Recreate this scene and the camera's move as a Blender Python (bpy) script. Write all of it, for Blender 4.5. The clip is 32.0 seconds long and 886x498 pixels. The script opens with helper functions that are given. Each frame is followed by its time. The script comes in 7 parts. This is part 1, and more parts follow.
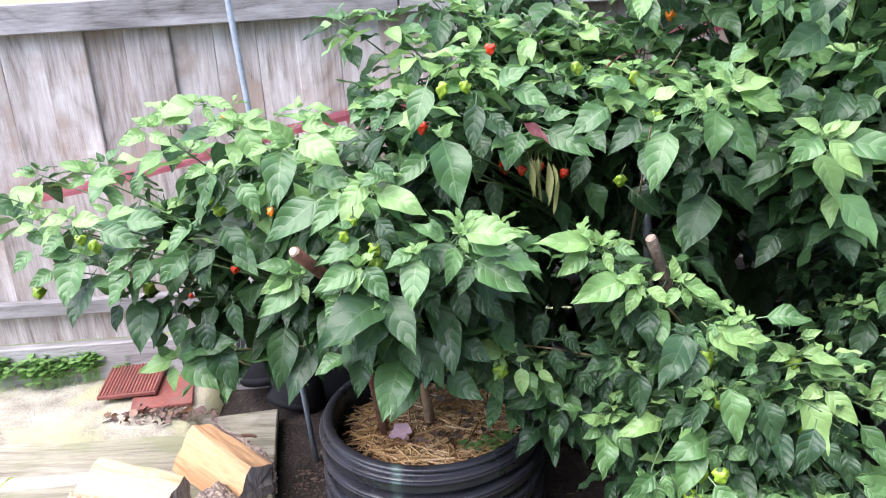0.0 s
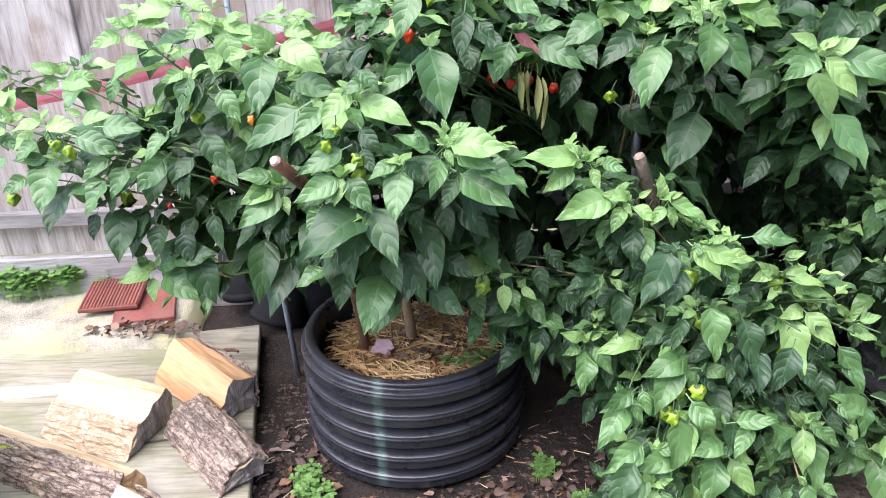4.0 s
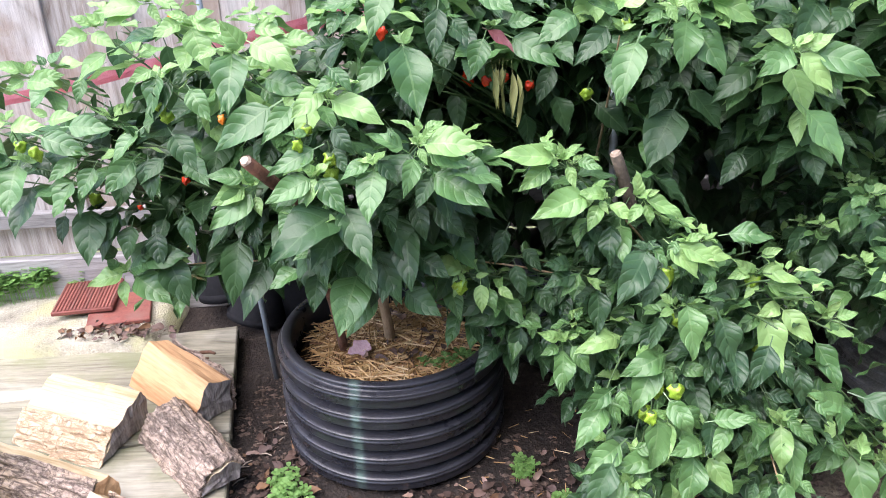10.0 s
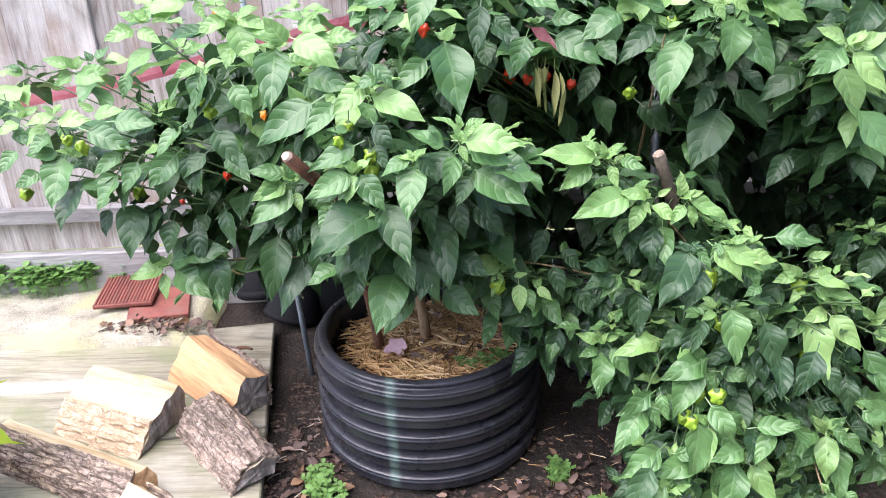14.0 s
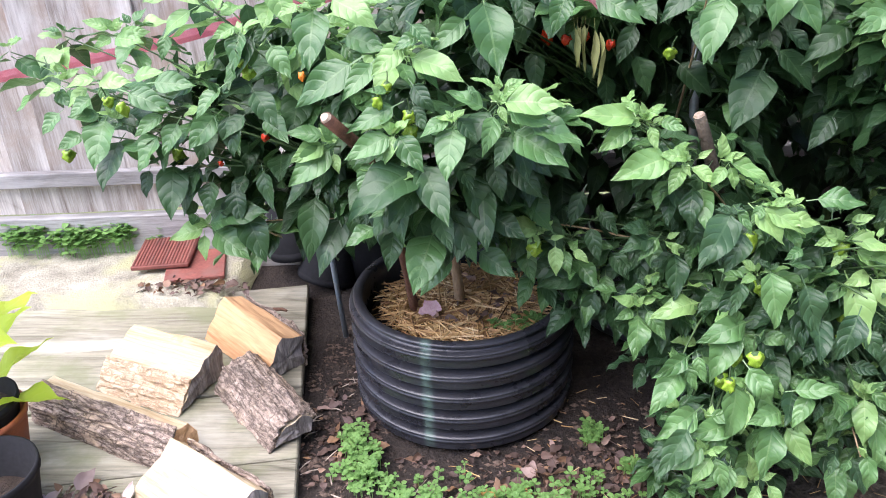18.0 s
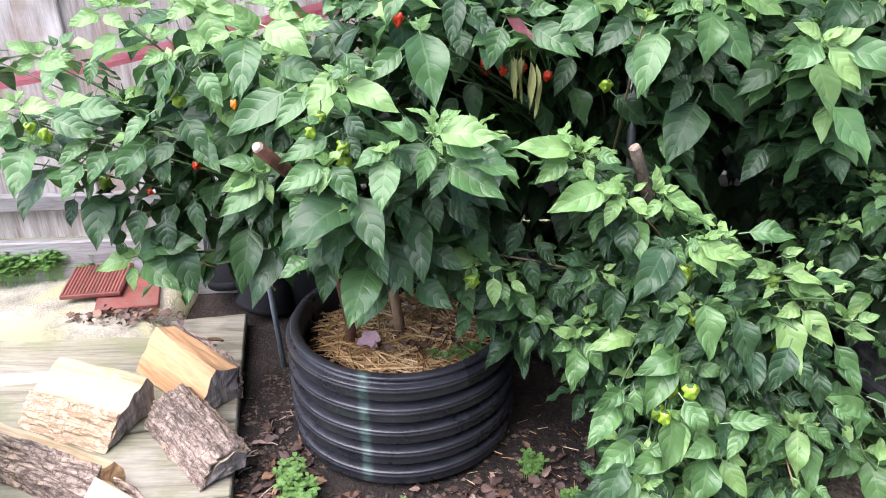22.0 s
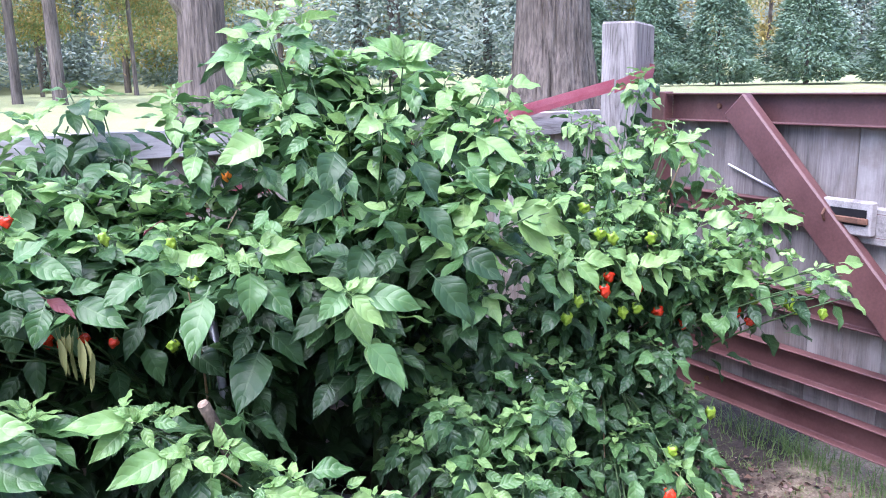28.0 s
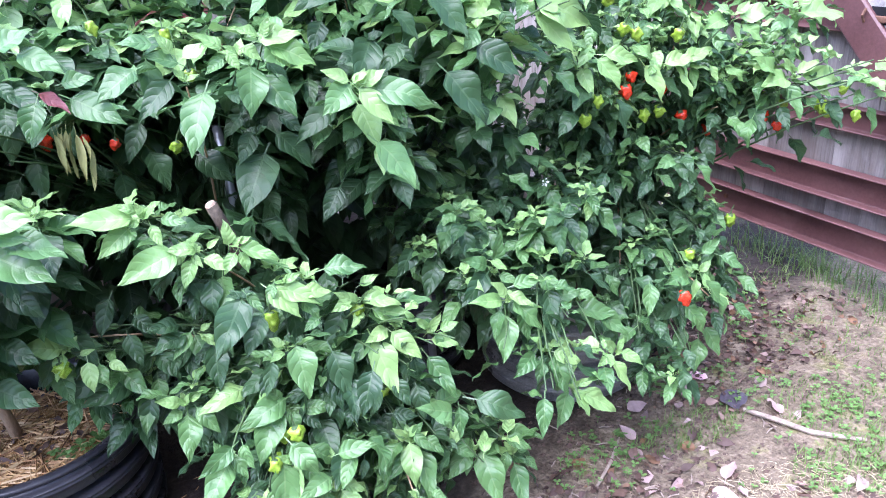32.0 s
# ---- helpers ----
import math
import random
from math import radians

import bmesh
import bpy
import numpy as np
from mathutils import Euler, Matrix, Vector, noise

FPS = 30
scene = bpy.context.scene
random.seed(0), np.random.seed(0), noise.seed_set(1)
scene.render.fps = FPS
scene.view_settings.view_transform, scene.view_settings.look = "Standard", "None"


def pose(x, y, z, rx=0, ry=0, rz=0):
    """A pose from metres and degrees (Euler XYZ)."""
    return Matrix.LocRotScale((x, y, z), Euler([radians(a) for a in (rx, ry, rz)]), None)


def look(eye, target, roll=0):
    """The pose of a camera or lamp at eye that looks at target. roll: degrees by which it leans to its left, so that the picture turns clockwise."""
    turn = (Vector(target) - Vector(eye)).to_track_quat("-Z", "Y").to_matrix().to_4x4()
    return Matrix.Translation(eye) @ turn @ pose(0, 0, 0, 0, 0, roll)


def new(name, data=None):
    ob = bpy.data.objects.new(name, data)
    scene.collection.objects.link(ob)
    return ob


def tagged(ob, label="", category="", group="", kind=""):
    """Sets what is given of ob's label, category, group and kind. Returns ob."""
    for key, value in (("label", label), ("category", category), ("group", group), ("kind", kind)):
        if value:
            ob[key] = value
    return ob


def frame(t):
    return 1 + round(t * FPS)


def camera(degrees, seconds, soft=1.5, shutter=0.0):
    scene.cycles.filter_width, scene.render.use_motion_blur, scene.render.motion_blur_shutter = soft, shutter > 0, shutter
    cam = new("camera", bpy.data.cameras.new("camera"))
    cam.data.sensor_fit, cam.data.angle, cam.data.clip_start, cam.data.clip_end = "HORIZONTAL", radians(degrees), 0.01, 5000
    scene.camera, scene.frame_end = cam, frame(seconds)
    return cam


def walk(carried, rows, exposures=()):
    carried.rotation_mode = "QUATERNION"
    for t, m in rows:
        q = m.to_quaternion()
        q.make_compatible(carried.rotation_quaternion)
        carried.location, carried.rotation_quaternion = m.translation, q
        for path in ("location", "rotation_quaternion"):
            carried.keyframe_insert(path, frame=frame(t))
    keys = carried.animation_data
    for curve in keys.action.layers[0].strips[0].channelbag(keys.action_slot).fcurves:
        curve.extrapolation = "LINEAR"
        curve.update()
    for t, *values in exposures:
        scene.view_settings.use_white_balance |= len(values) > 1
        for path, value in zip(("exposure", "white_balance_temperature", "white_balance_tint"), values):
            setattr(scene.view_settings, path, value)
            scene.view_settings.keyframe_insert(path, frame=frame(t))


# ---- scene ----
cam = camera(58.4, 32.0, soft=1.0, shutter=0.3)
METRES, EYE, TILT, LEAN, TURN = 1.0, 1.46, -20.0, 3.0, 0.0
ROWS = [
    (0.0, 0.0, 0.0, 0.0, 0.0, 0.0, -0.0),
    (0.5, -0.0072, 0.0215, -0.0093, 0.77, -2.01, -0.32),
    (1.0, -0.0085, 0.0363, -0.0168, -0.62, -4.25, -0.71),
    (1.5, 0.0058, 0.0364, -0.0208, -1.04, -5.85, -0.56),
    (2.0, 0.0139, 0.0267, -0.0375, -0.89, -5.6, -0.74),
    (2.5, 0.0183, 0.0234, -0.0306, -1.12, -5.44, -0.88),
    (4.5, 0.0021, 0.0245, -0.028, -0.96, -5.1, -1.3),
    (5.0, 0.0141, 0.0298, -0.032, -1.48, -4.96, -1.34),
    (5.5, 0.0116, 0.0275, -0.0298, -1.17, -4.99, -1.1),
    (6.0, 0.0111, 0.0327, -0.0268, -1.24, -4.85, -1.31),
    (6.5, 0.0148, 0.0345, -0.0257, -1.65, -4.77, -1.47),
    (7.0, 0.029, 0.0372, -0.0224, -2.64, -4.91, -1.16),
    (7.5, 0.0393, 0.0439, -0.0272, -2.82, -5.45, -0.85),
    (8.0, 0.0287, 0.0446, -0.0285, -3.17, -5.69, -1.06),
    (8.5, 0.0313, 0.0419, -0.0243, -2.55, -5.71, -0.77),
    (9.0, 0.025, 0.041, -0.0277, -2.06, -5.32, -0.78),
    (9.5, 0.0248, 0.042, -0.0271, -1.89, -5.31, -0.71),
    (10.0, 0.0239, 0.0441, -0.0237, -2.11, -5.43, -0.82),
    (10.5, 0.0283, 0.0467, -0.0199, -1.58, -5.66, -0.97),
    (11.0, 0.0217, 0.0409, -0.0258, -1.31, -5.42, -0.98),
    (11.5, 0.0231, 0.04, -0.0289, -1.09, -4.56, -1.49),
    (12.0, 0.0239, 0.0407, -0.023, -0.96, -4.1, -1.62),
    (12.5, 0.0185, 0.0435, -0.0188, -0.87, -4.1, -1.64),
    (13.0, 0.0176, 0.048, -0.0205, -0.22, -4.49, -1.69),
    (13.5, 0.0155, 0.053, -0.0236, -0.16, -5.02, -1.75),
    (14.0, 0.0136, 0.0519, -0.0335, 0.39, -5.29, -1.51),
    (14.5, 0.0126, 0.0561, -0.0344, 0.23, -6.0, -1.28),
    (16.5, 0.0115, 0.0542, -0.0449, 0.36, -7.88, -1.05),
    (17.0, 0.0059, 0.053, -0.0438, 0.85, -7.85, -0.91),
    (17.5, -0.0028, 0.0522, -0.0424, 1.73, -8.13, -1.02),
    (18.0, -0.0091, 0.046, -0.042, 2.27, -7.8, -1.56),
    (18.5, -0.013, 0.0353, -0.0381, 1.99, -6.68, -1.96),
    (19.0, -0.0017, 0.0243, -0.0173, 0.66, -2.94, -1.52),
    (19.5, 0.0038, 0.0223, 0.001, 1.03, -0.94, -1.67),
    (20.0, -0.0004, 0.0183, 0.0139, 0.34, 0.12, -1.85),
    (20.5, -0.0004, 0.0307, 0.0042, 0.13, -2.62, -1.83),
    (21.0, 0.0039, 0.0574, -0.0094, 0.1, -4.62, -1.77),
    (21.5, 0.0045, 0.0753, -0.0228, -0.38, -5.21, -2.18),
    (22.0, 0.0166, 0.0737, -0.024, -1.34, -6.13, -2.0),
    (22.5, 0.0207, 0.0698, -0.0223, -1.06, -6.5, -1.66),
    (23.0, 0.0307, 0.0709, -0.0312, -2.75, -6.43, -1.12),
    (23.5, 0.076, 0.0576, -0.0236, -10.66, -5.22, 1.99),
    (24.0, 0.1273, 0.0277, -0.0393, -17.8, -5.86, 4.13),
    (24.5, 0.1814, 0.0076, -0.0475, -21.76, -6.63, 4.93),
    (25.0, 0.2239, -0.0112, -0.0627, -21.74, -6.26, 5.61),
    (25.5, 0.2498, -0.0255, -0.0553, -21.53, -5.54, 5.86),
    (26.0, 0.2613, -0.0441, -0.0243, -22.45, -0.75, 6.4),
    (26.5, 0.2657, -0.0425, 0.0261, -21.83, 3.2, 6.49),
    (28.5, 0.2745, -0.0633, 0.0656, -22.63, 7.93, 6.44),
    (29.0, 0.2743, -0.0563, 0.0711, -22.67, 7.67, 6.48),
    (29.5, 0.2707, -0.0581, 0.073, -22.36, 7.54, 6.6),
    (30.0, 0.2638, -0.0477, 0.067, -22.05, 6.68, 6.79),
    (30.5, 0.2829, -0.0263, 0.0476, -23.31, 4.04, 6.48),
    (31.0, 0.2866, -0.0247, 0.0081, -21.64, 0.49, 6.76),
    (31.5, 0.2983, -0.0054, -0.0153, -20.84, -3.17, 7.27),
    (32.0, 0.2996, 0.0065, -0.0207, -21.28, -3.71, 6.95),
]
walk(cam, [(t, pose(0, 0, EYE, TILT, LEAN, TURN) @ pose(METRES * x, METRES * y, METRES * z, 90 + pitch, roll, yaw)) for t, x, y, z, yaw, pitch, roll in ROWS],
     exposures=[(0.0, 1.68, 6250, 22), (2.0, 1.66, 6300, 22), (13.0, 1.7, 6350, 22), (18.0, 1.62, 6250, 22), (22.5, 1.68, 6300, 22), (24.0, 2.22, 6200, 24), (26.0, 2.28, 6100, 24), (28.5, 1.74, 5650, 30), (30.0, 1.74, 5650, 30), (31.0, 1.86, 5600, 30), (31.5, 2.08, 5550, 29), (32.0, 2.15, 5550, 29)])

# ---- light: a bright overcast day, soft light from high up on the open side ----
world = bpy.data.worlds.new("overcast_sky")
scene.world = world
world.use_nodes = True
wn = world.node_tree
sky = wn.nodes.new("ShaderNodeTexSky")
sky.sky_type, sky.sun_disc = "NISHITA", False
sky.sun_elevation, sky.sun_rotation, sky.air_density, sky.dust_density, sky.ozone_density = radians(68), radians(230), 1.0, 1.5, 2.0
wn.links.new(sky.outputs[0], wn.nodes["Background"].inputs[0])
wn.nodes["Background"].inputs[1].default_value = 0.15
sun = new("sun", bpy.data.lights.new("sun", "SUN"))
sun.data.energy, sun.data.angle, sun.data.color = 2.6, radians(72), (1.0, 0.98, 0.94)
sun.matrix_world = look((-3.6, -1.0, 8.1), (0, 1.0, 0))

# ---- helpers for meshes ----
RNG = random.Random(7)


def thing(name, at, label, category, group="", kind=""):
    ob = new(name)
    ob.location = at
    ob.empty_display_size = 0.1
    return tagged(ob, label, category, group, kind)


def part(name, shape, material, parent, label="", smooth=False):
    """One mesh object in world coordinates under a thing or a part; shape is a bmesh or a mesh."""
    if isinstance(shape, bmesh.types.BMesh):
        me = bpy.data.meshes.new(name)
        shape.normal_update()
        shape.to_mesh(me)
        shape.free()
    else:
        me = shape
    if material is not None and not me.materials:
        me.materials.append(material)
    if smooth:
        me.polygons.foreach_set("use_smooth", [True] * len(me.polygons))
    ob = new(name, me)
    if parent is not None:
        ob.parent = parent
        if parent.type == "EMPTY":
            ob.matrix_parent_inverse = Matrix.Translation(-Vector(parent.location))
    if label:
        ob["label"] = label
    return ob


def single(name, shape, material, label, category, group="", kind="", smooth=False):
    return tagged(part(name, shape, material, None, "", smooth), label, category, group, kind)


def box(bm, lo, hi, m=None, bevel=0.0):
    """A box between two corners, bevelled, moved by m."""
    size, mid = [b - a for a, b in zip(lo, hi)], [(a + b) / 2 for a, b in zip(lo, hi)]
    tmp = bmesh.new()
    bmesh.ops.create_cube(tmp, size=1)
    bmesh.ops.scale(tmp, vec=size, verts=tmp.verts)
    if bevel:
        bmesh.ops.bevel(tmp, geom=list(tmp.edges), offset=bevel, segments=1, affect="EDGES")
    bmesh.ops.transform(tmp, matrix=(m or Matrix()) @ Matrix.Translation(mid), verts=tmp.verts)
    add_to(bm, tmp)
    return bm


def add_to(bm, tmp):
    me = bpy.data.meshes.new("tmp")
    tmp.to_mesh(me)
    tmp.free()
    bm.from_mesh(me)
    bpy.data.meshes.remove(me)


def tube(bm, pts, radii, sides=7, cap=True, rough=0.0, rnd=RNG):
    """A tapered tube along points."""
    pts = [Vector(p) for p in pts]
    rings = []
    side = None
    for i, p in enumerate(pts):
        d = (pts[min(i + 1, len(pts) - 1)] - pts[max(i - 1, 0)]).normalized()
        if side is None:
            side = d.orthogonal().normalized()
        side = (side - d * side.dot(d)).normalized()
        up = d.cross(side)
        ring = []
        for k in range(sides):
            a = 2 * math.pi * k / sides
            r = radii[i] * (1 + rough * rnd.uniform(-1, 1))
            ring.append(bm.verts.new(p + (side * math.cos(a) + up * math.sin(a)) * r))
        rings.append(ring)
    for a, b in zip(rings, rings[1:]):
        for k in range(sides):
            bm.faces.new((a[k], a[(k + 1) % sides], b[(k + 1) % sides], b[k]))
    if cap:
        bm.faces.new(rings[0][::-1])
        bm.faces.new(rings[-1])
    return bm


def revolve(bm, profile, centre, sides=64):
    """Turn a profile of (radius, height) about an upright axis."""
    rings = []
    for r, z in profile:
        rings.append([bm.verts.new((centre[0] + r * math.cos(2 * math.pi * k / sides), centre[1] + r * math.sin(2 * math.pi * k / sides), centre[2] + z)) for k in range(sides)])
    for a, b in zip(rings, rings[1:]):
        for k in range(sides):
            bm.faces.new((a[k], a[(k + 1) % sides], b[(k + 1) % sides], b[k]))
    return rings


def bezier(a, b, c, n):
    a, b, c = Vector(a), Vector(b), Vector(c)
    return [a * (1 - t) ** 2 + b * 2 * t * (1 - t) + c * t * t for t in (i / (n - 1) for i in range(n))]


# ---- materials ----
def blank(name):
    mat = bpy.data.materials.new(name)
    mat.use_nodes = True
    nt = mat.node_tree
    return mat, nt, nt.nodes["Principled BSDF"]


def node(nt, kind, props=(), **values):
    nd = nt.nodes.new("ShaderNode" + kind)
    for key, value in dict(props).items():
        setattr(nd, key, value)
    for key, value in values.items():
        sock = nd.inputs[int(key[1:])] if key[0] == "i" and key[1:].isdigit() else nd.inputs[key]
        if isinstance(value, bpy.types.NodeSocket):
            nt.links.new(value, sock)
        else:
            sock.default_value = value
    return nd


def math_node(nt, op, a, b=0.0):
    return node(nt, "Math", {"operation": op}, i0=a, i1=b).outputs[0]


def ramp(nt, fac, stops):
    nd = nt.nodes.new("ShaderNodeValToRGB")
    nt.links.new(fac, nd.inputs[0])
    while len(nd.color_ramp.elements) < len(stops):
        nd.color_ramp.elements.new(0.5)
    for el, (pos, col) in zip(nd.color_ramp.elements, stops):
        el.position = pos
        el.color = (*col, 1) if len(col) == 3 else col
    return nd.outputs[0]


def mix(nt, fac, a, b, blend="MIX"):
    nd = nt.nodes.new("ShaderNodeMix")
    nd.data_type, nd.blend_type = "RGBA", blend
    for sock, value in ((nd.inputs[0], fac), (nd.inputs[6], a), (nd.inputs[7], b)):
        if isinstance(value, bpy.types.NodeSocket):
            nt.links.new(value, sock)
        else:
            sock.default_value = value if isinstance(value, float) else (*value, 1)
    return nd.outputs[2]


def place_of(nt, scale=(1, 1, 1), own=True):
    """Object coordinates, shifted by each object's own random number."""
    co = node(nt, "TexCoord").outputs["Object"]
    if own:
        rnd = node(nt, "ObjectInfo").outputs["Random"]
        shift = math_node(nt, "MULTIPLY", rnd, 37.0)
        co = node(nt, "VectorMath", {"operation": "ADD"}, i0=co, i1=node(nt, "CombineXYZ", X=shift, Y=shift, Z=shift).outputs[0]).outputs[0]
    return node(nt, "Mapping", Vector=co, Scale=scale).outputs[0]


def noise_of(nt, co, scale, detail=6.0, rough=0.6):
    return node(nt, "TexNoise", Vector=co, Scale=scale, Detail=detail, Roughness=rough).outputs[0]


def surface(name, dark, light, scale=8.0, fine=60.0, stretch=(1, 1, 1), rough=0.7, metal=0.0, bump=0.3, stain=None, stain_at=0.62, own=True, depth=0.01, vary=0.15):
    """A plain material with grain at two scales, stains and relief."""
    mat, nt, bs = blank(name)
    co = place_of(nt, stretch, own)
    big, small = noise_of(nt, co, scale), noise_of(nt, co, fine, 4.0)
    both = math_node(nt, "ADD", math_node(nt, "MULTIPLY", big, 0.62), math_node(nt, "MULTIPLY", small, 0.38))
    col = ramp(nt, both, [(0.34, dark), (0.66, light)])
    if stain:
        blot = noise_of(nt, place_of(nt, (1, 1, 1), own), scale * 0.45, 5.0)
        col = mix(nt, ramp(nt, blot, [(stain_at - 0.06, (0, 0, 0)), (stain_at + 0.08, (1, 1, 1))]), col, stain)
    rnd = node(nt, "ObjectInfo").outputs["Random"]
    val = math_node(nt, "ADD", math_node(nt, "MULTIPLY", rnd, 2 * vary), 1 - vary)
    col = node(nt, "HueSaturation", Value=val, Color=col).outputs[0]
    nt.links.new(col, bs.inputs["Base Color"])
    bs.inputs["Metallic"].default_value = metal
    nt.links.new(math_node(nt, "ADD", math_node(nt, "MULTIPLY", big, 0.25), rough - 0.12), bs.inputs["Roughness"])
    nt.links.new(node(nt, "Bump", Strength=bump, Distance=depth, Height=both).outputs[0], bs.inputs["Normal"])
    return mat


def board_wood(name, dark, light, streak, along="Z", bump=0.5, rings=1.0, blot=None):
    """Weathered softwood: grain lines along one axis, cathedral figure, stains."""
    mat, nt, bs = blank(name)
    sq = {"X": (0.05, 1, 1), "Y": (1, 0.05, 1), "Z": (1, 1, 0.05)}[along]
    co = place_of(nt, sq)
    bend = noise_of(nt, co, 16.0, 3.0)
    # growth rings: level lines of a drawn-out noise, closing into ovals round knots
    hills = noise_of(nt, place_of(nt, {"X": (0.22, 1, 1), "Y": (1, 0.22, 1), "Z": (1, 1, 0.22)}[along]), 5.5, 1.5, 0.4)
    wave = math_node(nt, "POWER", math_node(nt, "ABSOLUTE", math_node(nt, "SINE", math_node(nt, "MULTIPLY", hills, 55.0 * rings))), 0.6)
    fine = noise_of(nt, co, 150.0, 6.0, 0.75)
    grain = math_node(nt, "ADD", math_node(nt, "MULTIPLY", wave, 0.08), math_node(nt, "ADD", math_node(nt, "MULTIPLY", fine, 0.5), math_node(nt, "MULTIPLY", bend, 0.4)))
    col = ramp(nt, grain, [(0.36, dark), (0.66, light)])
    long_blot = noise_of(nt, place_of(nt, {"X": (0.3, 1, 1), "Y": (1, 0.3, 1), "Z": (1, 1, 0.3)}[along]), 6.0, 5.0)
    col = mix(nt, ramp(nt, long_blot, [(0.5, (0, 0, 0)), (0.72, (0.8, 0.8, 0.8))]), col, streak)
    if blot:
        spots = noise_of(nt, place_of(nt), 4.0, 6.0)
        col = mix(nt, ramp(nt, spots, [(0.5, (0, 0, 0)), (0.64, (0.75, 0.75, 0.75))]), col, blot)
    rnd = node(nt, "ObjectInfo").outputs["Random"]
    col = node(nt, "HueSaturation", Value=math_node(nt, "ADD", math_node(nt, "MULTIPLY", rnd, 0.4), 0.8), Color=col).outputs[0]
    nt.links.new(col, bs.inputs["Base Color"])
    bs.inputs["Roughness"].default_value = 0.82
    nt.links.new(node(nt, "Bump", Strength=bump, Distance=0.004, Height=grain).outputs[0], bs.inputs["Normal"])
    return mat


def leaf_material(name, deep, pale, vein, rough, through_light, quilt=0.36):
    """A leaf: base colour that differs from leaf to leaf, paler veins, puckered relief, some light shining through."""
    mat, nt, bs = blank(name)
    uv = node(nt, "TexCoord").outputs["UV"]
    sep = node(nt, "SeparateXYZ", Vector=uv)
    across = math_node(nt, "MULTIPLY", math_node(nt, "ABSOLUTE", math_node(nt, "SUBTRACT", sep.outputs[0], 0.5)), 2.0)
    along = sep.outputs[1]
    which = math_node(nt, "FRACT", math_node(nt, "ADD", node(nt, "ObjectInfo").outputs["Random"], node(nt, "NewGeometry").outputs["Random Per Island"]))
    side = math_node(nt, "SINE", math_node(nt, "ADD", math_node(nt, "MULTIPLY", math_node(nt, "SUBTRACT", along, math_node(nt, "MULTIPLY", math_node(nt, "POWER", across, 1.4), 0.24)), 33.0), math_node(nt, "MULTIPLY", which, 6.0)))
    lateral = math_node(nt, "POWER", math_node(nt, "ADD", math_node(nt, "MULTIPLY", side, 0.5), 0.5), 14.0)
    rib = math_node(nt, "LESS_THAN", across, 0.055)
    mottle = noise_of(nt, node(nt, "Mapping", Vector=uv, Scale=(9, 17, 1), Location=node(nt, "CombineXYZ", X=math_node(nt, "MULTIPLY", which, 30.0)).outputs[0]).outputs[0], 1.0, 3.0)
    col = mix(nt, which, deep, pale)
    col = mix(nt, math_node(nt, "MULTIPLY", mottle, 0.16), col, [min(1, c * 1.5) for c in pale])
    veins = math_node(nt, "MAXIMUM", math_node(nt, "MULTIPLY", lateral, 0.13), math_node(nt, "MULTIPLY", rib, 0.5))
    col = mix(nt, veins, col, vein)
    nt.links.new(col, bs.inputs["Base Color"])
    bs.inputs["Roughness"].default_value = rough
    bs.inputs["Specular IOR Level"].default_value = 0.5
    swell = math_node(nt, "SUBTRACT", 1.0, math_node(nt, "ADD", math_node(nt, "MULTIPLY", side, 0.5), 0.5))
    groove = math_node(nt, "SUBTRACT", 1.0, math_node(nt, "MAXIMUM", lateral, rib))
    height = math_node(nt, "ADD", math_node(nt, "ADD", math_node(nt, "MULTIPLY", swell, 0.17), math_node(nt, "MULTIPLY", groove, 0.16)), math_node(nt, "MULTIPLY", mottle, 0.28))
    bump = node(nt, "Bump", Strength=quilt, Distance=0.006, Height=height).outputs[0]
    nt.links.new(bump, bs.inputs["Normal"])
    glow = node(nt, "BsdfTranslucent", Color=mix(nt, 0.5, col, pale), Normal=bump).outputs[0]
    blend = node(nt, "MixShader", Fac=through_light, i1=bs.outputs[0], i2=glow)
    nt.links.new(blend.outputs[0], nt.nodes["Material Output"].inputs[0])
    return mat


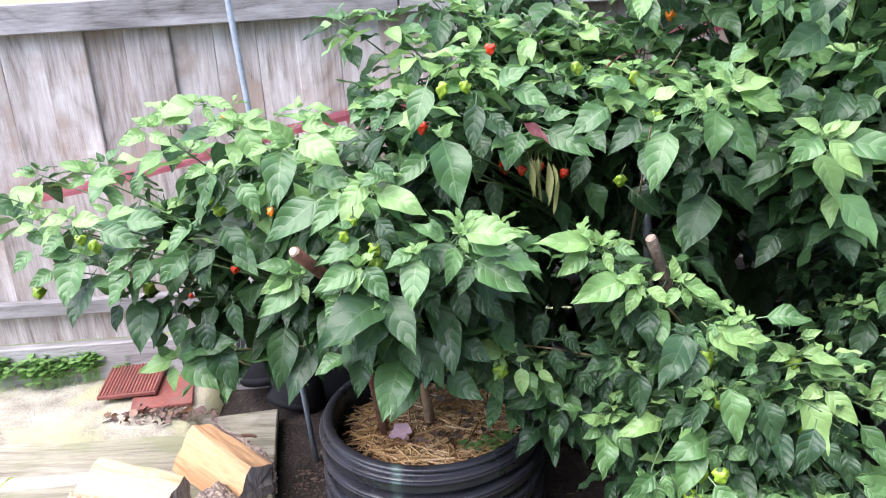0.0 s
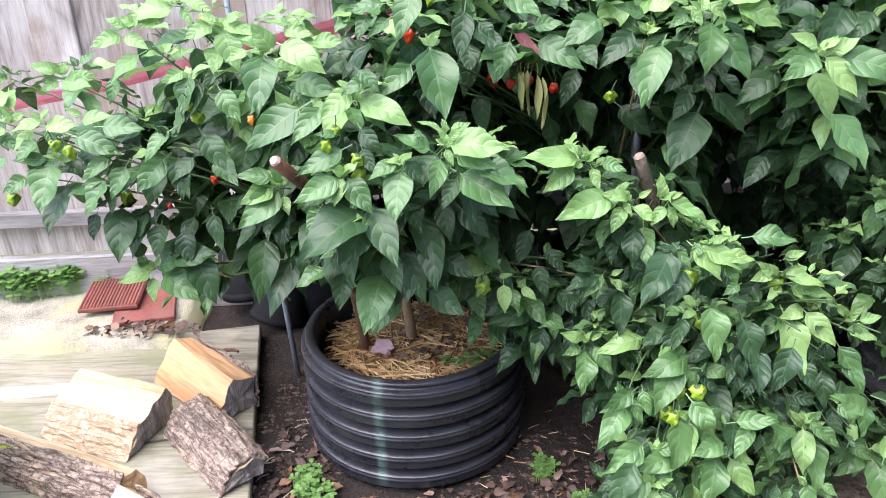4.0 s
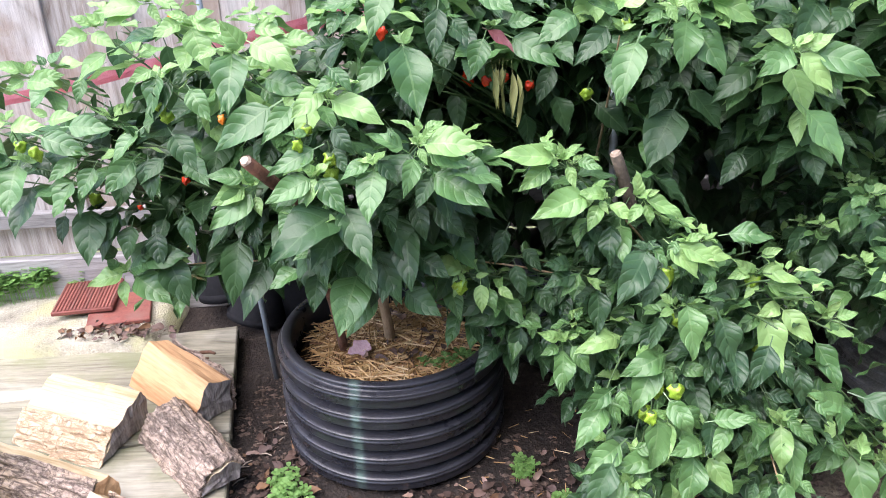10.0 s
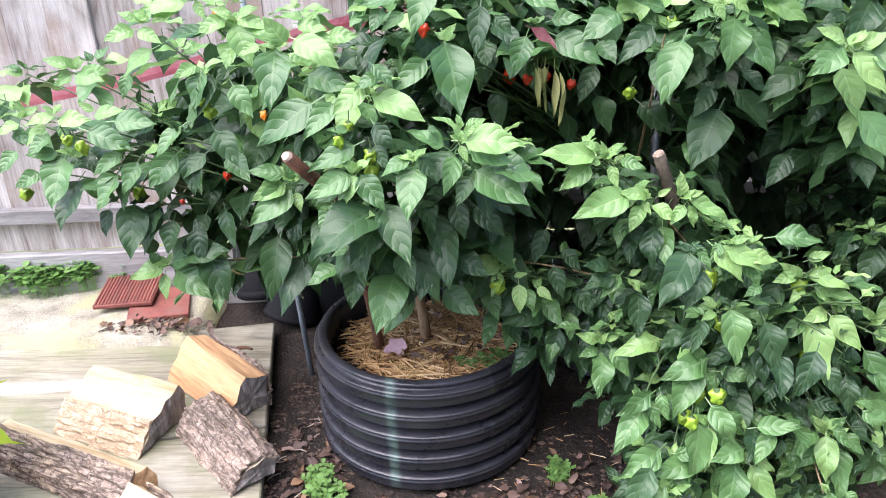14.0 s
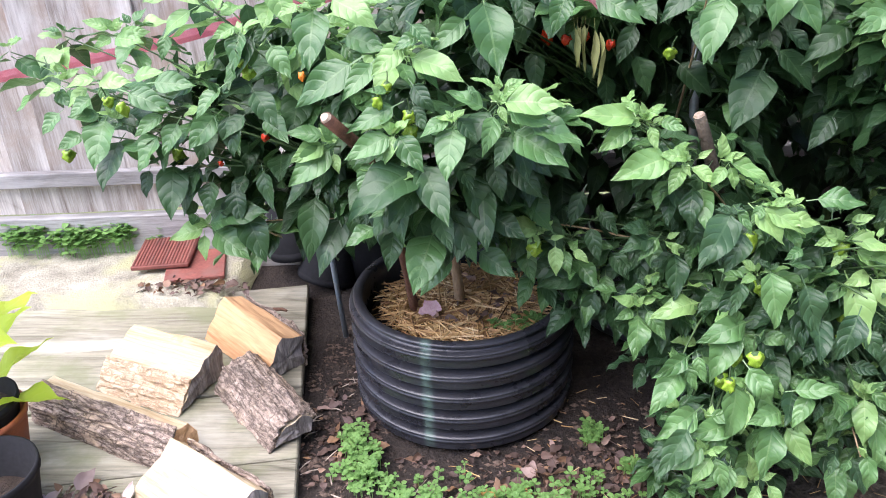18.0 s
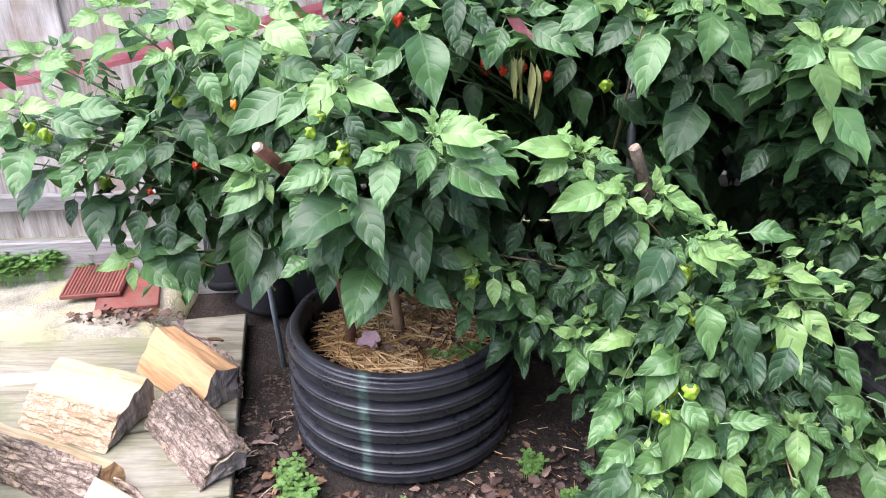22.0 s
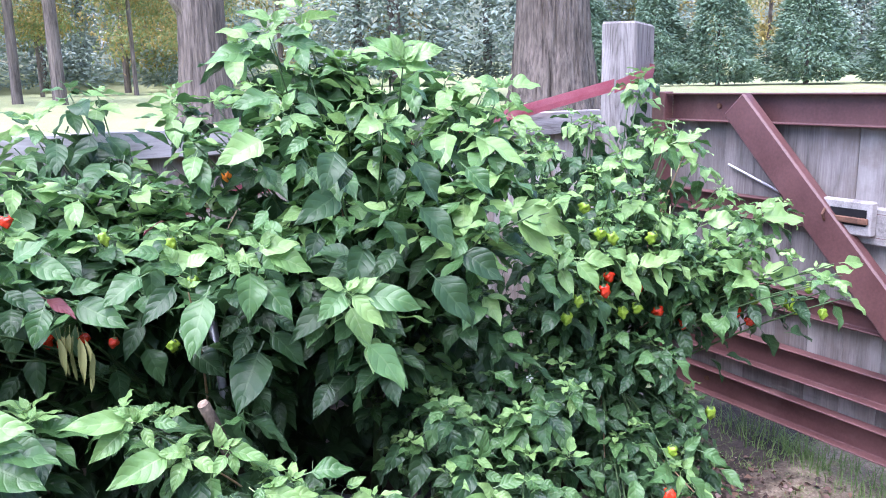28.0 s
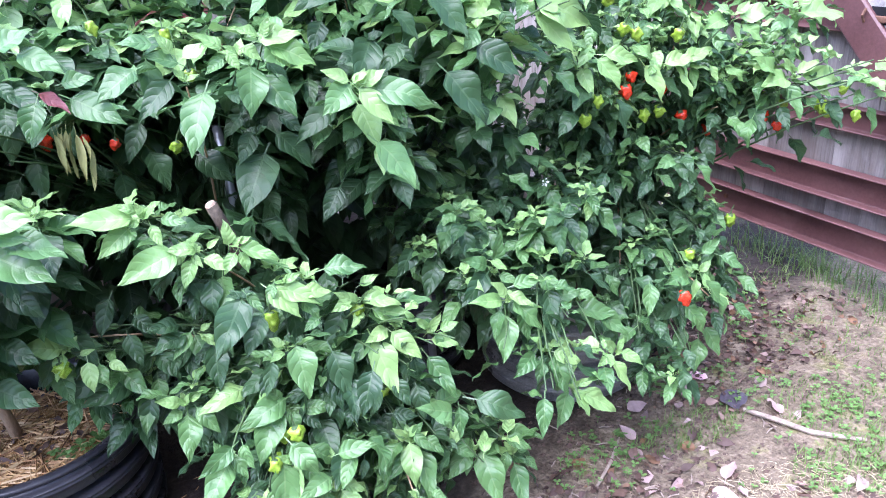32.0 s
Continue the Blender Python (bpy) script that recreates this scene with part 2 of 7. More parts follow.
def bark_material(name, low, mid, high, flaked, reach, furrow):
    """Firewood bark along x: plates between dark cracks, pale inner bark where it has flaked."""
    mat, nt, bs = blank(name)
    co = place_of(nt, (0.16, 1, 1))
    ridge = math_node(nt, "ABSOLUTE", math_node(nt, "SUBTRACT", noise_of(nt, co, 48.0, 3.0, 0.5), 0.5))
    cross = math_node(nt, "ABSOLUTE", math_node(nt, "SUBTRACT", noise_of(nt, place_of(nt, (0.6, 0.6, 0.6)), 42.0, 4.0, 0.6), 0.5))
    fine = noise_of(nt, place_of(nt, (0.3, 1, 1)), 170.0, 6.0, 0.8)
    crack = ramp(nt, math_node(nt, "ADD", math_node(nt, "MINIMUM", ridge, math_node(nt, "MULTIPLY", cross, 1.6)), math_node(nt, "MULTIPLY", math_node(nt, "SUBTRACT", fine, 0.5), 0.12)), [(0.0, (0.12, 0.12, 0.12)), (0.05, (0.8, 0.8, 0.8)), (0.1, (1, 1, 1))])
    col = ramp(nt, fine, [(0.3, low), (0.52, mid), (0.7, high)])
    flake = ramp(nt, noise_of(nt, place_of(nt, (0.4, 1, 1)), 14.0, 6.0), [(reach, (0, 0, 0)), (reach + 0.1, (0.85, 0.85, 0.85))])
    col = mix(nt, flake, col, flaked)
    col = mix(nt, crack, furrow, col)
    nt.links.new(col, bs.inputs["Base Color"])
    bs.inputs["Roughness"].default_value = 0.9
    nt.links.new(node(nt, "Bump", Strength=0.7, Distance=0.006, Height=math_node(nt, "ADD", math_node(nt, "MULTIPLY", crack, 0.8), math_node(nt, "MULTIPLY", fine, 0.6))).outputs[0], bs.inputs["Normal"])
    return mat


BARK = bark_material("furrowed_log_bark", (0.15, 0.105, 0.08), (0.4, 0.31, 0.245), (0.66, 0.56, 0.46), (0.56, 0.42, 0.29), 0.54, (0.095, 0.07, 0.055))
INNER_BARK = bark_material("flaked_inner_bark", (0.4, 0.25, 0.14), (0.68, 0.5, 0.33), (0.82, 0.7, 0.54), (0.78, 0.62, 0.44), 0.42, (0.46, 0.31, 0.19))
GREY_BARK = surface("grey_stem_bark", (0.045, 0.036, 0.026), (0.15, 0.118, 0.082), 40, 150, rough=0.85, bump=0.8)
# dark and pale tones follow age and also paint in shade and sky light
LEAF_OLD_SHADED = leaf_material("mature_shaded_pepper_leaf", (0.021, 0.056, 0.020), (0.055, 0.126, 0.043), (0.105, 0.185, 0.078), 0.38, 0.28, 0.5)
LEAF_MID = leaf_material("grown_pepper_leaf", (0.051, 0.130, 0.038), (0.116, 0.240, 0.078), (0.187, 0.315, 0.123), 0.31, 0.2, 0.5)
LEAF_NEW_LIT = leaf_material("young_lit_pepper_leaf", (0.149, 0.300, 0.087), (0.308, 0.500, 0.168), (0.385, 0.550, 0.235), 0.31, 0.28, 0.5)
LEAVES = (LEAF_OLD_SHADED, LEAF_MID, LEAF_NEW_LIT)
CRINKLED = (leaf_material("mature_shaded_crinkled_leaf", (0.024, 0.064, 0.025), (0.064, 0.140, 0.052), (0.110, 0.195, 0.085), 0.35, 0.28, 0.6),
            leaf_material("grown_crinkled_leaf", (0.055, 0.140, 0.040), (0.121, 0.245, 0.078), (0.193, 0.315, 0.123), 0.29, 0.2, 0.6),
            leaf_material("young_lit_crinkled_leaf", (0.154, 0.310, 0.090), (0.297, 0.480, 0.157), (0.374, 0.530, 0.213), 0.3, 0.26, 0.5))
STEM_GREEN = surface("green_stem", (0.03, 0.07, 0.02), (0.08, 0.14, 0.045), 30, 120, rough=0.6)
STEM_BROWN = surface("woody_stem", (0.24, 0.15, 0.08), (0.55, 0.39, 0.23), 30, 140, (1, 1, 0.3), rough=0.8, bump=0.6)
CUT_BARK = surface("reddish_stem_bark", (0.09, 0.038, 0.022), (0.26, 0.115, 0.065), 40, 150, rough=0.85, bump=0.7)
CUT_WOOD = surface("cut_pith", (0.4, 0.28, 0.19), (0.66, 0.52, 0.4), 60, 200, rough=0.8)
GREEN_POD = surface("green_pepper_skin", (0.16, 0.3, 0.02), (0.34, 0.5, 0.05), 30, 90, rough=0.28, bump=0.1)
RED_POD = surface("red_pepper_skin", (0.55, 0.02, 0.012), (0.85, 0.075, 0.015), 25, 80, rough=0.25, bump=0.1)
ORANGE_POD = surface("orange_pepper_skin", (0.7, 0.14, 0.012), (0.85, 0.3, 0.03), 25, 80, rough=0.25, bump=0.1)
WHITE_PETAL = surface("white_petal", (0.7, 0.72, 0.66), (0.85, 0.85, 0.8), 30, 90, rough=0.6)
PICKET_WOOD = board_wood("weathered_fence_board", (0.2, 0.155, 0.12), (0.66, 0.615, 0.56), (0.85, 0.82, 0.77), "Z", 0.9, 0.8, blot=(0.36, 0.265, 0.195))
RAIL_WOOD = board_wood("weathered_rail", (0.15, 0.14, 0.13), (0.44, 0.42, 0.4), (0.58, 0.56, 0.54), "X", 0.8, 1.2)
TOP_RAIL_WOOD = board_wood("ringed_rail_wood", (0.1, 0.092, 0.083), (0.46, 0.44, 0.42), (0.6, 0.58, 0.56), "X", 0.9, 1.5)
POST_WOOD = board_wood("grey_post_wood", (0.05, 0.043, 0.038), (0.33, 0.31, 0.29), (0.42, 0.395, 0.37), "Z", 1.0, 1.1)
PLANK_WOOD = board_wood("mossy_plank_wood", (0.085, 0.078, 0.05), (0.36, 0.335, 0.25), (0.5, 0.475, 0.39), "X", 0.8, 1.0, blot=(0.17, 0.18, 0.095))
GATE_WOOD = board_wood("grey_gate_board", (0.085, 0.075, 0.068), (0.3, 0.275, 0.255), (0.38, 0.36, 0.335), "Z", 0.8, 0.3, blot=(0.15, 0.12, 0.1))
STEEL = surface("brown_painted_steel", (0.085, 0.038, 0.036), (0.165, 0.078, 0.072), 5, 90, rough=0.5, bump=0.15, stain=(0.2, 0.12, 0.11), stain_at=0.66)
RUST = surface("rusty_iron", (0.06, 0.03, 0.02), (0.2, 0.1, 0.06), 30, 150, rough=0.85, bump=0.5)
PALE_WOOD = surface("pale_split_wood", (0.36, 0.25, 0.12), (0.68, 0.58, 0.41), 26, 190, (0.06, 1, 1), rough=0.8, bump=1.0, stain=(0.4, 0.25, 0.12), stain_at=0.68)
ORANGE_WOOD = surface("orange_split_wood", (0.36, 0.18, 0.075), (0.72, 0.46, 0.24), 12, 140, (0.07, 1, 1), rough=0.8, bump=0.5)
SAWN = surface("dark_sawn_end", (0.09, 0.075, 0.07), (0.44, 0.4, 0.37), 40, 200, (1, 1, 0.12), rough=0.9, bump=0.8)
TILE_CLAY = surface("red_clay_tile", (0.15, 0.045, 0.035), (0.29, 0.095, 0.07), 14, 110, rough=0.75, bump=0.3, stain=(0.2, 0.1, 0.08), stain_at=0.6)
CONCRETE = surface("mossy_concrete", (0.18, 0.165, 0.12), (0.58, 0.54, 0.42), 9, 150, rough=0.9, bump=1.0, stain=(0.45, 0.44, 0.25), stain_at=0.56, depth=0.02)
SOIL = surface("dark_potting_soil", (0.02, 0.014, 0.01), (0.075, 0.05, 0.035), 30, 160, rough=0.95, bump=1.0, depth=0.03)
NURSERY = surface("black_nursery_plastic", (0.008, 0.008, 0.009), (0.018, 0.018, 0.02), 10, 80, rough=0.8, bump=0.1)
NURSERY.node_tree.nodes["Principled BSDF"].inputs["Specular IOR Level"].default_value = 0.2
TERRACOTTA = surface("orange_plastic_pot", (0.32, 0.085, 0.03), (0.44, 0.13, 0.05), 10, 80, rough=0.55, bump=0.1)
PIPE_GREY = surface("galvanised_pipe", (0.3, 0.32, 0.33), (0.5, 0.52, 0.54), 20, 90, rough=0.4, metal=0.7, bump=0.1)
POLE_BLUE = surface("pale_plastic_pole", (0.25, 0.29, 0.32), (0.42, 0.47, 0.5), 12, 80, rough=0.45, bump=0.1)
STRAP_RED = surface("faded_red_strap", (0.58, 0.17, 0.215), (0.76, 0.37, 0.41), 10, 240, rough=0.75, bump=0.4)
CLOVER = leaf_material("clover_leaf", (0.1, 0.23, 0.05), (0.2, 0.37, 0.1), (0.3, 0.5, 0.16), 0.5, 0.3)
LETTUCE = leaf_material("lettuce_leaf", (0.42, 0.6, 0.04), (0.58, 0.72, 0.09), (0.6, 0.72, 0.16), 0.45, 0.45)
GRASS = leaf_material("grass_blade", (0.08, 0.16, 0.035), (0.21, 0.3, 0.09), (0.28, 0.38, 0.12), 0.55, 0.3)
DRY_GRASS = surface("dry_grass", (0.36, 0.3, 0.17), (0.6, 0.52, 0.34), 12, 60, rough=0.8, vary=0.25)


def litter_material(name, a, b):
    mat, nt, bs = blank(name)
    which = math_node(nt, "FRACT", math_node(nt, "ADD", node(nt, "ObjectInfo").outputs["Random"], node(nt, "NewGeometry").outputs["Random Per Island"]))
    spots = noise_of(nt, place_of(nt), 50.0)
    col = mix(nt, math_node(nt, "MULTIPLY", spots, 0.6), ramp(nt, which, [(0.0, a), (0.45, b), (0.7, (0.12, 0.08, 0.07)), (0.88, (0.3, 0.16, 0.07)), (1.0, (0.42, 0.3, 0.26))]), (0.08, 0.05, 0.04))
    nt.links.new(col, bs.inputs["Base Color"])
    bs.inputs["Roughness"].default_value = 0.7
    nt.links.new(node(nt, "Bump", Strength=0.5, Distance=0.004, Height=spots).outputs[0], bs.inputs["Normal"])
    return mat


LITTER = litter_material("fallen_leaf", (0.05, 0.031, 0.024), (0.17, 0.1, 0.07))
PINK_LEAF = surface("pink_fallen_leaf", (0.68, 0.4, 0.46), (0.84, 0.62, 0.66), 30, 120, rough=0.7)
DARK_LEAF = surface("dark_fallen_leaf", (0.05, 0.045, 0.06), (0.14, 0.12, 0.15), 30, 120, rough=0.5)
RED_LEAF = surface("red_fallen_leaf", (0.26, 0.045, 0.06), (0.42, 0.1, 0.12), 40, 140, rough=0.6)
YELLOW_LEAF = surface("yellow_fallen_leaf", (0.38, 0.19, 0.05), (0.56, 0.34, 0.09), 40, 140, rough=0.6)


def corrugated_material(name, streak, dusty=1.0):
    """Black ribbed pipe plastic: dust, scuffs, and one pale green streak, a reflection painted into the colour."""
    mat, nt, bs = blank(name)
    co = place_of(nt, own=False)
    dust = noise_of(nt, co, 7.0)
    speck = noise_of(nt, co, 180.0, 3.0)
    col = ramp(nt, math_node(nt, "ADD", math_node(nt, "MULTIPLY", dust, 0.6), math_node(nt, "MULTIPLY", speck, 0.4)), [(0.4, tuple(c * dusty for c in (0.03, 0.031, 0.038 if dusty < 2 else 0.03))), (0.62, tuple(c * dusty for c in (0.068, 0.068, 0.078 if dusty < 2 else 0.066))), (0.76, tuple(c * dusty for c in (0.16, 0.16, 0.165)))])
    # pale green streak stands in for a reflection down the ribs
    if streak is not None:
        sep = node(nt, "SeparateXYZ", Vector=node(nt, "NewGeometry").outputs["Position"])
        off = math_node(nt, "ABSOLUTE", math_node(nt, "ADD", math_node(nt, "SUBTRACT", sep.outputs[0], streak), math_node(nt, "MULTIPLY", math_node(nt, "SUBTRACT", dust, 0.5), 0.012)))
        col = mix(nt, math_node(nt, "MULTIPLY", ramp(nt, off, [(0.006, (1, 1, 1)), (0.017, (0, 0, 0))]), ramp(nt, noise_of(nt, co, 30.0), [(0.35, (0.12, 0.12, 0.12)), (0.62, (0.5, 0.5, 0.5))])), col, (0.2, 0.32, 0.26))
    nt.links.new(col, bs.inputs["Base Color"])
    nt.links.new(math_node(nt, "ADD", math_node(nt, "MULTIPLY", dust, 0.25), 0.16), bs.inputs["Roughness"])
    nt.links.new(node(nt, "Bump", Strength=0.12, Distance=0.004, Height=speck).outputs[0], bs.inputs["Normal"])
    return mat


CORRUGATED = corrugated_material("black_corrugated_plastic", None)
DUSTY = corrugated_material("dusty_corrugated_plastic", None, 4.0)
STREAKED = corrugated_material("reflection_streaked_corrugated_plastic", -0.172, 0.7)


def ground_material():
    """Bare dark earth round the pots, patchy moss and thin lawn further out."""
    mat, nt, bs = blank("garden_ground")
    pos = node(nt, "NewGeometry").outputs["Position"]
    sep = node(nt, "SeparateXYZ", Vector=pos)
    big, mid, fine = noise_of(nt, pos, 1.4), noise_of(nt, pos, 9.0), noise_of(nt, pos, 70.0, 5.0)
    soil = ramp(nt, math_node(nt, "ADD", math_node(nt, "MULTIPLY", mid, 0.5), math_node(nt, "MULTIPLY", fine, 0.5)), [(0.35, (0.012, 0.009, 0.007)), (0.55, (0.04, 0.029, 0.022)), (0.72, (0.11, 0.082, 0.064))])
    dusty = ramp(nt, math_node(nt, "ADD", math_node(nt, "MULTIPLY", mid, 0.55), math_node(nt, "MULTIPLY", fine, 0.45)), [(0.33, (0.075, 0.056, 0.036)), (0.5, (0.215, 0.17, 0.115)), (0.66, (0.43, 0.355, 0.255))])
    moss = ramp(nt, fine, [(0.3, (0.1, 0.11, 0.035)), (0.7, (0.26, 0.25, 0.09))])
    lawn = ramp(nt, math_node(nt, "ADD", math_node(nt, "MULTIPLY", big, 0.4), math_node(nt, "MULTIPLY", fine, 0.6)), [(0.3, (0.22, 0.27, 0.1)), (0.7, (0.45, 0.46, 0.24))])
    # dark soil spreads wider from y 1.5 back to the fence
    rear_soil = math_node(nt, "MULTIPLY", math_node(nt, "MAXIMUM", math_node(nt, "SUBTRACT", sep.outputs[1], 1.5), 0.0), 2.6)
    east = math_node(nt, "SUBTRACT", math_node(nt, "ADD", math_node(nt, "SUBTRACT", sep.outputs[0], math_node(nt, "MULTIPLY", sep.outputs[1], 0.35)), math_node(nt, "MULTIPLY", mid, 0.5)), rear_soil)
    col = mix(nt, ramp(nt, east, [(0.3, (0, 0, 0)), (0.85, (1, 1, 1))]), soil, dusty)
    col = mix(nt, ramp(nt, math_node(nt, "MULTIPLY", mid, ramp(nt, east, [(0.8, (0.55, 0.55, 0.55)), (1.0, (1.1, 1.1, 1.1))])), [(0.6, (0, 0, 0)), (0.7, (0.8, 0.8, 0.8))]), col, moss)
    far = math_node(nt, "ADD", sep.outputs[1], math_node(nt, "MULTIPLY", mid, 0.4))
    col = mix(nt, ramp(nt, math_node(nt, "MULTIPLY", far, 0.1), [(0.29, (0, 0, 0)), (0.34, (1, 1, 1))]), col, lawn)
    woods = ramp(nt, math_node(nt, "ADD", math_node(nt, "MULTIPLY", noise_of(nt, pos, 0.35), 0.6), math_node(nt, "MULTIPLY", mid, 0.4)), [(0.35, (0.045, 0.06, 0.04)), (0.5, (0.1, 0.125, 0.075)), (0.66, (0.23, 0.21, 0.12))])
    col = mix(nt, ramp(nt, math_node(nt, "MULTIPLY", sep.outputs[1], 0.01), [(0.55, (0, 0, 0)), (0.6, (1, 1, 1))]), col, woods)
    nt.links.new(col, bs.inputs["Base Color"])
    bs.inputs["Roughness"].default_value = 0.95
    nt.links.new(node(nt, "Bump", Strength=0.8, Distance=0.02, Height=math_node(nt, "ADD", mid, fine)).outputs[0], bs.inputs["Normal"])
    return mat


# ---- ground: one sheet, level round the pots, rising behind the fence ----
def rise(x, y):
    s = min(1.0, max(0.0, (y - 3.4) / 11.0))
    return 1.28 * s * s * (3 - 2 * s) + max(0.0, y - 14.4) * 0.004 + 0.55 * min(50.0, max(0.0, y - 58.0)) + 0.012 * noise.noise(Vector((x * 2.2, y * 2.2, 0))) + 0.006 * noise.noise(Vector((x * 9, y * 9, 3)))


def steps(near_lo, near_hi, step, far):
    mids = list(np.arange(near_lo, near_hi + step / 2, step))
    lo, hi, grow = [], [], step
    while (lo[-1] if lo else near_lo) > -far:
        grow *= 1.25
        lo.append((lo[-1] if lo else near_lo) - grow)
    grow = step
    while (hi[-1] if hi else near_hi) < far:
        grow *= 1.25
        hi.append((hi[-1] if hi else near_hi) + grow)
    return lo[::-1] + mids + hi


def ground_sheet():
    xs, ys = steps(-2.2, 3.4, 0.045, 400), steps(0.2, 3.4, 0.045, 400)
    verts = [(x, y, rise(x, y)) for y in ys for x in xs]
    n = len(xs)
    faces = [(j * n + i, j * n + i + 1, (j + 1) * n + i + 1, (j + 1) * n + i) for j in range(len(ys) - 1) for i in range(n - 1)]
    me = bpy.data.meshes.new("ground")
    me.from_pydata(verts, [], faces)
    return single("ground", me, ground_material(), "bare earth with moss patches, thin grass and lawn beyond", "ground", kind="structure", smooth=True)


ground_sheet()

# ---- back fence: upright boards on rails ----
FENCE = Matrix.Translation((0, 2.66, 0)) @ Matrix.Rotation(radians(2.9), 4, "Z")


def fence_back():
    fence = thing("wall_north", (0, 2.66, 0), "low fence of grey weathered upright boards with rails", "fence", kind="structure")
    rnd = random.Random(3)
    # posts behind the boards
    for x in (-2.3, -0.2, 1.3):
        part("post", box(bmesh.new(), (x - 0.045, 0.055, 0), (x + 0.045, 0.145, 1.33), FENCE, 0.004), POST_WOOD, fence)
    for lo, hi, z0, z1, y0, y1 in ((-3.2, -0.15, 1.31, 1.402, -0.03, 0.012), (-0.146, 2.18, 1.31, 1.402, -0.03, 0.012), (-3.2, 2.18, 0.35, 0.405, -0.035, 0.0)):
        part("rail", box(bmesh.new(), (lo, y0, z0), (hi, y1, z1), FENCE, 0.004), TOP_RAIL_WOOD if z0 > 1 else RAIL_WOOD, fence)
    part("baseboard", box(bmesh.new(), (-3.2, -0.03, 0.0), (0.4, 0.01, 0.23), FENCE, 0.004), RAIL_WOOD, fence)
    part("cap", box(bmesh.new(), (-3.2, 0.014, 1.33), (2.18, 0.1, 1.385), FENCE, 0.004), TOP_RAIL_WOOD, fence)
    shapes = []
    for k in range(4):
        bm = bmesh.new()
        w = 0.0725
        # a slightly cupped board with chamfered edges
        for z in (0.0, 0.36, 0.72, 1.08):
            for x, y in ((-w, 0.003), (-w + 0.004, 0), (-0.02, 0.0015 * (k - 1)), (0.025, 0.001 * k), (w - 0.004, 0), (w, 0.003), (w, 0.018), (-w, 0.018)):
                bm.verts.new((x + 0.0015 * math.sin(z * 5 + k), y + 0.0012 * math.sin(z * 4 + k * 2), z))
        bm.verts.ensure_lookup_table()
        v = bm.verts
        for j in range(3):
            for i in range(8):
                a, b = j * 8 + i, j * 8 + (i + 1) % 8
                bm.faces.new((v[a], v[b], v[b + 8], v[a + 8]))
        bm.faces.new([v[24 + i] for i in range(8)])
        me = bpy.data.meshes.new("board")
        bm.to_mesh(me)
        bm.free()
        me.materials.append(PICKET_WOOD)
        shapes.append(me)
    x = -3.13
    while x < 2.16:
        ob = new("board", rnd.choice(shapes))
        ob.parent, ob.matrix_parent_inverse = fence, Matrix.Translation((0, -2.66, 0))
        ob.matrix_basis = FENCE @ pose(x, rnd.choice((0.004, 0.018)) + rnd.uniform(0.0, 0.003), 0.235 if x < 0.4 else 0.05, 0, 0, rnd.uniform(-1.2, 1.2)) @ Matrix.Rotation(radians(rnd.uniform(-0.12, 0.12)), 4, "Y")
        ob.scale.z = 1.0 if x < 0.4 else 1.17
        x += 0.1356
    return fence


fence_back()

# unseen wall added behind the camera to block low sky light
SIDING = surface("painted_siding", (0.3, 0.29, 0.27), (0.4, 0.39, 0.37), 3, 40, rough=0.8)
sky_blocking_wall = thing("sky_blocking_wall", (3.0, -3.0, 0), "unseen grey board wall added to block sky light", "wall", kind="structure")
for i in range(20):
    part("siding_board", box(bmesh.new(), (-1.5, -3.06, i * 0.25 - 0.02), (9.0, -3.0, i * 0.25 + 0.226), None, 0.004), SIDING, sky_blocking_wall)

corner_post = thing("fence_post", (2.34, 2.83, 0), "thick grey weathered timber post where fence and gate meet", "post", kind="structure")
POST = Matrix.Translation((2.368, 2.83, 0)) @ Matrix.Rotation(radians(24), 4, "Z")
bm = box(bmesh.new(), (-0.082, -0.082, 0), (0.082, 0.082, 1.752), POST, 0.009)
for v in bm.verts:
    if v.co.z > 1.5:
        v.co.z -= 0.09 * (v.co.x - 2.34)

part("shaft", bm, POST_WOOD, corner_post)

# ---- steel gate: channel frame with a diagonal brace, boards behind ----
GATE = Matrix.Translation((2.61, 2.93, 0)) @ Matrix.Rotation(radians(-83), 4, "Z")


def channel(length, m, size=0.112, lip=0.045, wall=0.007):
    """A C-channel along x, open towards -y."""
    prof = [(-lip, size / 2), (0, size / 2), (0, -size / 2), (-lip, -size / 2), (-lip, -size / 2 + wall), (-wall, -size / 2 + wall), (-wall, size / 2 - wall), (-lip, size / 2 - wall)]
    bm = bmesh.new()
    a = [bm.verts.new((0, y, z)) for y, z in prof]
    b = [bm.verts.new((length, y, z)) for y, z in prof]
    for i in range(8):
        j = (i + 1) % 8
        bm.faces.new((a[i], a[j], b[j], b[i]))
    bm.faces.new(a[::-1])
    bm.faces.new(b)
    bmesh.ops.bevel(bm, geom=[e for e in bm.edges if abs((e.verts[0].co - e.verts[1].co).x) > length / 2], offset=0.0025, segments=1, affect="EDGES")
    bmesh.ops.transform(bm, matrix=m, verts=bm.verts)
    bmesh.ops.recalc_face_normals(bm, faces=bm.faces)
    return bm


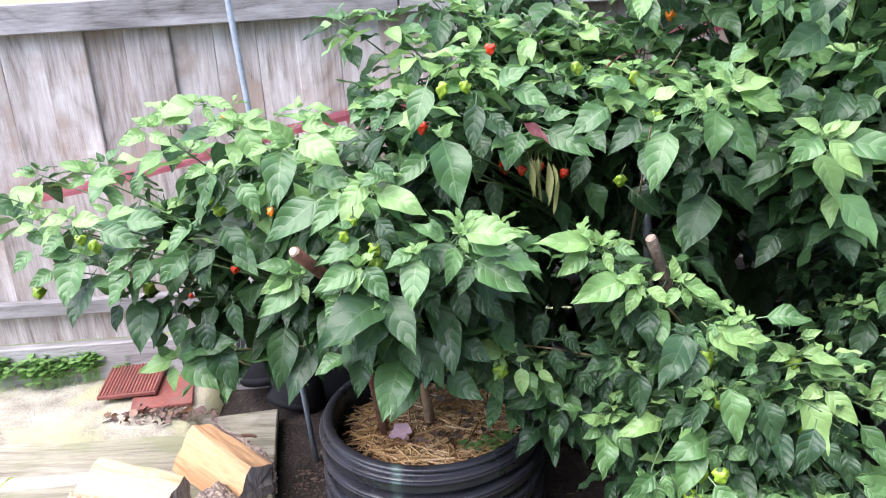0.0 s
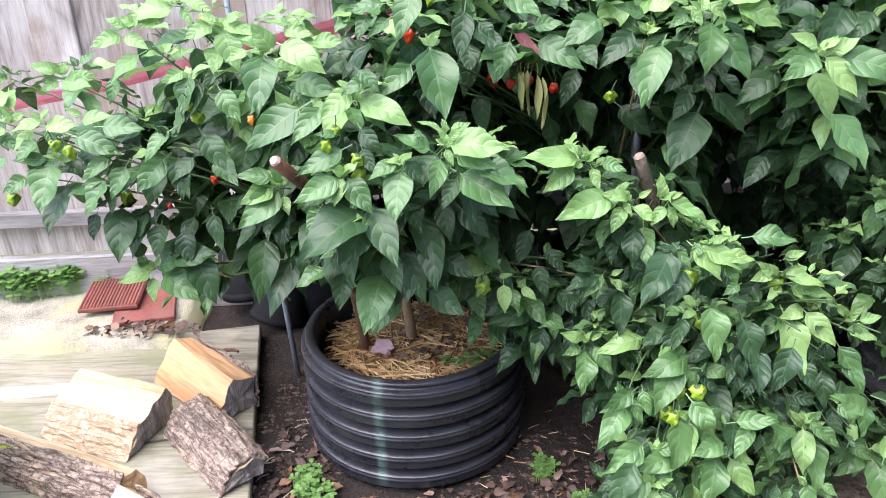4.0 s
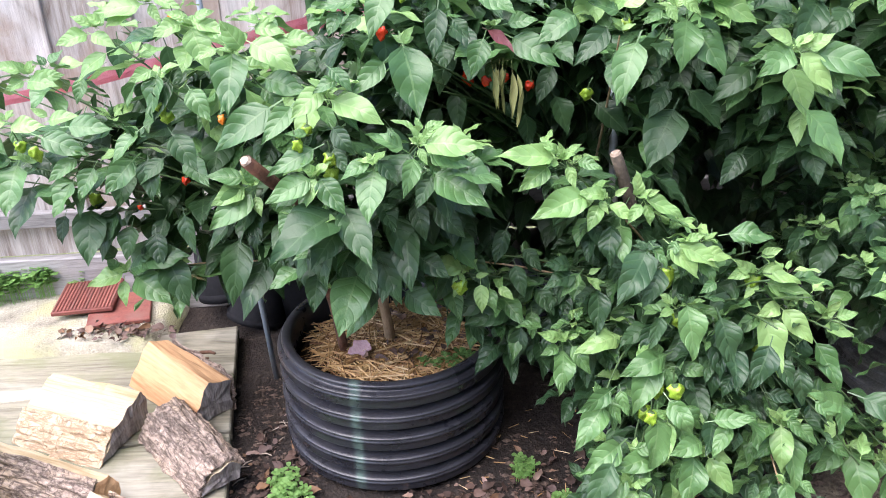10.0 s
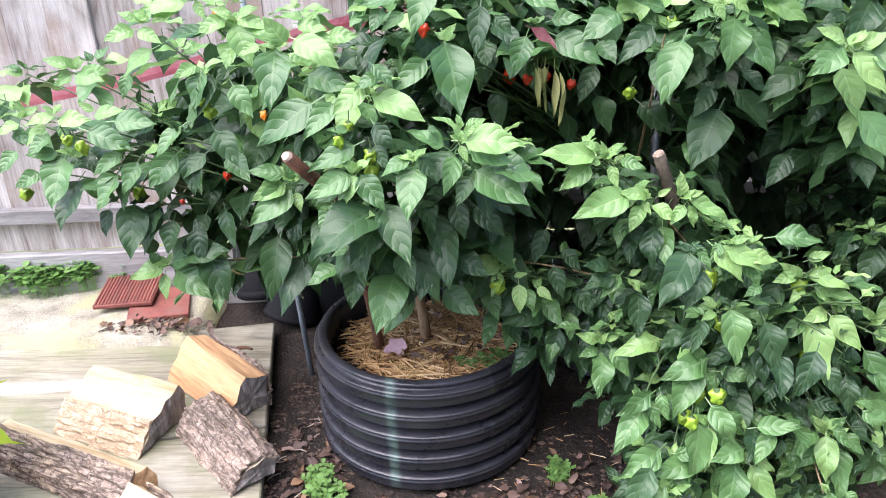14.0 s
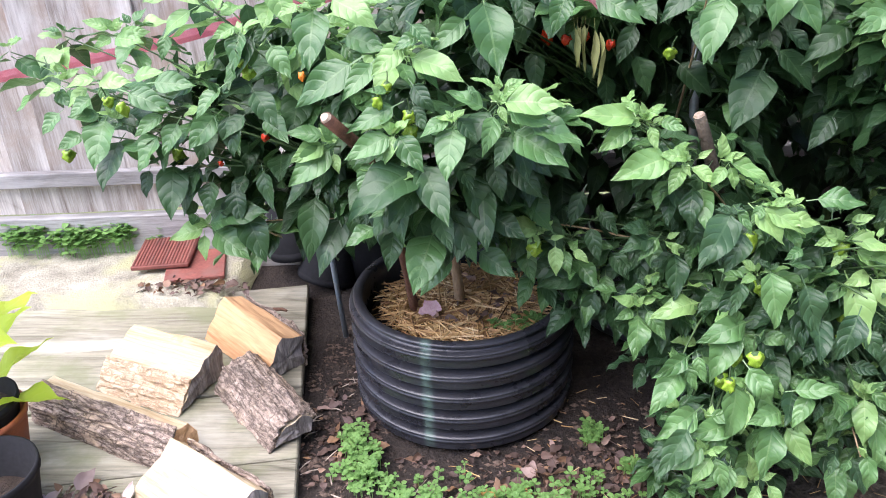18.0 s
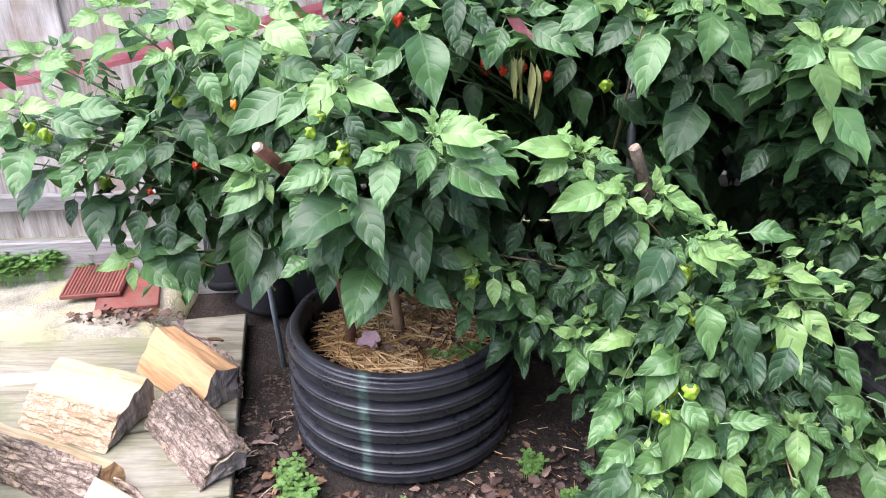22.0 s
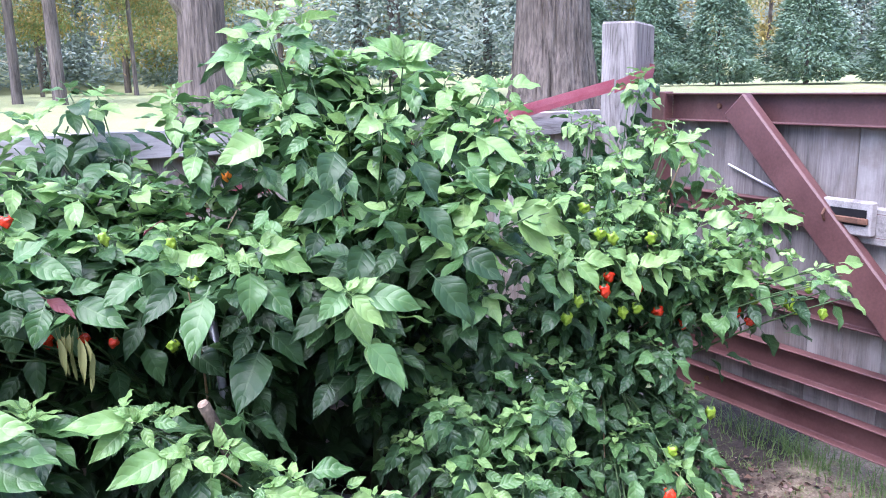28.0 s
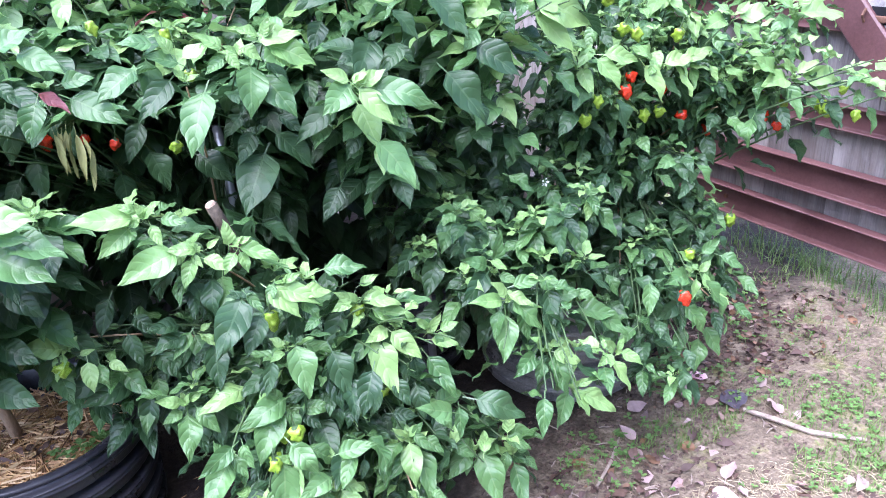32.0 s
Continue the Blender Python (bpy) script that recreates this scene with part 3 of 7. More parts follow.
def steel_gate():
    gate = thing("gate", (2.61, 2.93, 0), "brown painted steel channel gate with grey boards and diagonal brace", "gate", kind="structure")
    long = 3.0
    for z, lip in ((1.397, 0.05), (1.005, 0.045), (0.66, 0.04), (0.412, 0.05), (0.212, 0.05)):
        part("rail", channel(long - 0.09, GATE @ pose(0.1, 0, z), 0.118 if lip > 0.045 else 0.09, lip), STEEL, gate)
    for x in (0.0, long):
        part("stile", box(bmesh.new(), (x - (0.075 if x == 0 else 0.0), -0.055, 0.14), (x + 0.095, 0.002, 1.462), GATE, 0.004), STEEL, gate)
    # brace from the top rail down to the far end
    part("brace", box(bmesh.new(), (0, -0.05, -0.0625), (1.62, 0.0, 0.0625), GATE @ pose(0.503, -0.054, 1.416, 0, 45.8, 0), 0.007), STEEL, gate, "diagonal brown steel brace")
    rnd = random.Random(5)
    shapes = []
    for k in range(3):
        b = box(bmesh.new(), (-0.0735, 0, 0), (0.0735, 0.02, 1.17), None, 0.003)
        me = bpy.data.meshes.new("board")
        b.to_mesh(me)
        b.free()
        me.materials.append(GATE_WOOD)
        shapes.append(me)
    for i in range(20):
        ob = new("board", rnd.choice(shapes))
        ob.parent, ob.matrix_parent_inverse = gate, Matrix.Translation((-2.61, -2.93, 0))
        ob.matrix_basis = GATE @ pose(0.165 + i * 0.1462, rnd.uniform(0.004, 0.009), 0.235 + rnd.uniform(-0.01, 0.01), 0, rnd.uniform(-0.08, 0.08), 0)
    for x in (0.36, 1.3, 2.2):
        for z in (1.402, 0.212):
            tmp = bmesh.new()
            bmesh.ops.create_cone(tmp, cap_ends=True, segments=6, radius1=0.011, radius2=0.011, depth=0.012)
            bmesh.ops.transform(tmp, matrix=GATE @ pose(x, -0.011, z, 90, 0, 0), verts=tmp.verts)
            part("bolt", tmp, RUST, gate)
    tmp = bmesh.new()
    tube(tmp, [GATE @ Vector((0.42, -0.01, 1.165)), GATE @ Vector((0.72, -0.01, 1.06))], [0.006, 0.006], 6)
    part("tie_rod", tmp, PIPE_GREY, gate, "thin pale metal rod")
    wood = part("latch_board", box(bmesh.new(), (0.86, -0.045, 0.955), (1.62, -0.003, 1.085), GATE @ Matrix.Rotation(radians(1), 4, "Y"), 0.005), RAIL_WOOD, gate, "pale weathered latch board")
    part("latch_block", box(bmesh.new(), (0.875, -0.085, 0.968), (1.09, -0.047, 1.09), GATE, 0.006), RAIL_WOOD, wood)
    part("slot", box(bmesh.new(), (0.94, -0.0885, 1.005), (1.075, -0.0865, 1.062), GATE, 0.0), NURSERY, wood, "dark latch slot")
    part("hasp", box(bmesh.new(), (0.955, -0.098, 1.012), (1.085, -0.087, 1.034), GATE, 0.003), RUST, wood, "rusty iron hasp")
    tmp = bmesh.new()
    tube(tmp, [GATE @ Vector((0.93, -0.104, 1.055)), GATE @ Vector((0.93, -0.118, 1.035)), GATE @ Vector((0.93, -0.104, 1.012))], [0.005] * 3, 6)
    part("staple", tmp, RUST, wood)
    return gate


steel_gate()

# ---- leaves ----
NU, NV, STALK = 5, 10, 0.24


def leaf_shape(width, droop, fold, wave, twist, seed):
    """Vertices, faces and uv of a pointed oval leaf one unit long, stalk at the origin, midrib along +y."""
    rnd = random.Random(seed)
    ph = rnd.uniform(0, 6)
    verts, uvs = [], []
    for j in range(NV):
        v = j / (NV - 1)
        w = width * 2.05 * (max(v, 0.003) ** 0.6) * (max(1 - v, 0.0) ** 1.28) * 1.13
        a = droop * v
        y, z = (math.sin(a) / droop if abs(droop) > 0.01 else v), (-(1 - math.cos(a)) / droop if abs(droop) > 0.01 else 0.0)
        for i in range(NU):
            u = -1 + 2 * i / (NU - 1)
            r = 0.02 * math.sin(7 * v + ph + 2.2 * u) + wave * abs(u) * math.sin(11 * v + ph * 2 + (1 if u > 0 else 0))
            up = fold * abs(u) * w + r * (0 if v in (0, 1) else 1) + twist * u * v * w
            x = u * w * (1 - 0.12 * abs(fold))
            verts.append((x, y + up * math.sin(a) + STALK, z + up * math.cos(a)))
            uvs.append((i / (NU - 1), v))
    faces = [(j * NU + i, j * NU + i + 1, (j + 1) * NU + i + 1, (j + 1) * NU + i) for j in range(NV - 1) for i in range(NU - 1)]
    # the stalk: a thin strip behind the blade
    n0 = len(verts)
    verts += [(-0.012, 0, -0.02), (0.012, 0, -0.02), (0.012, STALK + 0.03, 0.004), (-0.012, STALK + 0.03, 0.004)]
    uvs += [(0.5, 0.0)] * 4
    faces.append((n0, n0 + 1, n0 + 2, n0 + 3))
    return np.array(verts), faces, np.array(uvs)


SHAPES = [leaf_shape(0.34 + 0.035 * (k % 4), 0.15 + 0.16 * (k % 3) + 0.03 * k, 0.32 - 0.09 * (k % 3), 0.02 + 0.012 * (k % 4), 0.25 * ((k % 5) - 2) / 2, k) for k in range(8)]
SHAPES += [leaf_shape(0.31 + 0.025 * (k % 4), 0.3 + 0.2 * (k % 3) + 0.04 * k, 0.34 - 0.1 * (k % 3), 0.05 + 0.018 * (k % 3), 0.4 * ((k % 5) - 2) / 2, 40 + k) for k in range(8)]
LEAF_QUADS = np.array(SHAPES[0][1])


def leaf_mesh(shape, material, name="leaf"):
    verts, faces, uvs = shape
    me = bpy.data.meshes.new(name)
    me.from_pydata(verts.tolist(), [], faces)
    layer = me.uv_layers.new(name="UVMap")
    layer.data.foreach_set("uv", uvs[np.array(faces).ravel()].ravel())
    me.polygons.foreach_set("use_smooth", [True] * len(faces))
    me.materials.append(material)
    return me


LEAF_MESH = {m.name: [leaf_mesh(s, m) for s in SHAPES] for m in (*LEAVES, *CRINKLED)}


def leaf_along(k, p, heading, pitch, length, face):
    """Pose of a leaf of shape k from its blade's foot at p to its point, its upper side turned towards face."""
    tip = Vector(SHAPES[k][0][NU * NV - NU // 2 - 1]) - Vector((0, STALK, 0))
    a, b = radians(heading), radians(pitch)
    run = Vector((math.cos(a) * math.cos(b), math.sin(a) * math.cos(b), math.sin(b)))
    up = face - run * face.dot(run)
    up = up.normalized() if up.length > 0.05 else run.orthogonal().normalized()
    world_axes = Matrix((run.cross(up), run, up)).transposed()
    d = tip.normalized()
    own_axes = Matrix((Vector((1, 0, 0)), d, Vector((1, 0, 0)).cross(d)))
    return Matrix.Translation(p) @ (world_axes @ own_axes).to_4x4() @ Matrix.Scale(length / tip.length, 4) @ Matrix.Translation((0, -STALK, 0))


def leaf_pose(p, heading, pitch, roll, size):
    """Stalk at p, midrib towards heading (degrees from +x) and pitch, turned about the midrib by roll."""
    return pose(*p, 0, 0, heading - 90) @ pose(0, 0, 0, pitch, 0, 0) @ pose(0, 0, 0, 0, roll, 0) @ Matrix.Diagonal((size, size, size, 1))


def joined_leaves(name, records, parent, materials=LEAVES, label=""):
    """Many leaves in one mesh."""
    if not records:
        return None
    per = NU * NV + 4
    verts, faces, uvs, slots = [], [], [], []
    for i, (k, m, tone) in enumerate(records):
        mm = np.array(m)
        verts.append(SHAPES[k][0] @ mm[:3, :3].T + mm[:3, 3])
        faces.append(LEAF_QUADS + i * per)
        uvs.append(SHAPES[k][2][LEAF_QUADS.ravel()])
        slots += [tone] * len(LEAF_QUADS)
    me = bpy.data.meshes.new(name)
    me.from_pydata(np.concatenate(verts).tolist(), [], np.concatenate(faces).tolist())
    layer = me.uv_layers.new(name="UVMap")
    layer.data.foreach_set("uv", np.concatenate(uvs).ravel())
    for m in materials:
        me.materials.append(m)
    me.polygons.foreach_set("material_index", slots)
    me.polygons.foreach_set("use_smooth", [True] * len(slots))
    ob = part(name, me, None, parent, label)
    ob["kind"] = "stuff"
    return ob


def pod_mesh(name, material, seed, long=1.25, lobes=4):
    """A wrinkled lantern-shaped pepper, one unit wide, hanging from the origin."""
    rnd = random.Random(seed)
    bm = bmesh.new()
    rings, n, ph = [], 14, rnd.uniform(0, 6)
    for j in range(9):
        v = j / 8
        r = 0.5 * (math.sin(math.pi * min(1, 0.1 + v * 0.9)) ** 0.5) * (1.0 - 0.5 * v) * (1 + 0.1 * math.sin(v * 13 + ph))
        ring = []
        for i in range(n):
            a = 2 * math.pi * i / n
            rr = r * (1 + 0.34 * math.cos(lobes * a + ph + 1.5 * v) * math.sin(math.pi * v) + 0.24 * math.sin(11 * v + 3 * a + ph))
            ring.append(bm.verts.new((rr * math.cos(a), rr * math.sin(a), -long * v + 0.06 * math.sin(2 * a + ph) * (1 - v))))
        rings.append(ring)
    for a, b in zip(rings, rings[1:]):
        for i in range(n):
            bm.faces.new((a[i], b[i], b[(i + 1) % n], a[(i + 1) % n]))
    bm.faces.new(rings[0])
    bm.faces.new(rings[-1][::-1])
    me = bpy.data.meshes.new(name)
    bm.to_mesh(me)
    bm.free()
    me.polygons.foreach_set("use_smooth", [True] * len(me.polygons))
    me.materials.append(material)
    return me


def calyx_mesh():
    bm = bmesh.new()
    revolve(bm, [(0.3, -0.06), (0.24, 0.02), (0.07, 0.07), (0.06, 0.1)], (0, 0, 0), 8)
    tube(bm, [(0, 0, 0.08), (0.05, 0, 0.5), (0.2, 0.03, 0.95)], [0.06, 0.05, 0.05], 6)
    me = bpy.data.meshes.new("calyx")
    bm.to_mesh(me)
    bm.free()
    me.materials.append(STEM_GREEN)
    return me


PODS = {"green": [pod_mesh("pepper", GREEN_POD, s, l) for s, l in ((1, 1.15), (2, 1.0), (3, 1.3))],
        "red": [pod_mesh("pepper", RED_POD, s, l) for s, l in ((4, 1.1), (5, 1.3), (6, 0.95))],
        "orange": [pod_mesh("pepper", ORANGE_POD, s, l) for s, l in ((7, 1.1), (8, 1.2))]}
CALYX = calyx_mesh()


def hang_pod(plant, colour, p, size, rnd):
    ob = new("pepper", rnd.choice(PODS[colour]))
    ob.parent, ob.matrix_parent_inverse = plant, Matrix.Translation(-Vector(plant.location))
    ob.matrix_basis = pose(*p, rnd.uniform(-18, 18), rnd.uniform(-18, 18), rnd.uniform(0, 360)) @ Matrix.Diagonal((size, size, size, 1))
    ob["label"] = {"green": "wrinkled green pepper", "red": "ripe red pepper", "orange": "ripening orange pepper"}[colour]
    cal = new("calyx", CALYX)
    cal.parent = ob
    return ob


# shoot tips of each plant, in metres
A_FRONT = [
    (-0.18, 1.56, 1.03), (0.01, 1.44, 0.97), (0.10, 1.51, 0.92), (-0.22, 1.53, 0.88), (-0.09, 1.43, 0.89), (-0.37, 1.61, 0.83),
    (-0.15, 1.52, 0.90), (0.07, 1.52, 0.83), (0.04, 1.55, 0.75), (-0.19, 1.38, 0.82), (-0.15, 1.59, 0.57), (-0.06, 1.48, 0.73),
    (-0.30, 1.61, 0.74), (-0.30, 1.60, 0.98), (0.00, 1.49, 0.87), (-0.14, 1.45, 0.76), (-0.10, 1.57, 0.59)]
A_LEFT = [
    (-0.48, 1.75, 1.14), (-0.65, 1.91, 1.14), (-0.37, 1.65, 1.06), (-0.55, 1.68, 1.03), (-0.32, 1.84, 1.08), (-0.76, 1.90, 1.07),
    (-0.88, 1.91, 1.02), (-0.96, 1.84, 0.96), (-1.02, 1.77, 0.94), (-0.78, 1.83, 0.99), (-0.86, 1.74, 0.91), (-0.94, 1.65, 0.90),
    (-0.68, 1.73, 0.94), (-0.74, 1.66, 0.86), (-0.84, 1.59, 0.86), (-0.93, 1.54, 0.86), (-0.63, 1.66, 0.89), (-0.51, 1.64, 0.91),
    (-0.44, 1.65, 1.00), (-0.63, 1.55, 0.69), (-0.58, 1.66, 0.61), (-0.44, 1.68, 0.63), (-0.64, 1.75, 0.70), (-0.72, 1.61, 0.75),
    (-0.51, 1.74, 0.67), (-1.12, 1.71, 0.91), (-1.19, 1.89, 0.98), (-1.06, 1.56, 0.80), (-0.73, 2.00, 1.13), (-0.61, 1.91, 1.11),
    (-0.56, 1.99, 1.14), (-0.46, 1.94, 1.13), (-0.38, 1.93, 1.13), (-0.28, 1.91, 1.10), (-0.47, 1.81, 1.09), (-0.33, 1.80, 1.07),
    (-0.64, 1.84, 1.06), (-0.21, 1.84, 1.07), (-0.39, 1.72, 1.04), (-0.54, 1.74, 1.03)]
B_TOP = [
    (-0.15, 1.99, 1.33), (-0.07, 1.92, 1.28), (-0.25, 2.04, 1.33), (0.08, 2.08, 1.32), (0.21, 2.04, 1.30), (0.34, 2.07, 1.29),
    (0.34, 2.27, 1.34), (0.05, 1.84, 1.21), (-0.09, 1.72, 1.18), (-0.20, 1.98, 1.16), (0.14, 1.93, 1.19), (0.25, 1.93, 1.19),
    (0.42, 1.90, 1.19), (0.58, 1.97, 1.23), (-0.01, 2.16, 1.36), (0.50, 1.90, 1.19), (-0.19, 1.95, 1.08), (0.41, 2.08, 1.24),
    (0.63, 1.90, 1.17)]
B_FACE = [
    (0.50, 1.82, 1.10), (0.62, 1.77, 1.15), (0.69, 1.72, 1.12), (0.56, 1.74, 1.11), (0.32, 1.83, 1.10), (0.15, 1.76, 1.07),
    (0.01, 1.68, 1.04), (0.23, 1.75, 1.06), (0.45, 1.71, 1.05), (0.63, 1.82, 0.95), (0.41, 1.91, 0.91), (0.10, 1.90, 0.91),
    (0.24, 1.93, 0.84), (0.54, 1.75, 0.86), (-0.12, 1.79, 1.02), (0.66, 1.80, 1.03), (0.06, 1.77, 1.13), (-0.04, 1.77, 1.08),
    (0.45, 1.98, 0.98), (0.20, 2.01, 0.92)]
B_BACK = [
    (0.21, 2.45, 1.53), (0.12, 2.36, 1.45), (0.06, 2.37, 1.39), (0.29, 2.24, 1.26), (0.37, 2.21, 1.26), (0.16, 2.19, 1.29),
    (0.45, 2.12, 1.26), (0.22, 2.10, 1.25), (0.40, 2.07, 1.21), (0.09, 2.11, 1.28), (0.52, 2.09, 1.28)]
C_HIGH = [
    (0.26, 1.53, 0.90), (0.31, 1.54, 0.88), (0.35, 1.48, 0.82), (0.44, 1.51, 0.84), (0.40, 1.45, 0.80), (0.51, 1.43, 0.76),
    (0.44, 1.51, 0.67), (0.56, 1.40, 0.74), (0.64, 1.35, 0.75), (0.67, 1.31, 0.72), (0.50, 1.33, 0.63), (0.60, 1.29, 0.68),
    (0.72, 1.25, 0.70), (0.08, 1.56, 0.65), (0.17, 1.58, 0.59), (0.34, 1.59, 0.60), (0.27, 1.45, 0.52), (0.38, 1.41, 0.56),
    (0.47, 1.35, 0.55), (0.56, 1.31, 0.57), (0.23, 1.61, 0.49), (0.11, 1.65, 0.51)]
C_LOW = [
    (0.38, 1.50, 0.49), (0.33, 1.49, 0.36), (0.44, 1.42, 0.41), (0.48, 1.34, 0.38), (0.40, 1.35, 0.28), (0.52, 1.26, 0.29),
    (0.63, 1.38, 0.45), (0.70, 1.36, 0.51), (0.76, 1.34, 0.35), (0.48, 1.25, 0.22), (0.37, 1.33, 0.21), (0.60, 1.30, 0.30),
    (0.69, 1.34, 0.37), (0.78, 1.33, 0.42), (0.88, 1.32, 0.37), (0.93, 1.23, 0.35), (0.71, 1.27, 0.37), (0.80, 1.23, 0.36),
    (0.86, 1.20, 0.34), (0.68, 1.25, 0.30), (0.78, 1.26, 0.62), (0.83, 1.26, 0.62), (0.61, 1.26, 0.46), (0.55, 1.24, 0.41),
    (0.64, 1.25, 0.74), (0.65, 1.21, 0.66)]
D_ALL = [
    (0.98, 1.45, 0.70), (0.97, 1.34, 0.65), (1.03, 1.28, 0.64), (1.09, 1.25, 0.61), (0.93, 1.24, 0.58), (1.01, 1.20, 0.58),
    (1.04, 1.15, 0.58), (1.11, 1.14, 0.57), (0.97, 1.13, 0.53), (1.03, 1.12, 0.55), (0.96, 1.49, 0.63), (0.96, 1.62, 0.77),
    (0.95, 1.51, 0.78), (1.16, 1.42, 0.78), (1.13, 1.48, 0.75), (0.92, 1.69, 0.64), (1.28, 1.50, 0.78), (1.13, 1.62, 0.79),
    (1.11, 1.40, 0.68), (1.22, 1.40, 0.65), (0.95, 1.82, 0.69), (1.13, 1.56, 0.68)]
F_TOP = [
    (0.73, 2.15, 1.70), (0.64, 2.12, 1.64), (0.81, 2.11, 1.66), (1.01, 2.01, 1.61), (1.09, 1.97, 1.58), (0.92, 2.07, 1.60),
    (0.81, 2.03, 1.55), (0.67, 2.02, 1.53), (0.94, 1.96, 1.51), (1.13, 1.88, 1.53), (1.22, 1.84, 1.51), (0.95, 1.83, 1.43),
    (1.08, 1.77, 1.44), (1.17, 1.69, 1.39), (1.30, 1.85, 1.45), (0.73, 1.97, 1.41), (0.57, 2.12, 1.49), (0.47, 2.27, 1.50),
    (0.58, 1.98, 1.40), (0.87, 1.92, 1.42)]
F_FACE = [
    (0.79, 1.89, 1.34), (0.76, 1.90, 1.23), (1.01, 1.72, 1.30), (0.82, 1.71, 1.12), (0.99, 1.66, 1.20), (1.07, 1.61, 1.16),
    (1.17, 1.61, 1.34), (0.74, 1.54, 1.10), (0.78, 1.54, 1.06), (0.84, 1.57, 0.94), (1.00, 1.79, 1.38), (0.94, 1.84, 1.21),
    (1.09, 1.62, 1.03), (1.05, 1.75, 1.01), (0.76, 1.89, 1.11), (0.96, 1.80, 1.07), (1.15, 1.45, 1.24), (1.07, 1.66, 1.26),
    (0.83, 1.70, 0.88), (0.79, 1.83, 0.90), (1.01, 1.78, 0.85), (1.16, 1.62, 0.91)]
E_TOP = [
    (1.43, 1.79, 1.25), (1.43, 1.70, 1.15), (1.57, 1.73, 1.16), (1.74, 1.75, 1.18), (1.98, 1.87, 1.30), (1.94, 1.97, 1.38),
    (1.73, 1.91, 1.26), (1.58, 1.84, 1.26), (1.95, 2.12, 1.54), (1.99, 1.78, 1.18), (2.06, 1.67, 1.14), (1.85, 1.65, 1.06),
    (1.66, 1.64, 1.07), (1.48, 1.64, 1.07), (1.89, 1.56, 1.04), (1.97, 1.47, 1.04), (2.03, 1.39, 1.04), (2.01, 1.34, 0.96),
    (1.86, 1.60, 1.00), (1.31, 1.61, 1.09), (1.80, 1.72, 1.12), (2.01, 1.56, 1.07), (1.57, 1.66, 1.11), (1.73, 1.60, 1.01),
    (1.75, 2.11, 1.40), (1.49, 1.97, 1.34)]
E_FACE = [
    (1.43, 1.65, 0.95), (1.59, 1.64, 0.94), (1.76, 1.62, 0.91), (1.52, 1.66, 0.82), (1.66, 1.60, 0.78), (1.33, 1.62, 0.79),
    (1.38, 1.59, 0.70), (1.27, 1.74, 0.78), (1.26, 1.63, 0.67), (1.55, 1.61, 0.60), (1.75, 1.63, 0.64), (1.29, 1.71, 0.96),
    (1.39, 1.71, 0.88), (1.92, 1.56, 0.96), (1.47, 1.37, 0.56), (1.61, 1.41, 0.47), (1.41, 1.36, 0.47), (1.45, 1.31, 0.42),
    (1.43, 1.48, 0.45), (1.79, 1.54, 0.46), (1.51, 1.53, 0.62), (1.65, 1.55, 0.63), (1.42, 1.29, 0.34), (1.70, 1.52, 0.56),
    (1.49, 1.56, 0.54)]

A_PODS = [
    ("green", (-0.51, 1.60, 1.02)), ("green", (-0.50, 1.61, 1.00)), ("green", (-0.82, 1.63, 0.94)), ("green", (-0.79, 1.62, 0.93)), ("green", (-0.94, 1.64, 0.82)),
    ("green", (-0.70, 1.66, 0.81)), ("green", (-0.22, 1.45, 0.98)), ("green", (-0.20, 1.47, 1.00)), ("green", (-0.16, 1.45, 0.95)), ("red", (-0.61, 1.66, 0.78)),
    ("orange", (-0.39, 1.60, 0.99)), ("red", (-0.50, 1.66, 0.84)), ("orange", (-0.49, 1.72, 1.17)), ("green", (-0.16, 1.46, 0.92)), ("green", (-0.43, 1.62, 1.03))]
B_PODS = [
    ("red", (-0.06, 1.68, 1.14)), ("red", (0.16, 1.77, 1.01)), ("red", (0.20, 1.80, 1.01)), ("red", (0.26, 1.80, 0.99)), ("red", (0.12, 1.84, 1.01)),
    ("green", (0.38, 1.75, 0.98)), ("green", (0.42, 1.62, 1.15)), ("green", (-0.01, 1.68, 1.22)), ("green", (0.03, 1.68, 1.22)), ("red", (0.09, 1.72, 1.29)),
    ("green", (0.26, 1.66, 1.25)), ("green", (0.39, 1.70, 1.22)), ("orange", (0.57, 2.10, 1.31))]
E_PODS = [
    ("green", (1.42, 1.70, 1.21)), ("green", (1.46, 1.68, 1.14)), ("green", (1.48, 1.67, 1.13)), ("green", (1.35, 1.62, 0.99)), ("green", (1.33, 1.64, 0.94)),
    ("green", (1.53, 1.68, 0.92)), ("green", (1.58, 1.68, 0.92)), ("green", (1.85, 1.70, 0.90)), ("green", (1.92, 1.66, 0.92)), ("green", (1.96, 1.64, 0.90)),
    ("green", (2.01, 1.56, 0.91)), ("green", (2.02, 1.55, 0.89)), ("green", (2.05, 1.53, 0.95)), ("green", (2.06, 1.49, 0.89)), ("green", (1.64, 1.70, 1.11)),
    ("red", (1.48, 1.68, 1.02)), ("red", (1.46, 1.67, 0.99)), ("red", (1.60, 1.70, 0.97)), ("red", (1.67, 1.71, 0.89)), ("red", (1.79, 1.73, 0.84)),
    ("red", (1.91, 1.66, 0.87)), ("red", (1.95, 1.65, 0.84)), ("red", (1.45, 1.37, 0.55)), ("green", (1.50, 1.42, 0.63)), ("green", (1.78, 1.60, 0.61))]
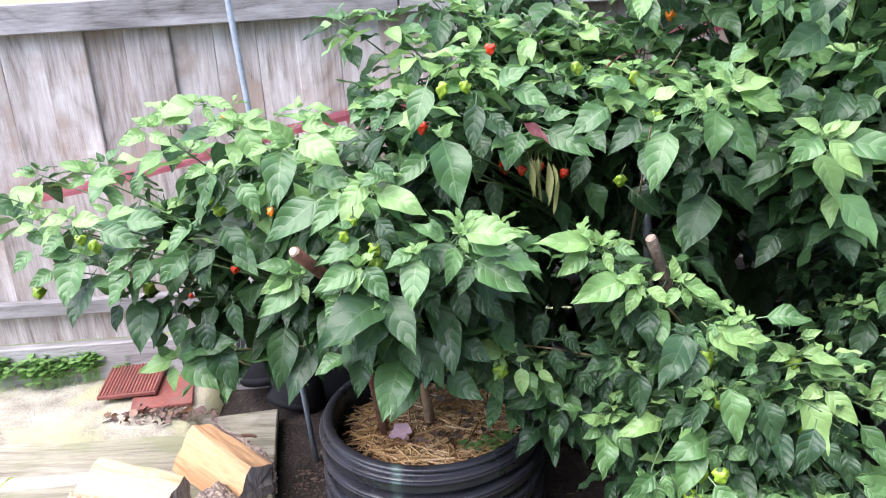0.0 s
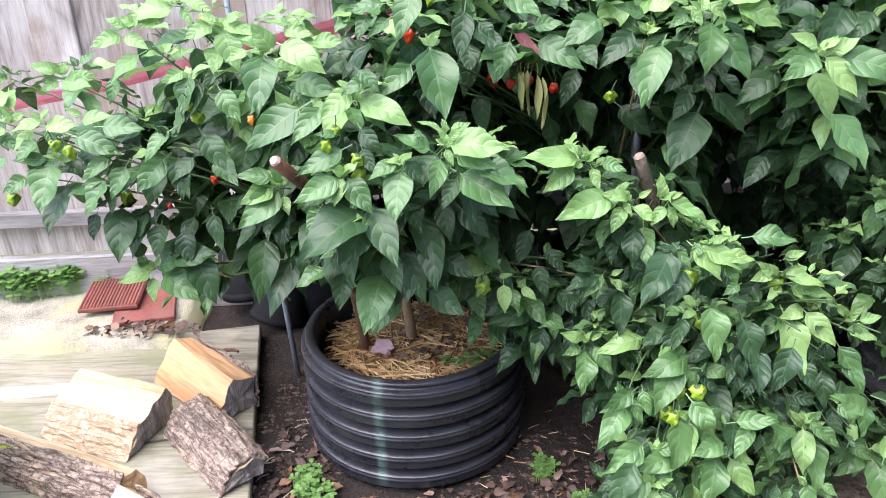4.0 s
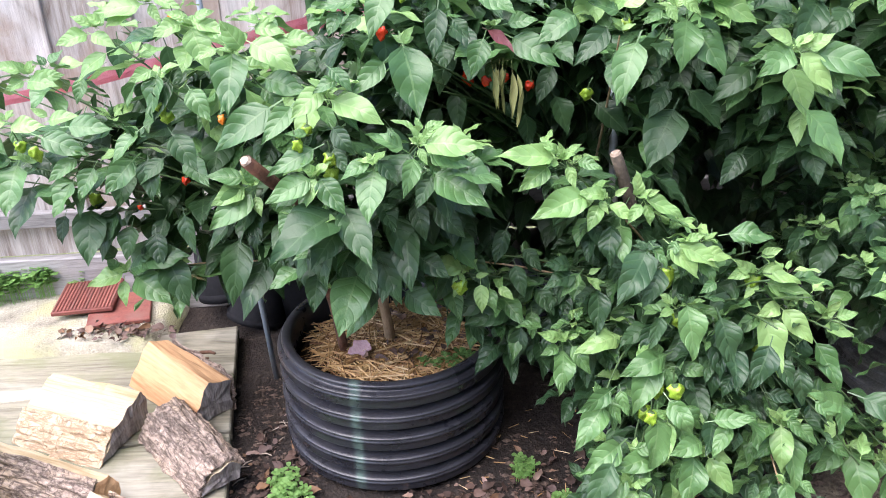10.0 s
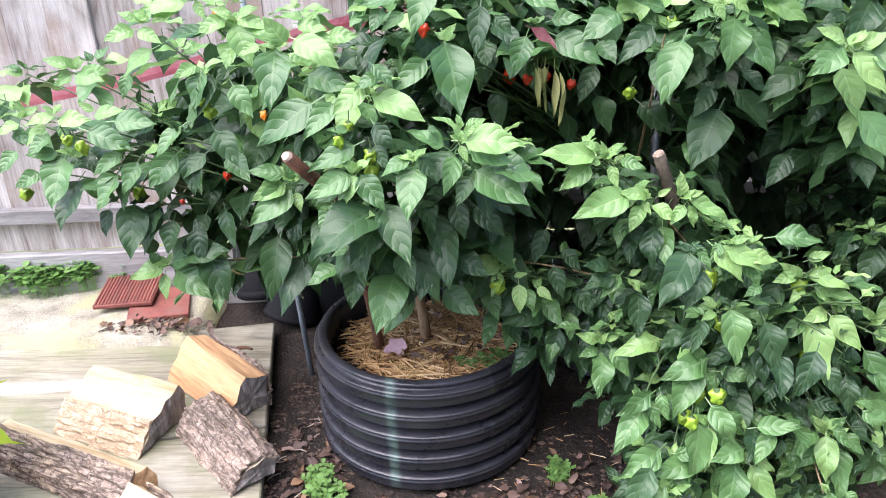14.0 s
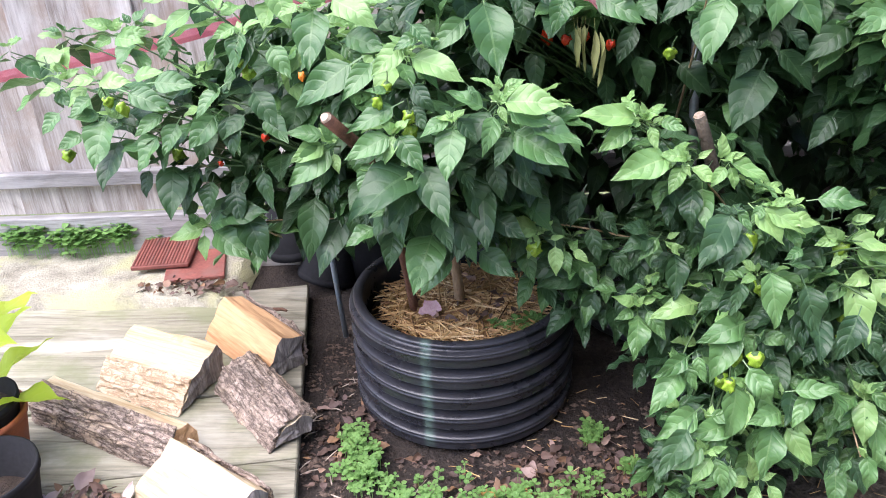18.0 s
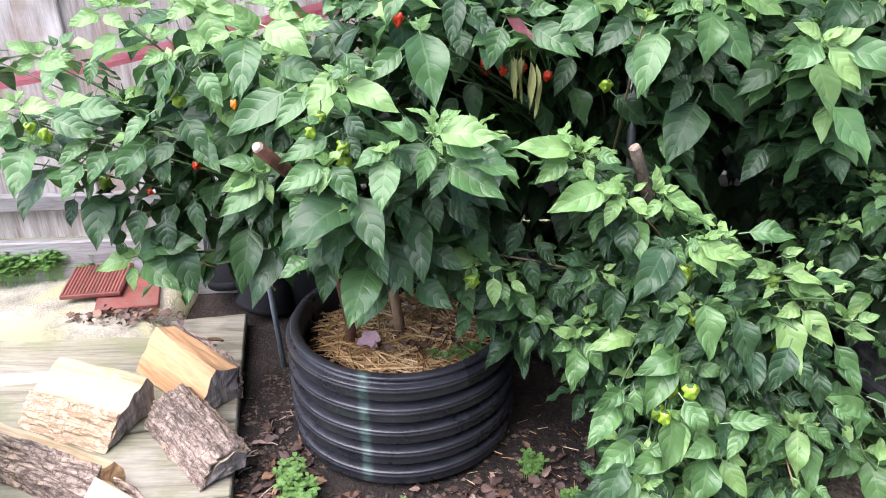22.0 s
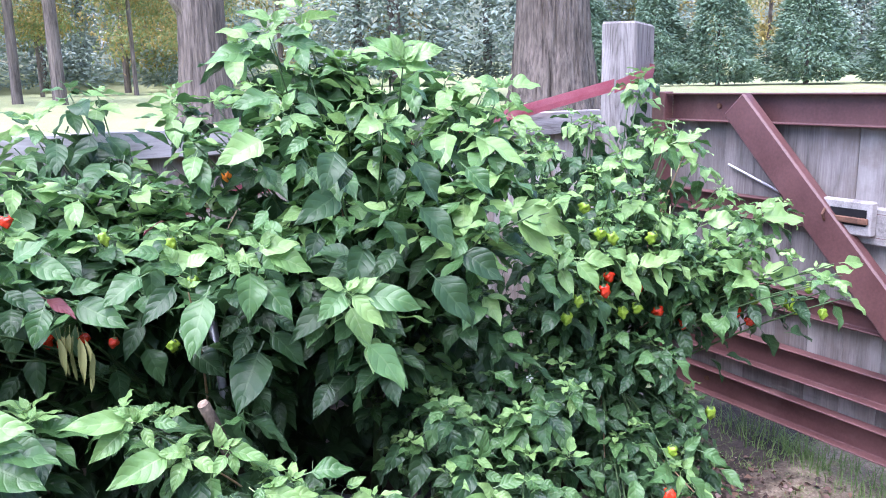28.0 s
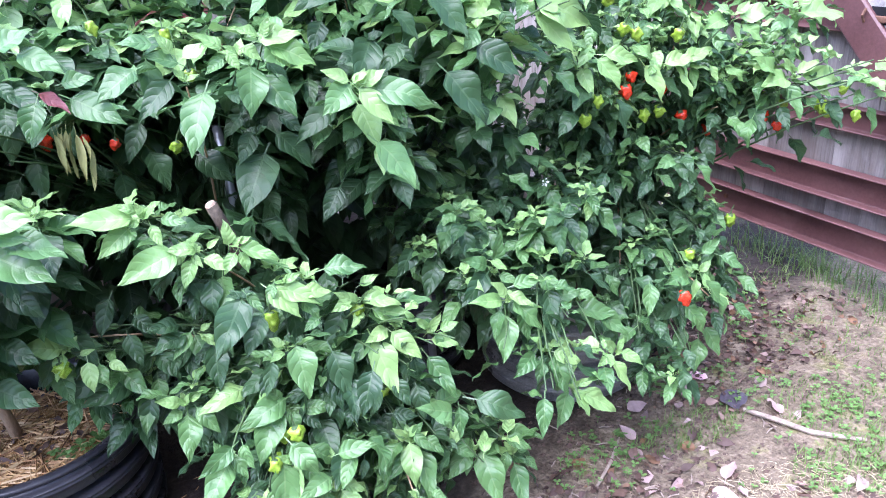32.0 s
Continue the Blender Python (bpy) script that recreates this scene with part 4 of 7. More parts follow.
C_PODS = [
    ("green", (0.48, 1.40, 0.71)), ("green", (0.51, 1.39, 0.61)), ("green", (0.47, 1.34, 0.48)), ("green", (0.44, 1.33, 0.43)), ("green", (0.69, 1.38, 0.49)),
    ("green", (0.66, 1.40, 0.69)), ("green", (0.08, 1.55, 0.62)), ("green", (0.68, 1.40, 0.54)), ("green", (0.56, 1.24, 0.35)), ("green", (0.48, 1.28, 0.52)),
    ("green", (0.43, 1.25, 0.48))]


# shoots placed to fit the camera's view: heart in metres, then its leaves: foot from the heart in centimetres,
# heading, pitch, length in centimetres, tone (dark to pale)
SHOOTS = {key: [] for key in "ABCDEF"}


def shoot(key, heart, *blades):
    SHOOTS[key].append((Vector(heart), blades))


shoot("A", (-0.161, 1.500, 1.048), (-1, 0, 1, -154, -35, 7.9, 2), (1, 0, -1, -21, -21, 11.0, 2), (-11, 0, -2, -165, -33, 13.3, 1), (-7, 0, -2, -138, -38, 9.3, 1), (2, 0, 3, -157, -25, 5.4, 1), (1, 0, 5, -28, -42, 6.0, 1), (2, 0, -2, -31, -47, 6.3, 1))
shoot("A", (-0.211, 1.460, 0.957), (2, 0, 0, -156, -22, 10.1, 1), (1, 0, 3, -160, 7, 4.3, 1), (6, 0, 4, -30, -45, 6.8, 0), (6, 0, 0, -41, -56, 5.3, 0))
shoot("A", (-0.189, 1.430, 0.909), (-1, 0, 0, -157, -20, 9.5, 1), (0, 0, 0, -130, -60, 5.6, 2), (1, 0, 0, -34, -49, 8.3, 1), (-5, 0, -6, -138, -54, 5.3, 1), (3, 0, -7, -131, -16, 17.4, 0), (4, 0, -10, -129, -33, 10.5, 0), (5, 0, -6, -59, -43, 13.5, 0))
shoot("A", (-0.077, 1.420, 0.934), (0, 0, -1, -102, -50, 10.4, 1), (-1, 0, 1, -156, -26, 6.3, 1), (1, 0, 1, -34, -49, 5.9, 0), (3, 0, 7, -38, -54, 2.6, 1))
shoot("A", (0.007, 1.420, 0.965), (-1, 0, -2, -114, -48, 8.0, 1), (0, 0, 0, -40, -56, 3.5, 2), (1, 0, 1, -12, -4, 11.1, 2), (-3, 0, 0, 180, 24, 7.3, 1), (0, 0, 2, 180, 50, 3.1, 2), (1, 0, 2, 0, 48, 3.1, 2), (2, 0, -1, -12, -16, 8.6, 1), (6, 0, -4, -19, -17, 10.1, 1), (3, 0, -5, -27, -26, 11.9, 1), (2, 0, -6, -141, -54, 6.4, 0))
shoot("A", (0.005, 1.480, 0.841), (-1, 0, -1, -59, -63, 7.7, 0), (3, 0, -2, -29, -40, 8.5, 0), (5, 0, 1, -26, -33, 7.4, 0), (-3, 0, -6, -85, -55, 13.1, 0), (-9, 0, -11, -46, -57, 11.9, 0), (-6, 0, -3, -57, -63, 10.5, 0))
shoot("A", (-0.123, 1.500, 0.645), (-1, 0, 2, -112, -42, 13.4, 1), (2, 0, -2, -143, -48, 10.9, 1), (9, 0, -2, -25, -28, 9.2, 0), (-13, 0, 4, -155, -24, 7.1, 1), (-9, 0, 3, -112, -64, 8.3, 0), (4, 0, 1, -134, -56, 6.3, 0), (12, 0, 6, -25, -29, 7.9, 0))
shoot("A", (-0.341, 1.550, 0.851), (-1, 0, 2, -174, 9, 7.5, 1), (-1, 0, 0, -156, -19, 7.6, 2), (0, 0, -1, -152, -34, 11.3, 1), (1, 0, -2, -57, -64, 4.3, 2), (1, 0, 1, -180, 59, 4.2, 1), (1, 0, 2, 0, 28, 5.5, 1))
shoot("A", (-0.376, 1.620, 0.712), (-2, 0, -1, -99, -54, 14.6, 0), (3, 0, -6, -119, -48, 14.1, 0), (-4, 0, 3, -145, -45, 7.5, 0), (6, 0, -4, -52, -61, 7.9, 0), (10, 0, -2, -128, -60, 6.5, 0))
shoot("A", (-0.671, 1.660, 0.614), (-1, 0, 0, -167, -16, 8.4, 2), (-1, 0, -2, -87, -66, 6.0, 2), (2, 0, -1, -24, -32, 10.7, 1), (1, 0, 1, -11, 17, 9.9, 1), (-2, 0, 1, 180, 62, 3.9, 1), (4, 0, 3, -11, 8, 12.4, 0), (10, 0, 3, -47, -58, 11.7, 0), (4, 0, 4, -6, 25, 7.2, 0), (-2, 0, 4, -158, 60, 5.5, 0))
shoot("A", (-0.698, 1.660, 0.769), (-2, 0, 0, -92, -55, 12.4, 0), (3, 0, -1, -133, -56, 7.4, 0), (6, 0, -4, -115, -64, 7.7, 0), (11, 0, -6, -70, -66, 7.7, 0), (18, 0, -2, -56, -63, 9.1, 0), (-8, 0, -1, -107, -65, 6.3, 0))
shoot("A", (-0.821, 1.640, 0.885), (0, 0, -5, -112, -50, 11.7, 0), (-2, 0, 0, -105, -54, 11.2, 1), (-8, 0, -3, -152, -25, 5.9, 1), (-4, 0, 5, -150, -35, 5.8, 1), (-3, 0, 1, -167, 5, 6.6, 1))
shoot("A", (-0.695, 1.620, 0.901), (-3, 0, -5, -140, -51, 8.5, 1), (2, 0, -2, -136, -55, 7.6, 1), (-1, 0, 0, -152, -31, 7.4, 1), (-7, 0, 5, -11, -21, 10.6, 1), (-1, 0, 7, -6, -4, 9.3, 1), (-1, 0, -6, -107, -66, 6.7, 0))
shoot("A", (-0.562, 1.600, 0.942), (-2, 0, -4, -147, -42, 9.0, 1), (1, 0, -4, -79, -67, 8.7, 0), (0, 0, 2, -147, -43, 8.1, 1), (7, 0, 1, -34, -51, 9.1, 0), (4, 0, -4, -149, -40, 7.0, 0))
shoot("A", (-0.509, 1.620, 1.059), (0, 0, 1, -116, -66, 8.5, 1), (6, 0, -2, -34, -52, 7.9, 1), (1, 0, 2, 0, 12, 4.8, 2), (-1, 0, 2, -156, -21, 5.0, 2), (2, 0, 0, -132, -59, 9.0, 0))
shoot("A", (-0.350, 1.600, 1.111), (0, 0, 0, -95, -53, 12.9, 1), (4, 0, 2, -22, -29, 10.9, 2), (6, 0, -5, -20, -18, 9.3, 1), (-3, 0, 1, -157, -21, 4.9, 2), (2, 0, 1, 180, 56, 6.7, 2), (5, 0, -7, -24, -36, 6.1, 1))
shoot("A", (-0.444, 1.680, 1.148), (0, 0, 0, -45, -61, 9.2, 2), (-2, 0, 1, -156, -21, 6.3, 2), (1, 0, 1, -6, -18, 7.2, 2), (1, 0, 2, 0, 17, 4.4, 2), (-1, 0, 2, 180, 20, 4.1, 2), (3, 0, 0, -20, -22, 6.8, 2))
shoot("A", (-0.561, 1.780, 1.184), (-1, 0, 0, -174, -12, 10.6, 2), (2, 0, 1, -6, -20, 6.3, 2), (1, 0, 0, -35, -55, 4.8, 2), (-3, 0, -1, -154, -29, 6.6, 2), (0, 0, 1, 180, 20, 3.6, 2))
shoot("A", (-0.650, 1.720, 1.146), (1, 0, -5, -150, -38, 8.6, 2), (-1, 0, -1, -20, -25, 6.1, 2), (-1, 0, 1, 180, 26, 4.2, 2), (-2, 0, -1, -156, -15, 6.6, 2), (-5, 0, -10, -123, -63, 5.7, 1), (1, 0, 1, 180, 43, 3.4, 2))
shoot("A", (-0.301, 1.750, 1.136), (-3, 0, 0, -6, -14, 6.7, 2), (3, 0, -3, -6, 0, 7.1, 2), (0, 0, 1, 0, 41, 2.6, 2), (-2, 0, 1, 180, 15, 4.8, 2), (1, 0, -2, -28, -44, 5.6, 2))
shoot("A", (-0.813, 1.720, 1.054), (-1, 0, 1, 180, 18, 5.9, 2), (1, 0, -1, 0, 9, 7.1, 2), (0, 0, -1, -17, -7, 7.4, 2), (-1, 0, -1, -154, -22, 4.3, 2), (0, 0, 1, 0, 50, 3.1, 2))
shoot("A", (-0.853, 1.660, 0.973), (0, 0, 0, -155, -12, 6.2, 2), (1, 0, -1, -5, 0, 7.6, 2), (9, 0, 0, -6, 8, 7.6, 2), (-2, 0, -2, -149, -38, 6.1, 2), (9, 0, 1, 180, 31, 3.7, 2), (1, 0, -2, -36, -54, 4.8, 1))
shoot("A", (-0.920, 1.660, 0.968), (1, 0, 2, 180, 49, 3.1, 2), (-2, 0, -2, -25, -42, 5.0, 1), (-1, 0, -1, -153, -20, 5.0, 2), (-3, 0, -7, -144, -44, 6.0, 1))
shoot("B", (-0.018, 1.620, 1.111), (0, 0, 0, -71, -58, 15.4, 1), (-3, 0, 11, -123, -55, 10.6, 1), (7, 0, 7, -110, -68, 9.8, 0), (-4, 0, -3, -153, -38, 9.8, 1), (-8, 0, 6, -155, -34, 5.9, 1), (-9, 0, 9, -174, -10, 7.8, 1), (-12, 0, 7, -140, -56, 5.4, 1))
shoot("B", (0.162, 1.640, 1.136), (-2, 0, -2, -134, -61, 7.9, 1), (4, 0, -2, -27, -27, 11.3, 1), (3, 0, 1, -6, 4, 6.0, 1), (-3, 0, 7, -23, -27, 8.8, 1), (16, 0, 2, -157, -31, 9.6, 1), (-8, 0, 2, -29, -44, 5.2, 0), (-6, 0, 8, 0, 25, 7.2, 1))
shoot("B", (0.411, 1.600, 1.127), (3, 0, -2, -126, -53, 13.6, 1), (-3, 0, 1, -154, -40, 10.2, 0), (-1, 0, 4, 180, 20, 6.7, 1), (0, 0, 5, 0, 19, 5.9, 2), (-5, 0, 8, -174, 6, 6.7, 1), (-2, 0, 6, 180, 59, 4.9, 2))
shoot("B", (0.515, 1.600, 1.167), (2, 0, -2, -111, -59, 10.8, 1), (4, 0, -4, -37, -51, 10.7, 1), (-2, 0, 1, -41, -56, 4.0, 2), (-3, 0, 2, 180, 30, 5.8, 2), (1, 0, 2, -29, -40, 4.6, 2), (-3, 0, 0, -159, -29, 4.8, 1))
shoot("B", (0.564, 1.580, 1.198), (1, 0, -1, -14, -28, 9.8, 2), (2, 0, -2, -37, -52, 4.6, 2), (-1, 0, 0, 0, 3, 8.6, 2), (-1, 0, 1, 180, 20, 4.7, 2), (0, 0, 1, 0, 65, 3.8, 2))
shoot("B", (0.543, 1.680, 0.986), (-1, 0, 1, -147, -51, 7.7, 0), (1, 0, -4, -133, -48, 14.7, 0), (4, 0, 0, -34, -45, 11.4, 0), (17, 0, 5, -158, -33, 12.8, 0), (5, 0, 4, -30, -40, 6.6, 0), (-3, 0, 5, -154, -41, 6.3, 0))
shoot("B", (0.226, 1.850, 0.888), (3, 0, 1, -92, -68, 9.0, 0), (-13, 0, 7, -85, -68, 10.5, 0), (-15, 0, 18, -118, -66, 11.9, 0), (20, 0, 3, -30, -41, 10.4, 0), (-8, 0, 16, -47, -60, 10.9, 0), (9, 0, 12, -139, -57, 9.8, 0), (10, 0, 5, -55, -63, 9.6, 0), (-24, 0, -2, -36, -52, 7.8, 0), (-17, 0, 3, -146, -50, 7.7, 0))
shoot("C", (0.287, 1.500, 0.901), (-2, 0, 1, -174, 5, 11.9, 2), (-3, 0, -1, -154, -29, 7.9, 2), (1, 0, -1, -56, -62, 4.8, 2), (3, 0, 0, -22, -15, 5.1, 1), (-1, 0, 2, 180, 29, 4.4, 2), (0, 0, 1, 180, 69, 3.5, 2), (1, 0, 2, 0, 32, 3.0, 2), (-1, 0, 0, -161, -1, 3.6, 2))
shoot("C", (0.370, 1.480, 0.824), (-4, 0, 1, -163, -14, 12.0, 2), (-1, 0, -1, -140, -55, 5.8, 2), (1, 0, -1, -26, -29, 6.1, 2), (0, 0, 1, 180, 6, 5.9, 2), (2, 0, 1, 0, 34, 3.1, 2), (-1, 0, 0, -39, -51, 3.2, 2))
shoot("C", (0.439, 1.470, 0.827), (-1, 0, 1, 106, 77, 5.1, 2), (1, 0, 0, -14, -25, 8.2, 2), (1, 0, -1, -63, -64, 4.5, 2), (1, 0, 1, 0, 19, 2.7, 2), (0, 0, -1, -149, -46, 4.8, 2))
shoot("C", (0.427, 1.360, 0.768), (0, 0, 0, -136, -41, 12.4, 0), (3, 0, -4, -139, -49, 8.2, 0), (1, 0, 1, -39, -50, 4.9, 1))
shoot("C", (0.514, 1.400, 0.759), (-3, 0, 0, -35, -43, 8.4, 2), (-1, 0, 0, -15, -30, 8.6, 2), (-2, 0, 1, -140, -55, 4.5, 1), (3, 0, -2, -6, -9, 6.2, 2), (8, 0, 2, -13, -5, 8.5, 1), (15, 0, -3, 0, 19, 4.3, 2), (0, 0, 1, 0, 17, 3.7, 2), (3, 0, -4, -37, -45, 5.3, 1))
shoot("C", (0.515, 1.360, 0.646), (0, 0, 0, -86, -60, 10.7, 1), (3, 0, 2, -13, -11, 4.2, 1), (7, 0, -3, -72, -63, 10.1, 0), (-5, 0, -2, -130, -59, 6.9, 0), (5, 0, 5, -159, -24, 4.0, 1))
shoot("C", (0.665, 1.400, 0.680), (-2, 0, 2, -169, -16, 5.0, 2), (0, 0, 2, -14, -18, 8.5, 2), (2, 0, -1, -14, -19, 9.3, 2), (-1, 0, 1, 180, 36, 6.0, 2), (0, 0, -1, -153, -40, 4.4, 2), (1, 0, 1, 0, 64, 3.4, 2), (5, 0, -2, -41, -48, 5.8, 1))
shoot("C", (0.727, 1.380, 0.617), (-1, 0, 0, -37, -42, 8.5, 2), (-2, 0, 1, -162, -11, 5.8, 2), (-6, 0, -1, -157, -29, 6.7, 1), (-5, 0, -1, -72, -57, 12.6, 2), (1, 0, 3, -7, -28, 4.1, 2), (0, 0, 1, 0, 62, 3.5, 2), (0, 0, -1, -133, -58, 4.7, 1))
shoot("C", (0.801, 1.370, 0.603), (-1, 0, 0, 8, 47, 5.6, 2), (0, 0, -2, -14, -20, 6.1, 2), (-1, 0, -6, -57, -50, 10.5, 1), (2, 0, 0, 0, 9, 4.3, 2), (-1, 0, 1, 180, 49, 4.2, 2), (1, 0, -1, -76, -63, 3.9, 1))
shoot("C", (0.296, 1.460, 0.510), (0, 0, -2, -105, -51, 9.8, 1), (2, 0, -1, -40, -49, 7.1, 1), (12, 0, 1, -168, -14, 10.7, 2), (-1, 0, 1, -174, 23, 5.3, 2), (1, 0, 1, 0, 29, 3.5, 2), (-1, 0, -1, -160, -13, 4.5, 1))
shoot("C", (0.361, 1.500, 0.622), (1, 0, -1, -98, -62, 9.7, 0), (-3, 0, 3, -151, -41, 6.4, 1), (-1, 0, 2, -33, -42, 3.9, 2), (-4, 0, 3, -160, -14, 8.0, 0), (-1, 0, 3, 0, 27, 2.8, 2), (3, 0, 5, -6, 27, 6.1, 0), (-5, 0, 5, -162, 10, 6.6, 0))
shoot("C", (0.098, 1.560, 0.633), (-1, 0, 1, -174, 18, 8.4, 2), (-1, 0, 0, -131, -58, 5.6, 2), (3, 0, -3, -87, -66, 6.4, 2), (7, 0, -4, -27, -31, 4.3, 2), (1, 0, 1, 0, 62, 3.0, 2), (5, 0, -4, -64, -63, 5.7, 1), (2, 0, -1, 0, 12, 3.1, 2))
shoot("C", (0.170, 1.620, 0.646), (2, 0, 6, -132, -59, 8.4, 0), (-7, 0, 1, -39, -52, 10.1, 0), (4, 0, -3, -58, -62, 7.6, 0), (-1, 0, -11, -168, -16, 11.6, 0), (3, 0, -14, -168, -13, 11.5, 0), (8, 0, -15, -93, -66, 6.5, 1), (9, 0, -9, -39, -50, 7.4, 0), (-10, 0, -3, -140, -53, 8.5, 0), (6, 0, 1, -34, -46, 6.2, 0))
shoot("C", (0.450, 1.350, 0.512), (1, 0, 1, -130, -41, 11.3, 1), (3, 0, 3, -163, -14, 10.8, 1), (6, 0, 0, -13, -9, 6.4, 1), (3, 0, 0, -60, -59, 5.7, 1), (2, 0, 3, 180, 57, 4.7, 1), (6, 0, -1, -38, -44, 5.4, 0))
shoot("C", (0.601, 1.330, 0.415), (-2, 0, -1, -137, -53, 6.1, 1), (-3, 0, 0, -13, -10, 8.2, 1), (10, 0, 12, -55, -56, 6.4, 0), (9, 0, 4, -14, -14, 5.5, 0), (1, 0, 9, -137, -54, 5.4, 0), (6, 0, 11, -135, -56, 5.9, 0))
shoot("C", (0.714, 1.300, 0.402), (-2, 0, 0, -153, -35, 7.5, 1), (0, 0, -1, -99, -57, 9.1, 2), (1, 0, 1, -40, -41, 5.6, 1), (6, 0, 5, -40, -42, 5.5, 1), (-1, 0, 1, 180, 41, 4.2, 1), (1, 0, 1, 0, 50, 3.5, 1), (10, 0, -5, -33, -27, 5.3, 1))
shoot("C", (0.477, 1.260, 0.458), (-3, 0, 0, -112, -57, 11.3, 1), (-1, 0, -1, -106, -58, 8.5, 2), (-1, 0, 4, -40, -48, 8.3, 1), (1, 0, 1, 0, 32, 3.5, 1), (-1, 0, 0, 180, 35, 3.9, 2), (1, 0, -1, -49, -55, 6.2, 1))
shoot("C", (0.352, 1.300, 0.467), (0, 0, 0, -141, -41, 10.8, 1), (1, 0, 3, -157, -20, 8.2, 1), (3, 0, 3, -57, -59, 5.3, 1), (1, 0, 1, -51, -57, 5.3, 1), (-1, 0, 2, 180, 72, 3.8, 1))
shoot("C", (0.403, 1.240, 0.384), (-3, 0, 3, -153, -19, 10.0, 1), (4, 0, 0, -163, -6, 9.9, 1), (2, 0, -1, -127, -57, 7.7, 1), (0, 0, 2, -6, -6, 5.5, 1))
shoot("C", (0.390, 1.200, 0.342), (-1, 0, 2, -160, -22, 8.8, 1), (1, 0, -1, -147, -40, 6.3, 2), (-4, 0, 6, -140, -40, 10.5, 0), (1, 0, 1, 0, 21, 3.1, 2), (2, 0, -1, -61, -58, 6.3, 1), (-1, 0, 1, 180, 68, 3.5, 2))
shoot("C", (0.530, 1.240, 0.372), (-1, 0, 1, -118, -54, 10.9, 1), (2, 0, 0, -42, -47, 8.3, 2), (0, 0, 4, -160, -7, 7.5, 1), (5, 0, 8, -141, -50, 7.2, 1), (2, 0, 9, -12, 8, 7.8, 1), (7, 0, 6, -131, -56, 3.9, 0), (-3, 0, 0, -136, -53, 4.6, 1), (2, 0, 2, -7, -35, 5.5, 2))
shoot("C", (0.488, 1.200, 0.274), (0, 0, 1, 180, 71, 6.9, 2), (1, 0, -1, -138, -49, 4.6, 2), (3, 0, -1, -47, -50, 5.2, 2), (-5, 0, 4, -120, -59, 6.6, 1), (-1, 0, 0, -174, 7, 4.8, 2), (1, 0, 1, 0, 21, 3.3, 2))
shoot("C", (0.727, 1.300, 0.386), (-1, 0, -1, -153, -27, 8.0, 1), (1, 0, -2, -92, -58, 10.9, 1), (2, 0, 1, -36, -40, 5.4, 1), (-2, 0, 2, 180, 51, 4.8, 2), (0, 0, 1, 0, 25, 3.3, 2), (-1, 0, -2, -127, -58, 4.9, 2))
shoot("C", (0.866, 1.320, 0.302), (-1, 0, 1, -156, -28, 7.9, 1), (1, 0, -2, -73, -60, 8.1, 2), (2, 0, 0, -79, -55, 13.0, 1), (0, 0, 1, 180, 45, 6.1, 1), (1, 0, 2, -6, 6, 4.8, 2), (-1, 0, -1, -132, -56, 3.9, 1))
shoot("C", (0.959, 1.300, 0.276), (0, 0, -2, -93, -56, 10.3, 1), (3, 0, -1, -48, -49, 4.1, 1), (-2, 0, 2, -137, -53, 6.3, 1), (-2, 0, 6, -32, -28, 6.2, 1), (-9, 0, 18, -16, -29, 12.2, 0), (-13, 0, 17, -114, -62, 6.5, 1), (0, 0, 2, 180, 57, 5.7, 2), (1, 0, 1, 0, 28, 3.3, 1))
shoot("C", (0.700, 1.220, 0.311), (0, 0, 1, -92, -62, 6.8, 1), (7, 0, -3, -47, -49, 5.7, 0), (-6, 0, 1, -131, -55, 4.0, 0), (3, 0, 1, -32, -32, 3.6, 1), (8, 0, 19, -174, 26, 8.9, 1), (-3, 0, 0, -149, -40, 3.9, 1))
shoot("D", (0.993, 1.460, 0.651), (-2, 0, 1, -155, -28, 10.5, 0), (0, 0, 4, 44, 73, 7.5, 1), (-1, 0, 4, -30, -31, 4.3, 2), (-2, 0, 3, 180, 23, 7.0, 1), (1, 0, 0, -28, -24, 5.0, 1))
shoot("D", (0.999, 1.400, 0.611), (-2, 0, 1, -175, 10, 8.6, 2), (-1, 0, -3, -122, -57, 10.7, 1), (1, 0, 0, -40, -46, 9.2, 1), (1, 0, 4, -6, 4, 7.1, 1), (0, 0, 2, -30, -28, 6.1, 2), (-1, 0, 2, 180, 49, 5.5, 2), (3, 0, -3, -86, -65, 6.7, 1))
shoot("D", (1.053, 1.330, 0.503), (-3, 0, 1, -157, -23, 7.8, 1), (-1, 0, -1, -139, -54, 5.8, 1), (2, 0, -1, -84, -58, 9.6, 1), (1, 0, 2, 0, 9, 4.8, 2), (-1, 0, 2, 180, 49, 4.7, 2), (2, 0, 0, -16, -29, 7.1, 2))
shoot("D", (1.187, 1.420, 0.558), (-7, 0, 3, -6, 1, 7.3, 1), (-1, 0, 3, -28, -17, 5.4, 1), (3, 0, -2, -95, -65, 6.1, 1), (6, 0, -4, -38, -39, 9.0, 1), (-7, 0, 0, -82, -65, 6.1, 1), (0, 0, -2, -7, -18, 10.6, 1), (-2, 0, 0, -180, 37, 5.1, 2))
shoot("D", (1.148, 1.360, 0.470), (1, 0, 2, -34, -33, 5.3, 2), (0, 0, -1, -142, -52, 5.0, 2), (-2, 0, 1, 180, 42, 4.4, 2), (2, 0, 0, 0, 21, 4.1, 2))
